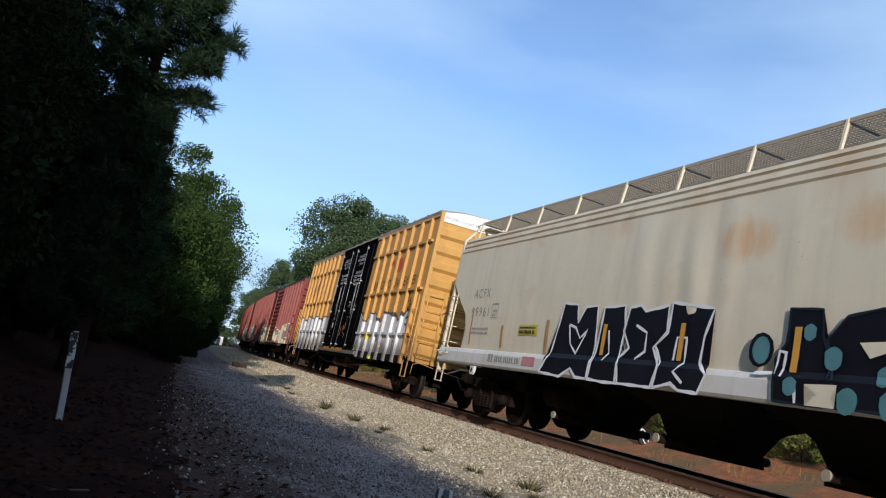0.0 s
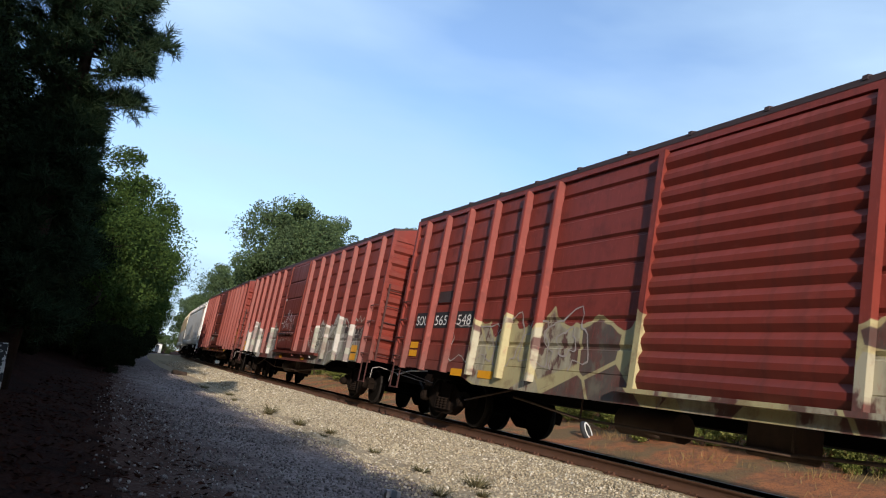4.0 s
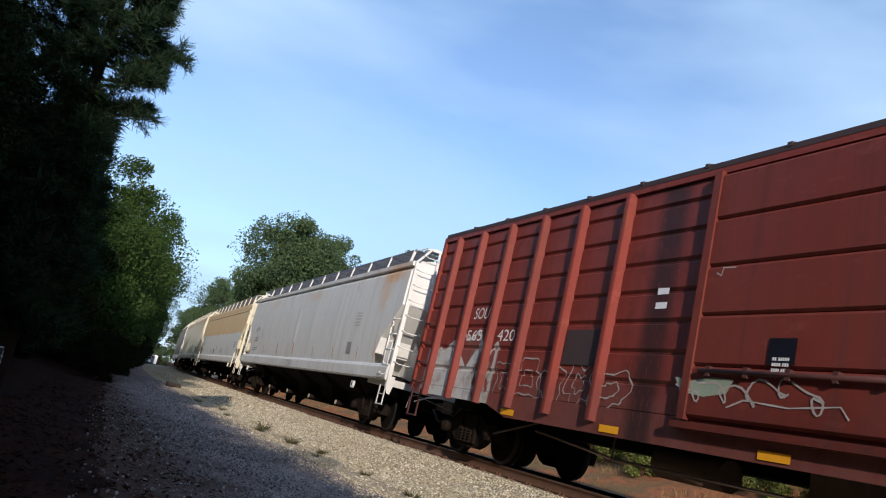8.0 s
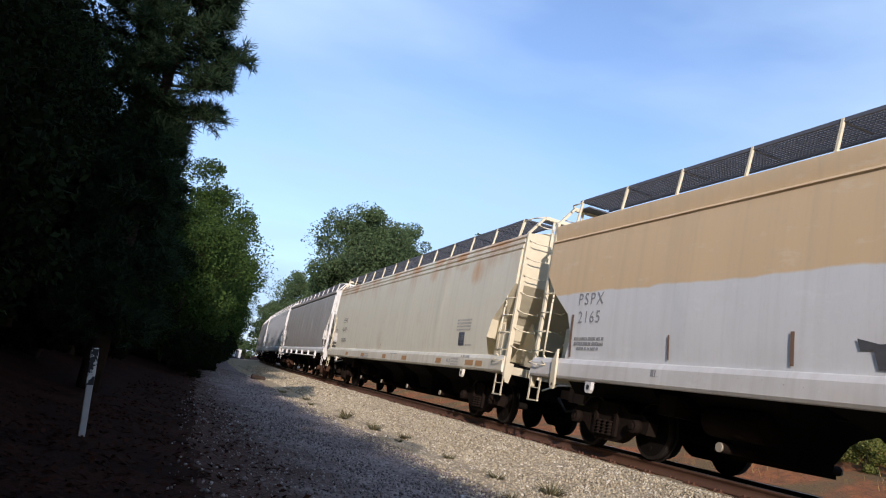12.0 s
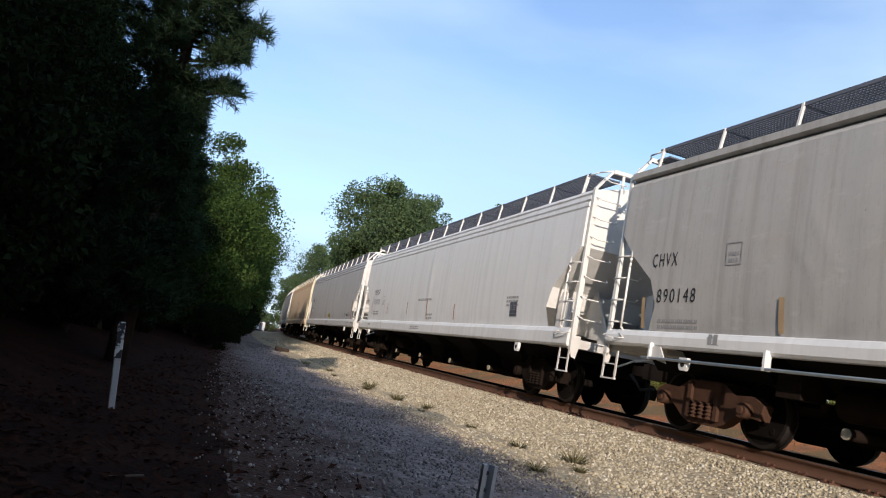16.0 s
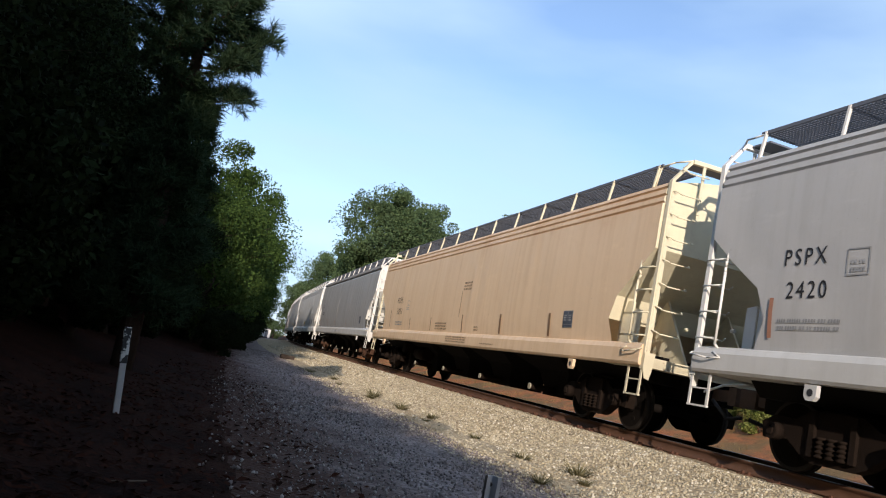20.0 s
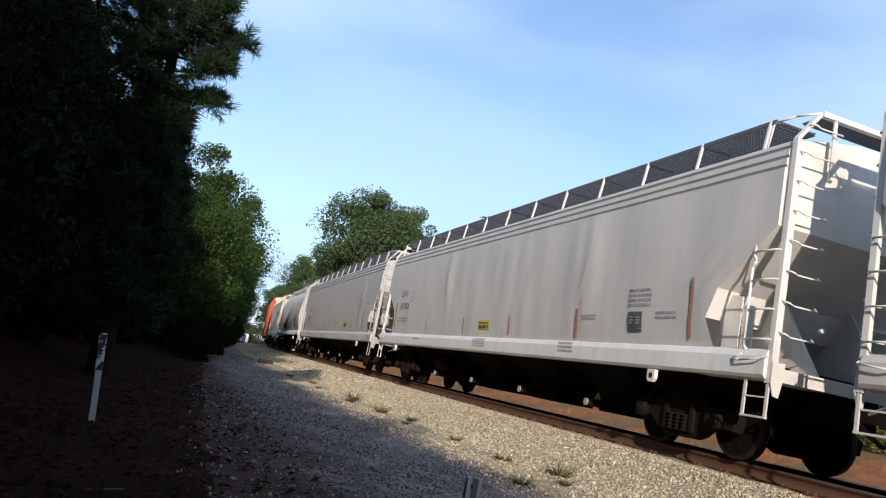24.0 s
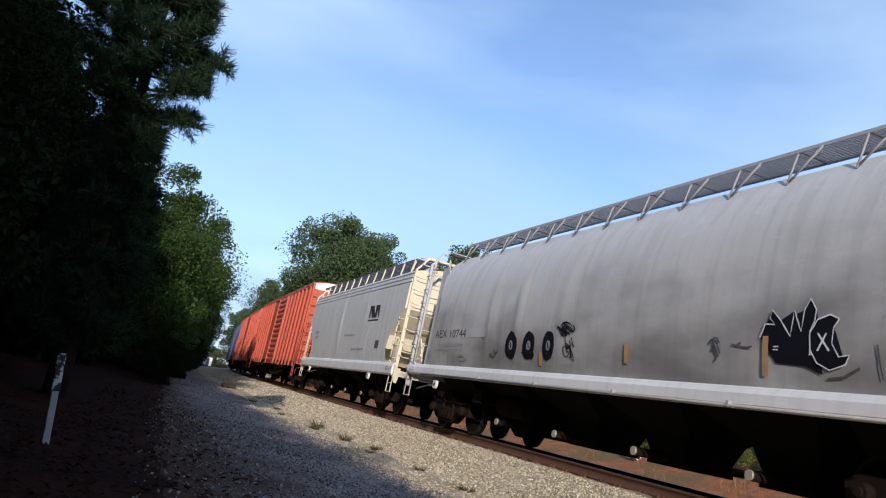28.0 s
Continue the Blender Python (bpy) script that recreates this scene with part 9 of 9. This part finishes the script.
def far_cars():
    for i, paint, label, band, hi in ((17, RED_NEW, "orange-red high boxcar with a white end band", WHITE_PAINT, 5.0), (18, RED_NEW, "orange-red high boxcar with faded paint", RED_NEW, 4.9), (19, BLUE, "dull blue boxcar with white patches", WHITE_PAINT, 4.8), (20, NAVY, "dark navy boxcar far down the line", NAVY, 4.6)):
        L = JOINTS[i + 1] - JOINTS[i]
        by = L / 2 - 1.0
        rf, rr = red_ribs(by)
        car, by, half = boxcar(label, *span(i), paint, eave=hi - 0.12, top=hi + 0.1, ribs_f=rf, ribs_r=rr, door=(7.45, 10.6), end_mat=paint, rib_mat=paint, grooves=0, door_kind="ribbed", roof=paint if i < 19 else ROOF_DARK, end_band=band, hi=True)
        if i in (18, 19):
            patch(car, "pale_tag", -by + 3.0, 1.3, 3.2, 0.9, SPRAY_WHITE, None, x=1.53)
        ready(car, i)


# ---- building it all ----
ground()
strips()
woods()
verge()
trackside()
car_cream()
car_gold()
red_cars()
plastic_cars()
far_cars()
track()
stones("ballast", "loose tan and grey ballast stones on the shoulder", [(38000, -3.9, -1.25, 3.0, 24, 0.010, 0.030, 0.0), (7000, -3.9, -1.25, 24, 60, 0.03, 0.055, 0.0), (2600, -0.68, 0.68, 3.0, 30, 0.02, 0.042, -0.01), (2600, 1.2, 2.6, 5.0, 34, 0.022, 0.045, 0.0), (8000, -5.2, -3.7, 2.6, 24, 0.010, 0.028, -0.006)], STONE, 1)
stones("gravel", "small grey and white stones strewn over the gravel track", [(17000, -8.1, -4.6, 2.0, 14, 0.005, 0.019, 0.0), (6500, -8.1, -4.6, 10, 40, 0.008, 0.024, 0.0)], PEBBLE, 2)


def motions():
    """The train runs towards and past the camera; every axle turns with it."""
    times = [k * 0.5 for k in range(57)]
    for car, at in CARS:
        rows = []
        for t in times:
            y = at - travelled(t)
            rows.append((t, pose(xc(y), y, RAIL_Z, 0, 0, -math.degrees(heading(y)))))
        walk(car, rows)
    lead = {}
    for w, k in WHEELS:
        if k not in lead:
            walk(w, [(f / FPS, pose(0, k * 0.88, 0.457, math.degrees(travelled(f / FPS) / 0.457) % 360)) for f in range(841)])
            lead[k] = w
        else:
            w.rotation_mode = "QUATERNION"
            src = lead[k].animation_data
            w.animation_data_create()
            w.animation_data.action = src.action
            w.animation_data.action_slot = src.action_slot


motions()
